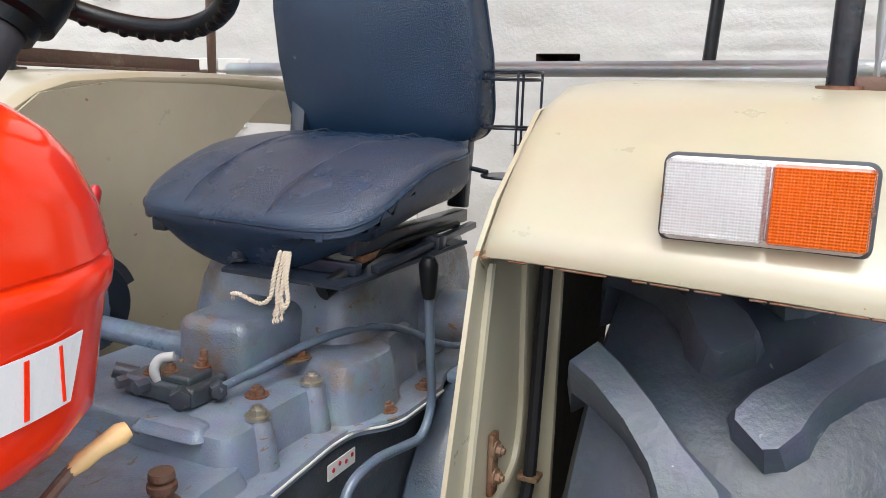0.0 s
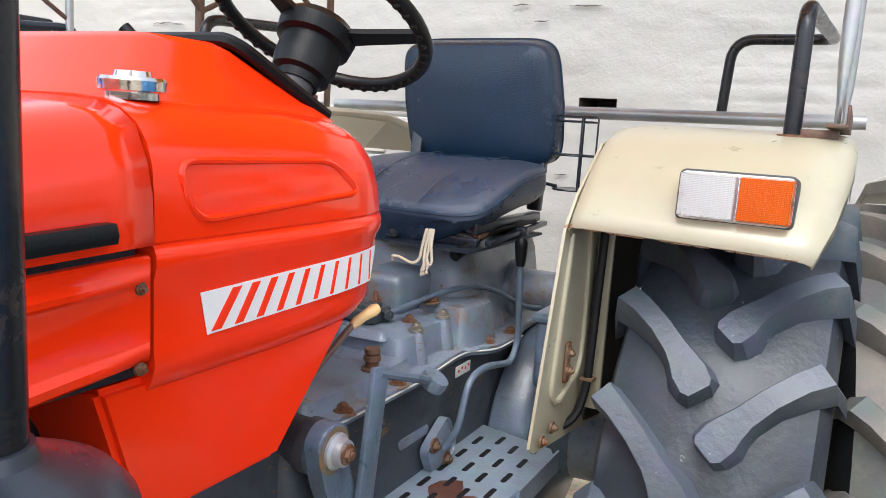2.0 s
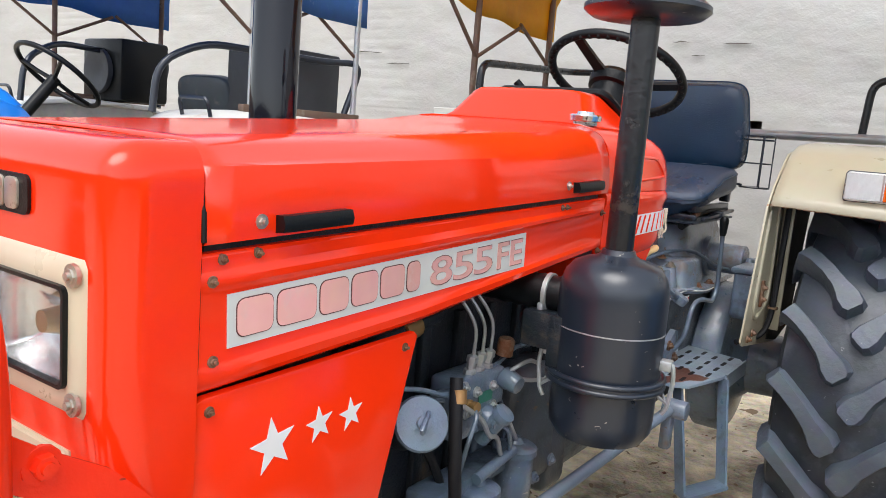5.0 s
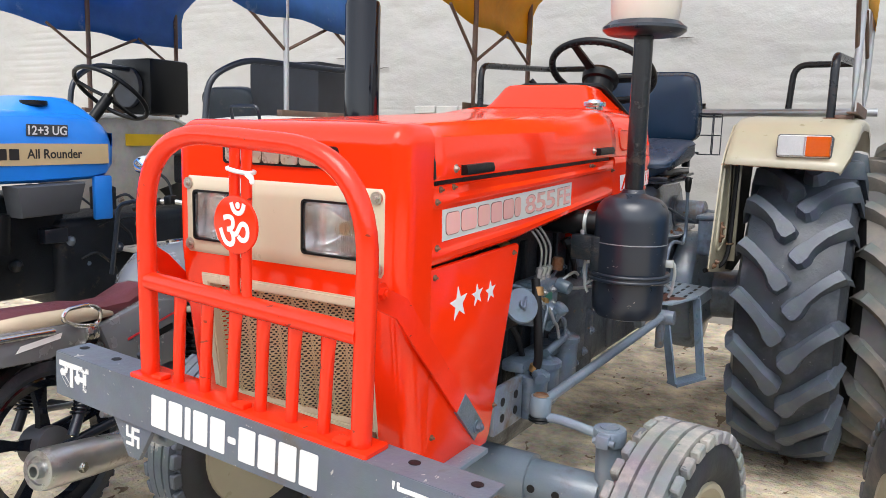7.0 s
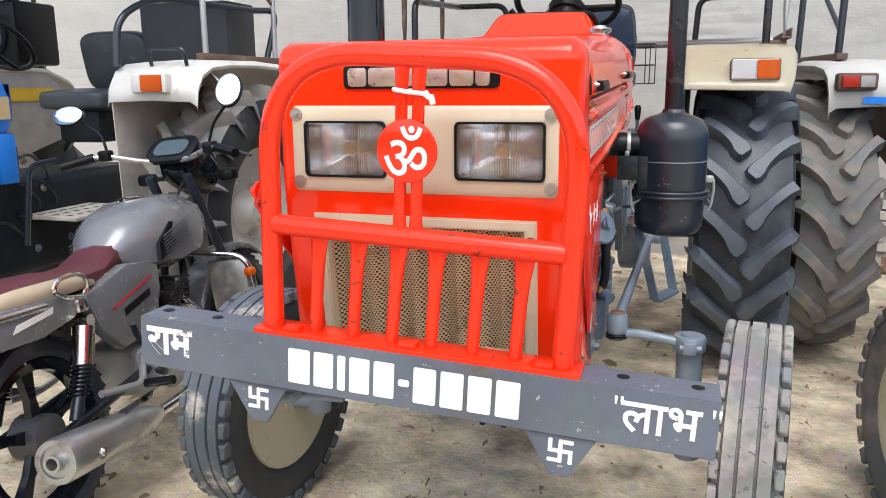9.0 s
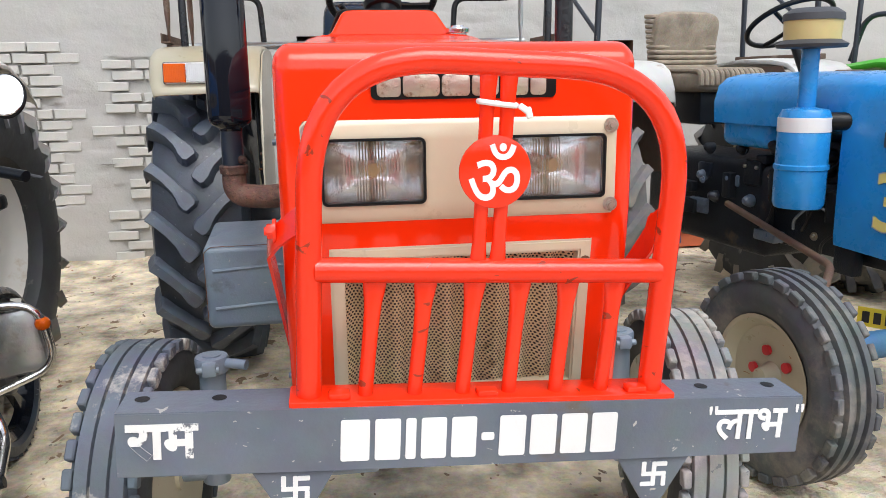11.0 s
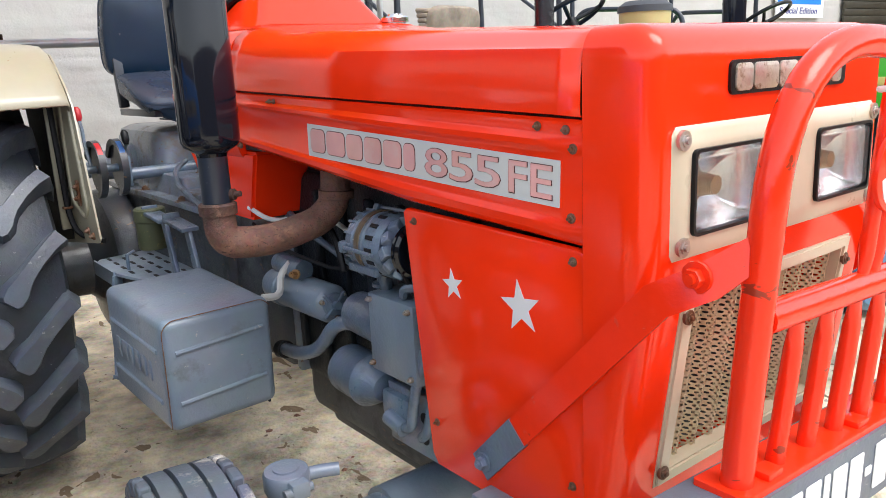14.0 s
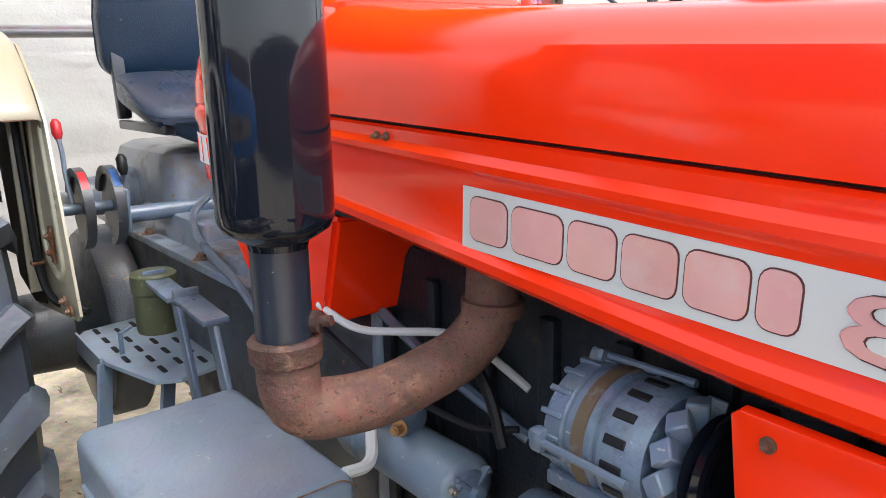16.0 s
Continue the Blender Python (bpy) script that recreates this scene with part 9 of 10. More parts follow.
    part("side_cable", tube(B(), [(-0.33, 0.7, 0.95), (-0.42, 0.78, 0.85), (-0.36, 0.85, 0.75), (-0.3, 0.8, 0.8)], 0.006, 6, 0.08), WIRE, t)
    part("silencer", tube(B(), [(0.353, 0.565, 1.25), (0.353, 0.565, 2.1)], 0.055, 18), BLACK, t, "black upright silencer")
    wheel_and_column(t, (0.10, 1.34, 1.545), (0.0, 0.5, 0.86), 0.20)
    simple_seat(t, 0.02, 1.85, 1.27, WOVEN, 0.42, "seat wrapped in coarse woven rope")
    for k in range(11):
        part("rope_turn", tube(B(), [(-0.19, 2.10 + 0.006 * k, 1.355 + 0.028 * k), (-0.18, 2.035 + 0.006 * k, 1.35 + 0.028 * k), (0.22, 2.035 + 0.006 * k, 1.35 + 0.028 * k), (0.23, 2.10 + 0.006 * k, 1.355 + 0.028 * k)], 0.013, 8, 0.03), WOVEN, t)
    for k in range(13):
        part("rope_turn", tube(B(), [(-0.17 + 0.032 * k, 1.635, 1.25), (-0.17 + 0.032 * k, 1.64, 1.325), (-0.17 + 0.032 * k, 2.02, 1.335)], 0.014, 8, 0.05), WOVEN, t)
    for s in (1, -1):
        prof = [(1.545, 1.17), (1.565, 1.26), (1.60, 1.325), (1.66, 1.36), (1.78, 1.378), (2.05, 1.388), (2.35, 1.36), (2.5, 1.28)]
        fd = part("mudguard", arch_fender(B(), s, 0.38, 0.80, prof, 0.05), SCUFFED_WHITE, t, "scuffed white mudguard with rust")
        sol = fd.modifiers.new("sheet", "SOLIDIFY")
        sol.thickness, sol.offset = 0.005, 0
        m = Matrix(((0, 0, s, s * 0.374), (1, 0, 0, 0), (0, 1, 0, 0), (0, 0, 0, 1)))
        part("inner_panel", slab(B(), [(1.56, 1.2), (1.60, 0.82), (1.72, 0.80), (2.1, 0.95), (2.45, 1.26), (2.3, 1.35), (1.68, 1.345)], m, 0.006), BROWN_STEEL, fd)
        part("lamp_base", box(B(), (s * 0.70, 1.54, 1.285), (0.17, 0.05, 0.075), 0.012), BROWN_STEEL, fd)
        part("red_lens", box(B(), (s * 0.735, 1.51, 1.285), (0.07, 0.02, 0.05), 0.005), REDLENS, fd)
        part("clear_lens", box(B(), (s * 0.665, 1.51, 1.285), (0.06, 0.02, 0.05), 0.005), CLEAR, fd)
        part("blue_sticker", slab(B(), [(-0.05, -0.015), (0.05, -0.015), (0.055, 0.012), (-0.04, 0.015)], basis((s * 0.62, 1.537, 1.205), (1, 0, 0), (0, -1, 0)), 0.003), BLUE, fd)
        for yy in (1.80, 2.42):
            part("canopy_post", tube(B(), [(s * 0.70, yy, 1.36), (s * 0.68, yy, 2.2)], 0.017, 10), SATIN_BLACK, t)
        part("post_bracket", box(B(), (s * 0.70, 2.10, 1.40), (0.05, 0.72, 0.03), 0.004), BROWN_STEEL, t)
        part("canopy_strut", tube(B(), [(s * 0.70, 1.80, 1.52), (s * 0.69, 2.42, 1.95)], 0.012, 8), SATIN_BLACK, t)
        rear_wheel(s, t, (s * 0.735, 2.08, 0.62), MUDDY_RUBBER, CREAM, 0.37, "mud-caked rear wheel with worn chevron tyre", 0.645, worn=0.75)
    t.location, t.rotation_euler = (2.15, 0.95, 0), (0, 0, radians(9))
    return t


old_tractor()


def green_tractor():
    t = thing("green_tractor", "bright green farm tractor with a blue-covered seat", "tractor", (0, 0, 0), "parked tractors")
    bm = B()
    loops = []
    for y, w, lo, hi in ((-0.5, 0.24, 0.85, 1.24), (-0.45, 0.28, 0.82, 1.28), (0.3, 0.30, 0.95, 1.34), (0.9, 0.30, 1.0, 1.42), (1.15, 0.28, 1.05, 1.46), (1.25, 0.22, 1.12, 1.42)):
        half = [(w, lo), (w + 0.01, lo + 0.12), (w, hi - 0.12), (w * 0.85, hi - 0.03), (0, hi + 0.01)]
        loops.append([(x, y, z) for x, z in half] + [(-x, y, z) for x, z in half[-2::-1]])
    part("bonnet", rings(bm, loops), GREEN, t, "bright green bonnet")
    part("yellow_band", box(B(), (-0.305, 0.2, 1.12), (0.02, 0.9, 0.05), 0.005), YELLOW_PAINT, t)
    chassis(t, -0.3, 2.1, 0.75)
    wheel_and_column(t, (0.0, 1.42, 1.53), (0.0, 0.5, 0.86), 0.20)
    simple_seat(t, 0.0, 2.0, 1.28, BLUE_CLOTH, 0.44, "seat under a blue cover")
    for s in (1, -1):
        prof = [(1.62, 1.25), (1.65, 1.33), (1.75, 1.37), (2.1, 1.385), (2.4, 1.35), (2.6, 1.2)]
        fd = part("mudguard", arch_fender(B(), s, 0.45, 0.9, prof), GREEN, t)
        sol = fd.modifiers.new("sheet", "SOLIDIFY")
        sol.thickness, sol.offset = 0.005, 0
        part("hand_rail", tube(B(), [(s * 0.5, 1.7, 1.37), (s * 0.5, 1.75, 1.62), (s * 0.7, 2.4, 1.66), (s * 0.7, 2.5, 1.38)], 0.017, 10, 0.1), SATIN_BLACK, t)
        rear_wheel(s, t, (s * 0.72, 2.25, 0.63), OLD_RUBBER, YELLOW_PAINT, 0.36, "rear wheel with chevron tyre", 0.64)
        wheel_front(t, (s * 0.6, 0.0, 0.31), s, OLD_RUBBER, YELLOW_PAINT, "front wheel with ribbed tyre")
        for yy in (1.75, 2.45):
            part("canopy_post", tube(B(), [(s * 0.72, yy, 1.36), (s * 0.70, yy, 2.3)], 0.017, 10), SATIN_BLACK, t)
    part("silencer", tube(B(), [(-0.25, 0.45, 1.3), (-0.25, 0.45, 2.1)], 0.04, 14), BLACK, t)
    t.location, t.rotation_euler = (4.15, 0.9, 0), (0, 0, radians(8))
    return t


green_tractor()


# ---- motorcycle ----
SILVER_PAINT = material("dusty_silver_grey_paint", (0.208, 0.218, 0.234), 0.26, metal=0.3, grain=0.1, bump=0.05, coat=0.3, dirt=(0.35, 0.31, 0.26), dirt_amount=0.25, dirt_scale=6)
DARK_GREY_PLASTIC = material("dark_grey_plastic", (0.07, 0.07, 0.075), 0.4, grain=0.15, bump=0.08, dirt=(0.25, 0.22, 0.18), dirt_amount=0.25)
MAROON = material("maroon_vinyl", (0.11, 0.025, 0.03), 0.42, grain=0.12, bump=0.3, bump_scale=250, dirt=(0.22, 0.14, 0.12), dirt_amount=0.2)
BEIGE = material("beige_vinyl", (0.55, 0.46, 0.33), 0.5, grain=0.08, bump=0.3, bump_scale=250, dirt=(0.35, 0.28, 0.2), dirt_amount=0.25)
DULL_CHROME = material("scratched_dull_chrome", (0.55, 0.55, 0.55), 0.3, metal=0.85, grain=0.2, bump=0.25, bump_scale=50, dirt=(0.3, 0.28, 0.25), dirt_amount=0.4, dirt_scale=9)
MIRROR = material("mirror_glass", (0.9, 0.9, 0.9), 0.02, metal=1.0, grain=0.0, bump=0)


def motorcycle():
    t = thing("motorcycle", "silver-grey motorcycle with maroon and beige seat on its side stand", "motorcycle", (0, 0, 0))

    # local axes: x forward, y to its left, z up
    def spin_wheel(c, r, w, name, steer=None):
        m = steer or Matrix()
        bm = B()
        loops = []
        for rr, h in ((r - 0.07, -w * 0.3), (r - 0.045, -w * 0.5), (r - 0.012, -w * 0.42), (r, -w * 0.15), (r, w * 0.15), (r - 0.012, w * 0.42), (r - 0.045, w * 0.5), (r - 0.07, w * 0.3)):
            loops.append([Vector(c) + Vector((rr * math.cos(2 * math.pi * k / 48), h, rr * math.sin(2 * math.pi * k / 48))) for k in range(48)])
        loops.append(loops[0])
        rings(bm, loops, cap=False)
        for k in range(44):
            a = 2 * math.pi * k / 44
            for sy in (-1, 1):
                q = Matrix.Rotation(-a, 3, "Y")
                box(bm, Vector(c) + q @ Vector((r - 0.004, sy * w * 0.24, 0)), (0.012, w * 0.3, 0.022), 0.002, q @ rot(sy * 25), 1)
        wh = part(name, place(bm, m), RUBBER, t, "wheel with black five-spoke alloy rim")
        bm = B()
        loops = []
        for rr, h in ((r - 0.062, -w * 0.36), (r - 0.068, -w * 0.3), (r - 0.092, -w * 0.2), (r - 0.092, w * 0.2), (r - 0.068, w * 0.3), (r - 0.062, w * 0.36), (r - 0.07, w * 0.4), (r - 0.1, w * 0.22), (r - 0.1, -w * 0.22), (r - 0.07, -w * 0.4)):
            loops.append([Vector(c) + Vector((rr * math.cos(2 * math.pi * k / 40), h, rr * math.sin(2 * math.pi * k / 40))) for k in range(40)])
        loops.append(loops[0])
        rings(bm, loops, cap=False)
        part("rim", place(bm, m), BLACK, wh)
        for k in range(5):
            a = 2 * math.pi * k / 5 + 0.3
            d = Vector((math.cos(a), 0, math.sin(a)))
            e = Vector((-d.z, 0, d.x))
            bm = B()
            lp = []
            for rr, hw in ((0.05, 0.022), (0.12, 0.014), (r - 0.09, 0.026)):
                p = Vector(c) + d * rr
                lp.append([p + e * hw + Vector((0, 0.012, 0)), p - e * hw + Vector((0, 0.012, 0)), p - e * hw - Vector((0, 0.012, 0)), p + e * hw - Vector((0, 0.012, 0))])
            part("spoke", place(rings(bm, lp), m), BLACK, wh)
        bm = B()
        lathe(bm, [(0, -0.06), (0.03, -0.06), (0.065, -0.045), (0.07, 0.045), (0.03, 0.06), (0, 0.06)], c, (0, 1, 0), 24)
        part("hub", place(bm, m), DARK_GREY_PLASTIC, wh)
        return wh

    R = 0.30
    spin_wheel((0, 0, R), R, 0.088, "rear_wheel")
    steer = Matrix.Translation((1.08, 0, 0)) @ Matrix.Rotation(radians(-6), 4, Vector((-0.44, 0, 0.9)).normalized()) @ Matrix.Translation((-1.08, 0, 0))
    spin_wheel((1.27, 0, R), R, 0.085, "front_wheel", steer)
    # swing arm, chain case, shocks
    for s in (-1, 1):
        part("swing_arm", tube(B(), [(-0.04, s * 0.10, R), (0.46, s * 0.10, 0.34)], 0.018, 10), SATIN_BLACK, t)
        bm = B()
        tube(bm, [(0.0, s * 0.135, 0.34), (0.07, s * 0.135, 0.46)], 0.018, 12)
        sh = part("shock_absorber", bm, SATIN_BLACK, t, "shock absorber with chrome shroud")
        bm = B()
        n = 8
        pts = []
        for k in range(n * 12 + 1):
            a = 2 * math.pi * k / 12
            f = k / (n * 12)
            p = Vector((0.035, s * 0.135, 0.40)).lerp(Vector((0.085, s * 0.135, 0.49)), f)
            pts.append(p + Vector((math.cos(a) * 0.027 * 0.9, math.sin(a) * 0.027, -math.cos(a) * 0.012)))
        tube(bm, pts, 0.0045, 6)
        part("spring", bm, BLACK, sh)
        part("shroud", tube(B(), [(0.082, s * 0.135, 0.485), (0.125, s * 0.135, 0.595)], 0.033, 18), CHROME, sh)
        part("top_eye", tube(B(), [(0.13, s * 0.10, 0.61), (0.13, s * 0.16, 0.61)], 0.02, 12), CHROME, sh)
    # frame and engine
    for s in (-1, 1):
        part("frame_tube", tube(B(), [(0.12, s * 0.08, 0.62), (0.5, s * 0.09, 0.66), (0.95, s * 0.03, 0.82)], 0.016, 10, 0.1), SATIN_BLACK, t)
        part("frame_tube", tube(B(), [(0.95, s * 0.03, 0.78), (0.86, s * 0.05, 0.42), (0.80, s * 0.06, 0.26), (0.45, s * 0.07, 0.26)], 0.016, 10, 0.08), SATIN_BLACK, t)
    bm = box(B(), (0.58, 0, 0.34), (0.34, 0.24, 0.20), 0.05, seg=4)
    eng = part("engine", bm, GALVANISED, t, "finned air-cooled engine")
    for k in range(9):
        part("cooling_fin", box(B(), (0.70 + 0.008 * k, 0, 0.43 + 0.021 * k), (0.19, 0.19, 0.008), 0.003, rot(0, 12)), SATIN_BLACK, eng)
    part("cylinder", box(B(), (0.73, 0, 0.51), (0.12, 0.13, 0.20), 0.02, rot(0, 12)), SATIN_BLACK, eng)
    for s in (-1, 1):
        bm = B()
        lathe(bm, [(0, 0.0), (0.10, 0.0), (0.105, 0.012), (0.09, 0.04), (0.05, 0.055), (0, 0.056)], (0.56, s * 0.11, 0.33), (0, s, 0), 26)
        part("engine_cover", bm, GALVANISED, eng)
    part("kick_shaft", tube(B(), [(0.44, -0.14, 0.33), (0.40, -0.20, 0.33), (0.26, -0.21, 0.52), (0.24, -0.22, 0.56)], 0.011, 8, 0.03), SATIN_BLACK, eng)
    # exhaust along the right side
    bm = B()
    tube(bm, rounded([(0.82, -0.05, 0.50), (0.90, -0.09, 0.40), (0.84, -0.14, 0.24), (0.55, -0.17, 0.20), (0.30, -0.19, 0.22)], 0.08, 6), 0.02, 12)
    ex = part("exhaust", bm, CHROME, t, "dented chrome exhaust silencer")
    bm = B()
    d = Vector((-0.50, 0.0, 0.075))
    p = Vector((0.32, -0.19, 0.22))
    lp = []
    u = d.normalized()
    sd = Vector((0, 1, 0))
    up = u.cross(sd)
    for f, rr in ((0, 0.022), (0.1, 0.04), (0.25, 0.056), (0.6, 0.063), (0.97, 0.067), (1.0, 0.063), (1.0, 0.046), (0.985, 0.044), (0.985, 0.026), (1.03, 0.025), (1.03, 0.017), (0.9, 0.017)):
        q = p + d * f
        lp.append([q + (sd * math.cos(a) + up * math.sin(a)) * rr for a in [2 * math.pi * k / 24 for k in range(24)]])
    part("silencer", rings(bm, lp), DULL_CHROME, ex)
    bm = B()
    slab(bm, [(0, 0), (0.26, 0.012), (0.30, 0.035), (0.0, 0.03)], basis((0.0, -0.215, 0.30), (1, 0, -0.12), (0, -0.5, 0.86)), 0.004)
    part("heat_shield", bm, CHROME, ex)
    part("silencer_bolt", hexbolt(B(), (-0.07, -0.25, 0.27), (0, -1, 0.1), 0.014, 0.01), CHROME, ex)
    # foot pegs and brackets
    for s in (-1, 1):
        part("foot_peg", tube(B(), [(0.27, s * 0.20, 0.345), (0.27, s * 0.30, 0.35)], 0.015, 10), PLASTIC, t)
        part("peg_bracket", tube(B(), [(0.40, s * 0.12, 0.40), (0.27, s * 0.19, 0.345), (0.10, s * 0.16, 0.38)], 0.012, 8, 0.04), GALVANISED, t)
    # rear mudguard, side covers, tail
    bm = B()
    lp = []
    for a in [radians(-20 + 92 * k / 14) for k in range(15)]:
        rr = R + 0.045
        c = Vector((-rr * math.sin(a) * 0.9, 0, R + rr * math.cos(a)))
        lp.append([c + Vector((0, y, -z)) for y, z in ((-0.075, 0.03), (-0.06, 0.006), (0, 0), (0.06, 0.006), (0.075, 0.03))])
    ob = part("rear_mudguard", rings(bm, lp, around=False), PLASTIC, t)
    sol = ob.modifiers.new("sheet", "SOLIDIFY")
    sol.thickness = 0.004
    for s in (-1, 1):
        bm = B()
        out = [(-0.38, 0.70), (-0.32, 0.635), (-0.05, 0.612), (0.10, 0.63), (0.14, 0.69), (0.05, 0.715), (-0.25, 0.735)]
        slab(bm, out, Matrix(((1, 0, 0, 0), (0, 0, s, s * 0.105), (0, 1, 0, 0), (0, 0, 0, 1))), 0.035, 0.012)
        tp = part("tail_panel", bm, SILVER_PAINT, t, "dusty silver-grey tail panel")
        part("tail_mark", slab(B(), [(0, 0), (0.16, 0.012), (0.17, 0.03), (0.02, 0.02)], basis((0.02 if s < 0 else -0.15, s * 0.1415, 0.655), (-s, 0, 0.02) if s > 0 else (-1, 0, 0), (0, s, 0)) if s > 0 else basis((-0.16, -0.1415, 0.66), (1, 0, 0), (0, -1, 0)), 0.002), SIGN_WHITE, tp)
        bm = B()
        out = [(0.16, 0.68), (0.20, 0.56), (0.30, 0.46), (0.50, 0.47), (0.57, 0.60), (0.58, 0.70), (0.40, 0.73)]
        slab(bm, out, Matrix(((1, 0, 0, 0), (0, 0, s, s * 0.10), (0, 1, 0, 0), (0, 0, 0, 1))), 0.04, 0.014)
        sc = part("side_cover", bm, SILVER_PAINT, t, "silver side cover with red line")
        part("red_line", slab(B(), [(0, 0), (0.25, 0.055), (0.25, 0.062), (0, 0.008)], basis((0.27, s * 0.1415, 0.60), (1, 0, 0), (0, -1, 0)) if s < 0 else basis((0.52, s * 0.1415, 0.60), (-1, 0, 0), (0, 1, 0)), 0.0015), RED_PLASTIC, sc)
        part("dark_mark", slab(B(), [(0, 0), (0.16, 0.03), (0.16, 0.055), (0, 0.025)], basis((0.33, s * 0.1415, 0.565), (1, 0, 0), (0, -1, 0)) if s < 0 else basis((0.49, s * 0.1415, 0.565), (-1, 0, 0), (0, 1, 0)), 0.0015), PLASTIC, sc)
    # seat: maroon saddle with beige sides
    bm = B()
    lp = []
    for x, w, lo, hi in ((-0.38, 0.07, 0.735, 0.775), (-0.34, 0.10, 0.725, 0.79), (-0.1, 0.125, 0.715, 0.79), (0.12, 0.125, 0.705, 0.775), (0.22, 0.115, 0.69, 0.755), (0.34, 0.10, 0.68, 0.755), (0.46, 0.085, 0.70, 0.80), (0.50, 0.06, 0.72, 0.81)):
        half = [(w * 0.9, lo), (w, lo + (hi - lo) * 0.35), (w * 0.97, lo + (hi - lo) * 0.7), (w * 0.75, hi - 0.004), (0, hi + 0.004)]
        lp.append([(x, y, z) for y, z in half] + [(x, -y, z) for y, z in half[-2::-1]])
    seat_ = part("saddle", rings(bm, lp), MAROON, t, "maroon vinyl saddle with beige sides")
    for s in (-1, 1):
        bm = B()
        cols = []
        for x, w, lo, hi in ((-0.36, 0.093, 0.728, 0.768), (-0.1, 0.128, 0.715, 0.772), (0.12, 0.128, 0.705, 0.758), (0.24, 0.117, 0.70, 0.715)):
            cols.append([bm.verts.new((x, s * w, lo)), bm.verts.new((x, s * (w + 0.004), (lo + hi) / 2)), bm.verts.new((x, s * (w - 0.001), hi))])
        for a, b in zip(cols, cols[1:]):
            for k in range(2):
                bm.faces.new((a[k], b[k], b[k + 1], a[k + 1]))
        ob = part("seat_side", bm, BEIGE, seat_)
        sol = ob.modifiers.new("skin", "SOLIDIFY")
        sol.thickness, sol.offset = 0.006, 0
        bm = B()
        tube(bm, [(-0.02, s * 0.14, 0.70), (-0.30, s * 0.14, 0.72), (-0.45, s * 0.06, 0.75), (-0.45, 0, 0.75)], 0.012, 10, 0.08)
        part("grab_rail", bm, CHROME, t)
    bm = B()
    tube(bm, [(0.15, -0.145, 0.685), (0.16, -0.16, 0.735), (0.11, -0.165, 0.765), (0.02, -0.165, 0.765), (0.0, -0.16, 0.735), (0.06, -0.15, 0.70)], 0.007, 8, 0.03, closed=True)
    part("saree_guard_ring", bm, CHROME, t, "chrome grab ring")
    part("helmet_lock", box(B(), (0.12, -0.145, 0.665), (0.05, 0.03, 0.05), 0.012), CHROME, t)
    # tank
    bm = B()
    lp = []
    for x, w, lo, hi in ((0.44, 0.08, 0.71, 0.80), (0.48, 0.115, 0.69, 0.85), (0.56, 0.155, 0.665, 0.90), (0.70, 0.178, 0.65, 0.925), (0.86, 0.172, 0.66, 0.92), (0.97, 0.14, 0.71, 0.89), (1.01, 0.08, 0.77, 0.855)):
        half = [(w * 0.6, lo), (w * 0.95, lo + 0.03), (w, lo + (hi - lo) * 0.45), (w * 0.88, lo + (hi - lo) * 0.78), (w * 0.5, hi - 0.006), (0, hi)]
        lp.append([(x, y, z) for y, z in half] + [(x, -y, z) for y, z in half[-2::-1]])
    tank = part("fuel_tank", rings(bm, lp), SILVER_PAINT, t, "silver-grey fuel tank with black side vents")
    part("filler_cap", lathe(B(), [(0, 0), (0.045, 0), (0.045, 0.01), (0.035, 0.014), (0, 0.014)], (0.72, 0, 0.918), (0, 0, 1), 20), CHROME, tank)
    for s in (-1, 1):
        bm = slab(B(), [(0, 0.0), (0.20, 0.03), (0.22, 0.09), (0.14, 0.11), (0.03, 0.06)], basis((0.54, s * 0.165, 0.70), (1, 0, 0.12), (0, -1, 0.12)) if s < 0 else basis((0.54, s * 0.165, 0.70), (1, 0, 0.12), (0, -1, -0.12)), 0.014)
        v = part("tank_vent", bm, PLASTIC, tank)
        for k in range(6):
            part("vent_fin", tube(B(), [(0.57, s * 0.186, 0.725 + 0.012 * k), (0.735, s * 0.19, 0.762 + 0.012 * k)], 0.003, 6), GASKET, v)
    # leg guard
    for s in (-1, 1):
        part("leg_guard", tube(B(), [(0.93, s * 0.04, 0.66), (0.95, s * 0.30, 0.62), (0.95, s * 0.31, 0.40), (0.88, s * 0.08, 0.36)], 0.0125, 10, 0.08), CHROME, t)
    part("guard_plate", box(B(), (0.965, -0.20, 0.50), (0.03, 0.17, 0.22), 0.02), DULL_CHROME, t)
    for k in range(4):
        part("cable", tube(B(), [(0.50 + 0.05 * k, -0.10, 0.62), (0.60, -0.15, 0.56 - 0.03 * k), (0.75, -0.13, 0.60), (0.92, -0.05, 0.78)], 0.006, 6, 0.06), WIRE, t)
    part("carburettor", box(B(), (0.56, -0.06, 0.53), (0.09, 0.08, 0.10), 0.02), DARK_GREY_PLASTIC, t)
    part("crank_cover", lathe(B(), [(0, 0.0), (0.085, 0.0), (0.09, 0.02), (0.07, 0.045), (0, 0.05)], (0.62, -0.13, 0.36), (0, -1, 0), 24), BRASS, t, "tarnished engine side cover")
    part("amber_reflector", ball(B(), (0.95, -0.30, 0.55), 0.024), AMBER, t)
    part("rear_indicator", ball(B(), (-0.40, -0.20, 0.60), 0.034, (1.2, 1.3, 0.9)), CLEAR, t)
    part("tail_light", box(B(), (-0.47, 0, 0.70), (0.06, 0.14, 0.08), 0.02), REDLENS, t)
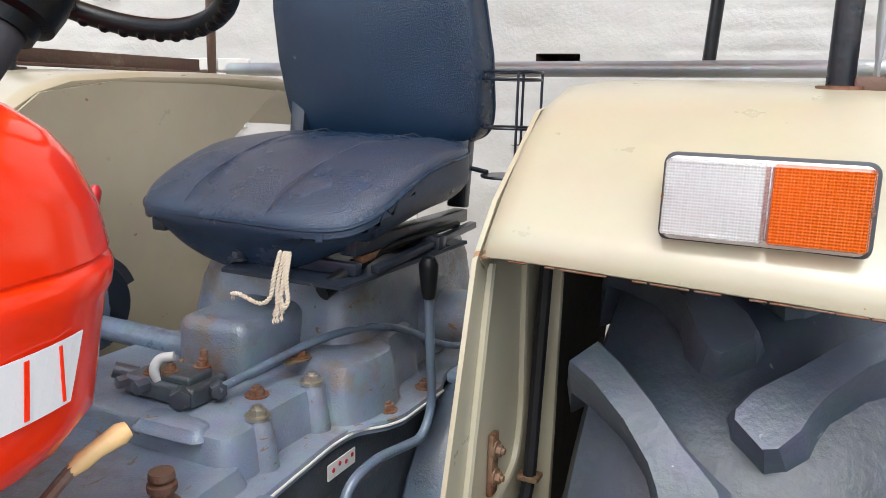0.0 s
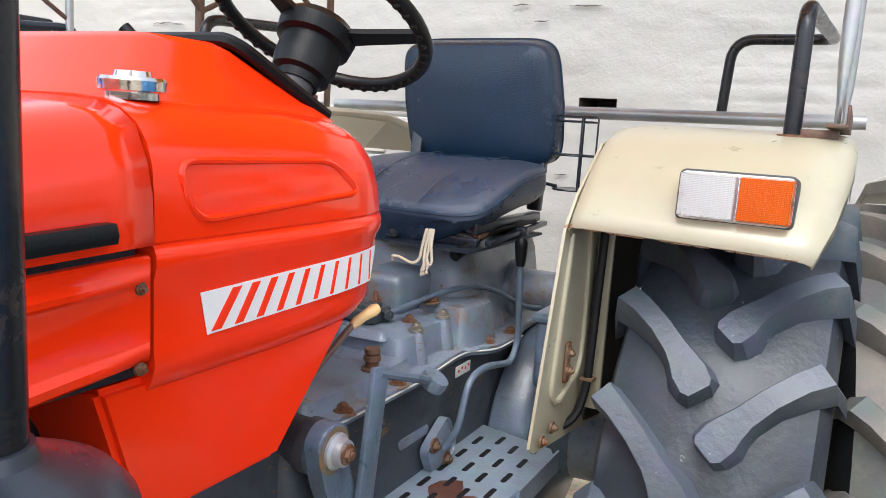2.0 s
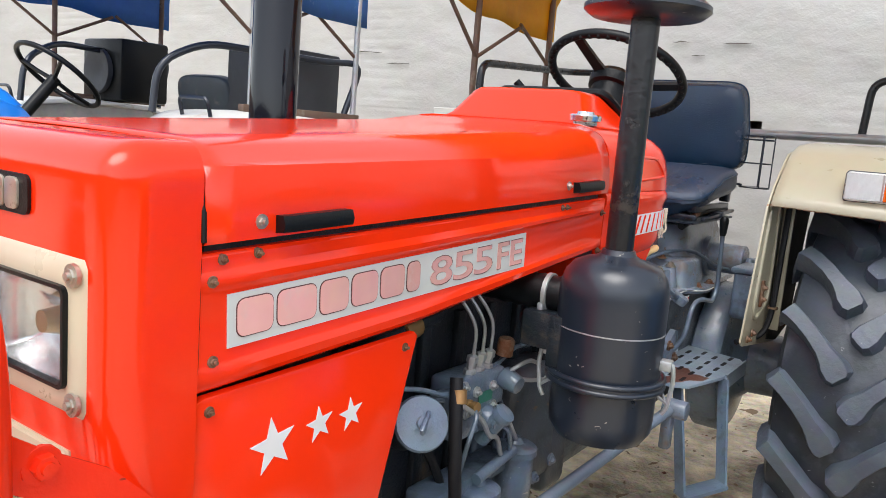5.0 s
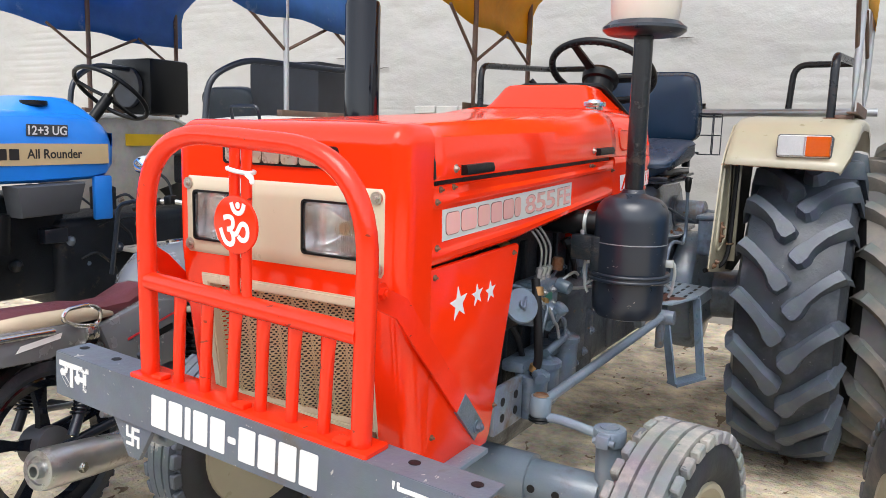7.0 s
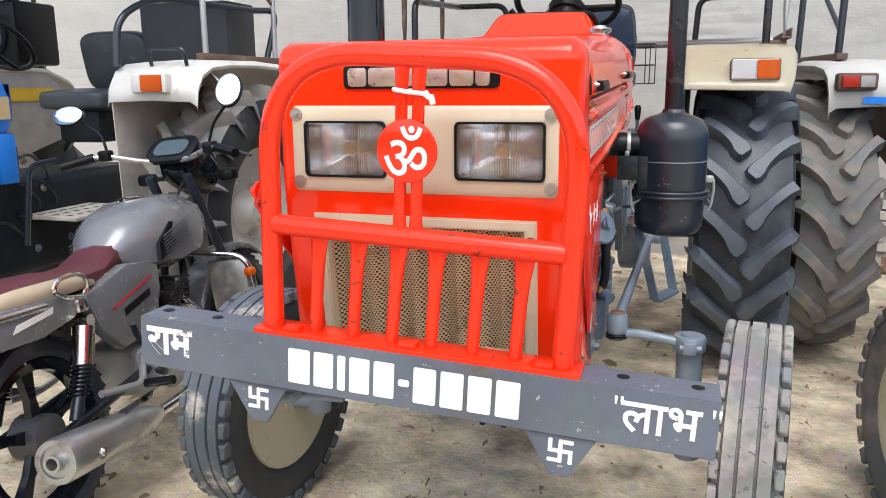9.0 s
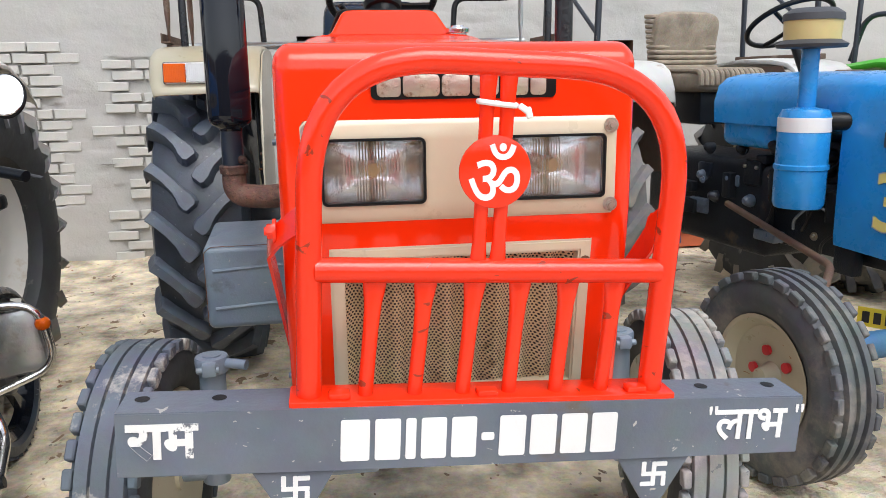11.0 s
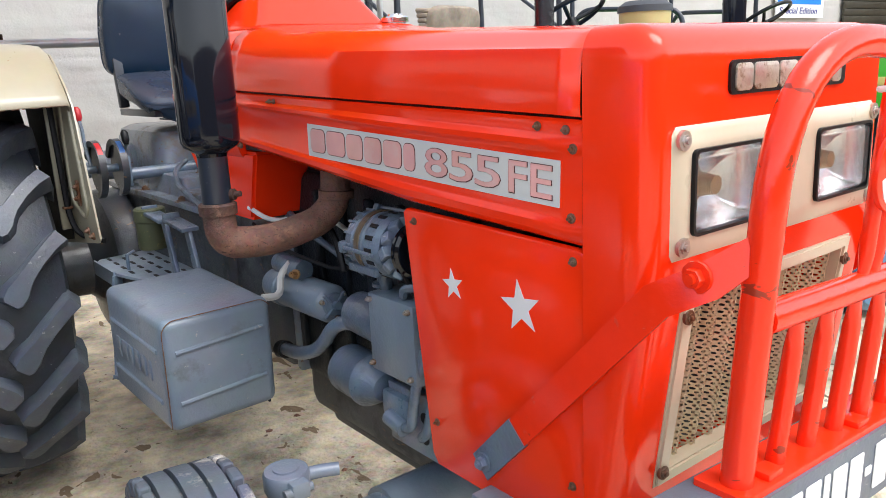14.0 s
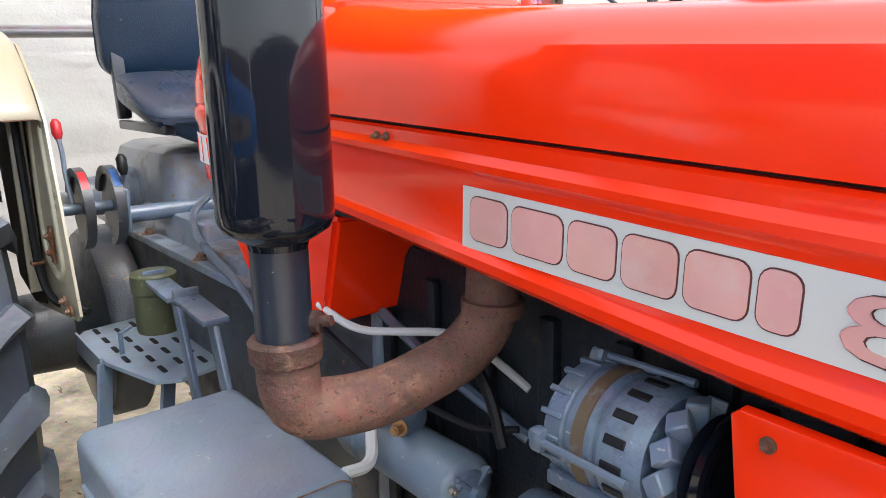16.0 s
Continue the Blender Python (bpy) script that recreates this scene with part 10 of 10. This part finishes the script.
    part("side_stand", tube(B(), [(0.48, 0.12, 0.25), (0.40, 0.24, 0.0)], 0.012, 8), SATIN_BLACK, t)
    # front end, turned to the left
    def f(*pts):
        return [steer @ Vector(p) for p in pts]
    for s in (-1, 1):
        part("fork_tube", tube(B(), f((1.27, s * 0.085, 0.30), (1.15, s * 0.085, 0.55)), 0.025, 12), SATIN_BLACK, t)
        part("fork_tube", tube(B(), f((1.15, s * 0.085, 0.55), (0.95, s * 0.085, 0.98)), 0.019, 12), SATIN_BLACK, t)
    bm = B()
    lp = []
    for a in [radians(-45 + 120 * k / 12) for k in range(13)]:
        rr = R + 0.035
        c = Vector((1.27 - rr * math.sin(a), 0, R + rr * math.cos(a)))
        lp.append([c + Vector((0, y, -z)) for y, z in ((-0.062, 0.03), (-0.05, 0.005), (0, 0), (0.05, 0.005), (0.062, 0.03))])
    ob = part("front_mudguard", place(rings(bm, lp, around=False), steer), SILVER_PAINT, t)
    sol = ob.modifiers.new("sheet", "SOLIDIFY")
    sol.thickness = 0.004
    bm = B()
    lp = []
    for x, w, lo, hi in ((0.99, 0.06, 0.98, 1.07), (1.03, 0.09, 0.92, 1.11), (1.10, 0.105, 0.88, 1.13), (1.16, 0.10, 0.87, 1.10), (1.19, 0.07, 0.90, 1.05)):
        lp.append([(x, w * math.cos(q), (lo + hi) / 2 + (hi - lo) / 2 * math.sin(q)) for q in [2 * math.pi * k / 20 for k in range(20)]])
    part("headlamp_cowl", place(rings(bm, lp), steer), BLACK, t)
    bm = slab(B(), round_rect(0.22, 0.15, 0.06), basis((1.015, 0, 1.075), (0, -1, 0), (-0.62, 0, 0.78)), 0.02, 0.006)
    cl = part("dial_housing", place(bm, steer), PLASTIC, t)
    part("dial_glass", place(slab(B(), round_rect(0.15, 0.09, 0.035), basis((1.0005, 0, 1.0925), (0, -1, 0), (-0.62, 0, 0.78)), 0.002), steer), material("pale_blue_dial", (0.07, 0.10, 0.115), 0.15), cl)
    bm = B()
    tube(bm, f((0.83, -0.37, 1.06), (0.90, -0.25, 1.09), (0.965, -0.09, 1.04), (0.965, 0.09, 1.04), (0.90, 0.25, 1.09), (0.83, 0.37, 1.06)), 0.0115, 12, 0.06)
    bar = part("handlebar", bm, DULL_CHROME, t)
    for s in (-1, 1):
        part("grip", tube(B(), f((0.885, s * 0.275, 1.083), (0.825, s * 0.385, 1.057)), 0.0175, 12), PLASTIC, bar)
        part("switch_gear", place(box(B(), (0.905, s * 0.235, 1.085), (0.045, 0.05, 0.045), 0.01), steer), PLASTIC, bar)
        part("control_lever", tube(B(), f((0.93, s * 0.24, 1.08), (0.94, s * 0.30, 1.07), (0.89, s * 0.41, 1.04)), 0.006, 8, 0.03), GASKET, bar)
        part("mirror_stem", tube(B(), f((0.91, s * 0.23, 1.10), (0.92, s * 0.25, 1.17), (0.90, s * 0.33, 1.24)), 0.006, 8, 0.04), PLASTIC, bar)
        wide, tall = (0.92, 1.15) if s < 0 else (1.25, 0.72)
        tip = steer @ Matrix.Translation((0.89, s * 0.36, 1.29 if s < 0 else 1.255)) @ Matrix.Rotation(radians(20), 4, "Y")
        mr = part("mirror", place(ball(B(), (0, 0, 0), 0.060, (0.22, wide, tall), 20), tip), PLASTIC, bar, "oval rear-view mirror")
        part("mirror_glass", place(ball(B(), (-0.012, 0, 0), 0.055, (0.08, wide, tall), 20), tip), MIRROR, mr)
        part("front_indicator", place(box(B(), (1.08, s * 0.19, 0.96), (0.06, 0.07, 0.05), 0.015), steer), PLASTIC, t)
        part("indicator_stalk", tube(B(), f((1.08, s * 0.08, 0.96), (1.08, s * 0.17, 0.96)), 0.01, 8), PLASTIC, t)
    for k in range(3):
        part("control_cable", tube(B(), f((0.92, -0.22 + 0.05 * k, 1.06), (1.02, -0.10, 1.00 + 0.03 * k), (1.0, 0.0, 0.92), (0.95, 0.0, 0.80)), 0.004, 6, 0.08), WIRE, t)
    part("plate", box(B(), (-0.50, 0, 0.56), (0.01, 0.2, 0.1), 0.003, rot(0, -20)), DARK_GREY_PLASTIC, t)
    t.matrix_basis = Matrix.Translation((-1.277, 0.264, GROUND)) @ Matrix.Rotation(radians(97.3), 4, "Z") @ Matrix.Rotation(radians(-7.7), 4, "X") @ Matrix.Diagonal((1.03, 1.03, 1.0, 1))
    return t


motorcycle()


# ---- yard clutter along the wall ----
SCRAP_BRICK = material("chipped_red_brick", (0.24, 0.11, 0.07), 0.9, grain=0.3, scale=12, bump=0.6, bump_scale=40, dirt=(0.42, 0.37, 0.3), dirt_amount=0.45, dirt_scale=9)


def brick_mesh(name, mat, w=0.225, d=0.075, h=0.072):
    bm = box(B(), (0, 0, 0), (w, d, h), 0.004, seg=1)
    for v in bm.verts:
        v.co += 0.005 * noise.noise_vector(v.co * 21)
    me = bpy.data.meshes.new(name)
    bm.to_mesh(me)
    bm.free()
    me.materials.append(mat)
    return me


LOOSE = brick_mesh("brick", SCRAP_BRICK, 0.22, 0.105, 0.07)
rng = random.Random(4)
for k in range(16):
    row, col = k // 6, k % 6
    ob = new("brick", LOOSE)
    ob.matrix_basis = pose(1.95 + 0.17 * col + 0.05 * rng.random() + 0.08 * row, 4.56 - 0.10 * rng.random() - 0.04 * row, GROUND + 0.075 + 0.068 * row, 0, rng.uniform(-4, 4), rng.uniform(-18, 18) + (90 if rng.random() < 0.3 else 0))
    tagged(ob, "chipped dusty brick in a low stack by the wall", "brick", "loose bricks")


def sign_board():
    t = thing("sign_board", "small orange and blue printed board leaning on bricks", "sign", (2.55, 4.38, GROUND))
    m = basis((2.42, 4.36, GROUND + 0.01), (1, 0.06, 0), (0, -0.96, 0.26))
    board = part("board", slab(B(), [(0, 0), (0.42, 0), (0.42, 0.30), (0, 0.30)], m, 0.012, 0.002), material("faded_orange_print", (0.62, 0.16, 0.07), 0.5, grain=0.12), t)
    part("blue_field", slab(B(), [(0.015, 0.03), (0.14, 0.03), (0.14, 0.19), (0.015, 0.19)], m @ Matrix.Translation((0, 0, 0.012)), 0.0015), material("faded_blue_print", (0.03, 0.07, 0.24), 0.5, grain=0.1), t)
    for z, h in ((0.07, 0.02), (0.10, 0.012), (0.14, 0.03)):
        part("pale_bar", slab(B(), [(0.05, z), (0.12, z), (0.12, z + h), (0.05, z + h)], m @ Matrix.Translation((0, 0, 0.0135)), 0.001), SIGN_WHITE, t)
    part("edge_strip", slab(B(), [(-0.012, -0.004), (0.0, -0.004), (0.0, 0.304), (-0.012, 0.304)], m, 0.014), GALVANISED, t)


sign_board()


def wall_poster():
    t = thing("wall_poster", "white and blue printed board with slanted dark blue words", "poster", (9.0, WALL_Y - 0.03, 1.95))
    m = basis((8.40, WALL_Y - 0.045, 1.72), (1, 0, 0), (0, -1, 0))
    part("board", slab(B(), [(0, 0), (1.2, 0), (1.2, 0.62), (0, 0.62)], m, 0.02, 0.002), SIGN_WHITE, t)
    part("blue_field", slab(B(), [(0.03, 0.17), (1.12, 0.17), (1.12, 0.58), (0.03, 0.58)], m @ Matrix.Translation((0, 0, 0.02)), 0.002), BLUE, t)
    part("white_bar", slab(B(), round_rect(0.42, 0.12, 0.02), m @ Matrix.Translation((0.30, 0.28, 0.022)), 0.002), SIGN_WHITE, t)
    part("red_bar", slab(B(), round_rect(0.16, 0.10, 0.02), m @ Matrix.Translation((0.62, 0.28, 0.022)), 0.002), RED_PLASTIC, t)
    bm = B()
    fitted(bm, "Special Edition", m @ Matrix.Translation((0.06, 0.03, 0.021)) @ Matrix(((1, 0.25, 0, 0), (0, 1, 0, 0), (0, 0, 1, 0), (0, 0, 0, 1))), 0.95, 0.10, 0.002, 0.002)
    part("words", bm, material("dark_blue_print", (0.02, 0.03, 0.2), 0.5), t)


wall_poster()


def shutter():
    t = thing("roller_shutter", "dark weathered steel roller shutter in the wall", "shutter", (11.0, WALL_Y - 0.05, GROUND))
    mat = material("dark_shutter_paint", (0.05, 0.045, 0.03), 0.6, grain=0.2, bump=0.2)
    for k in range(28):
        part("slat", box(B(), (11.05, WALL_Y - 0.05, 0.0 + 0.1 * k), (1.7, 0.03, 0.094), 0.008, rot(8)), mat, t)


shutter()


# ---- pebbles, chips of brick and dry litter on the earth ----
def litter(name, count, size, mat, label, seed):
    r = random.Random(seed)
    verts, faces = [], []
    for k in range(count):
        x, y = r.uniform(-4.5, 5.5), r.uniform(-1.6, 4.55)
        s = size * (0.4 + 1.2 * r.random() ** 2)
        z = GROUND + 0.016 * noise.fractal(Vector((x * 1.3, y * 1.3, 0)), 1.0, 2.0, 5) - 0.006 + (0.05 * min(1, (y - 4.3) / 0.4) if y > 4.3 else 0)
        b = len(verts)
        a = r.uniform(0, 6.28)
        for j in range(5):
            rr = s * r.uniform(0.7, 1.2)
            verts.append((x + rr * math.cos(a + 1.256 * j), y + rr * math.sin(a + 1.256 * j), z - 0.002))
        verts.append((x + s * 0.2, y, z + s * r.uniform(0.35, 0.7)))
        for j in range(5):
            faces.append((b + j, b + (j + 1) % 5, b + 5))
    me = bpy.data.meshes.new(name)
    me.from_pydata(verts, [], faces)
    me.materials.append(mat)
    tagged(new(name, me), label, "debris", kind="stuff")


litter("pebbles", 2600, 0.008, material("pale_pebble", (0.42, 0.37, 0.29), 0.9, grain=0.3), "scattered pale pebbles and grit on the earth", 7)
litter("brick_chips", 500, 0.013, SCRAP_BRICK, "scattered chips of red brick on the earth", 8)
litter("clods", 900, 0.02, SAND, "trodden lumps of dry earth", 9)


# ---- exposed brickwork on the north wall ----
def exposed(x0, x1, z0, z1, seed, keep=0.75):
    """Bricks standing proud where the limewash has come away, ragged at the edges."""
    r = random.Random(seed)
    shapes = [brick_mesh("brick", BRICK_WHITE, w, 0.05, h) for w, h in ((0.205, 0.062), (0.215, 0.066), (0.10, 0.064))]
    z, row = z0, 0
    while z < z1:
        x = x0 + r.uniform(-0.06, 0.06) - (0.115 if row % 2 else 0)
        while x < x1:
            half = r.random() < 0.15
            me = shapes[2] if half else shapes[r.randrange(2)]
            w = 0.115 if half else 0.23
            u = min((x - x0) / (x1 - x0), 1 - (x - x0) / (x1 - x0), (z - z0) / (z1 - z0) + 0.25, 1.25 - (z - z0) / (z1 - z0))
            if r.random() < keep + u * 0.6:
                ob = new("brick", me)
                ob.parent = wall_north
                ob.matrix_basis = pose(x + w / 2, WALL_Y + 0.016 - r.uniform(-0.005, 0.008), z + 0.035, r.uniform(-1, 1), r.uniform(-1.2, 1.2), r.uniform(-1.5, 1.5))
            x += w
        z += 0.079
        row += 1


for patch, seed in zip(PATCHES, (1, 2, 4, 5)):
    exposed(*patch, seed)


# ---- fine cracks and chips in the limewash ----
CRACK = material("dark_crack", (0.13, 0.115, 0.10), 0.95, grain=0.3)
r = random.Random(12)
for k in range(16):
    x, z = r.uniform(-4.2, 3.2), 0.3 + 0.082 * r.randrange(26) + r.uniform(-0.008, 0.008)
    n = r.randrange(4, 9)
    step = r.uniform(0.012, 0.035)
    top, low = [], []
    for j in range(n + 1):
        w = 0.003 * math.sin(math.pi * j / n) * r.uniform(0.4, 1.3) + 0.0004
        zz = z + r.uniform(-0.004, 0.004)
        top.append((x + step * j, zz + w))
        low.append((x + step * j, zz - w))
    ob = part("crack", slab(B(), low + top[::-1], basis((0, WALL_Y - 0.010, 0), (1, 0, 0), (0, -1, 0)), 0.006), CRACK)
    ob.parent = wall_north
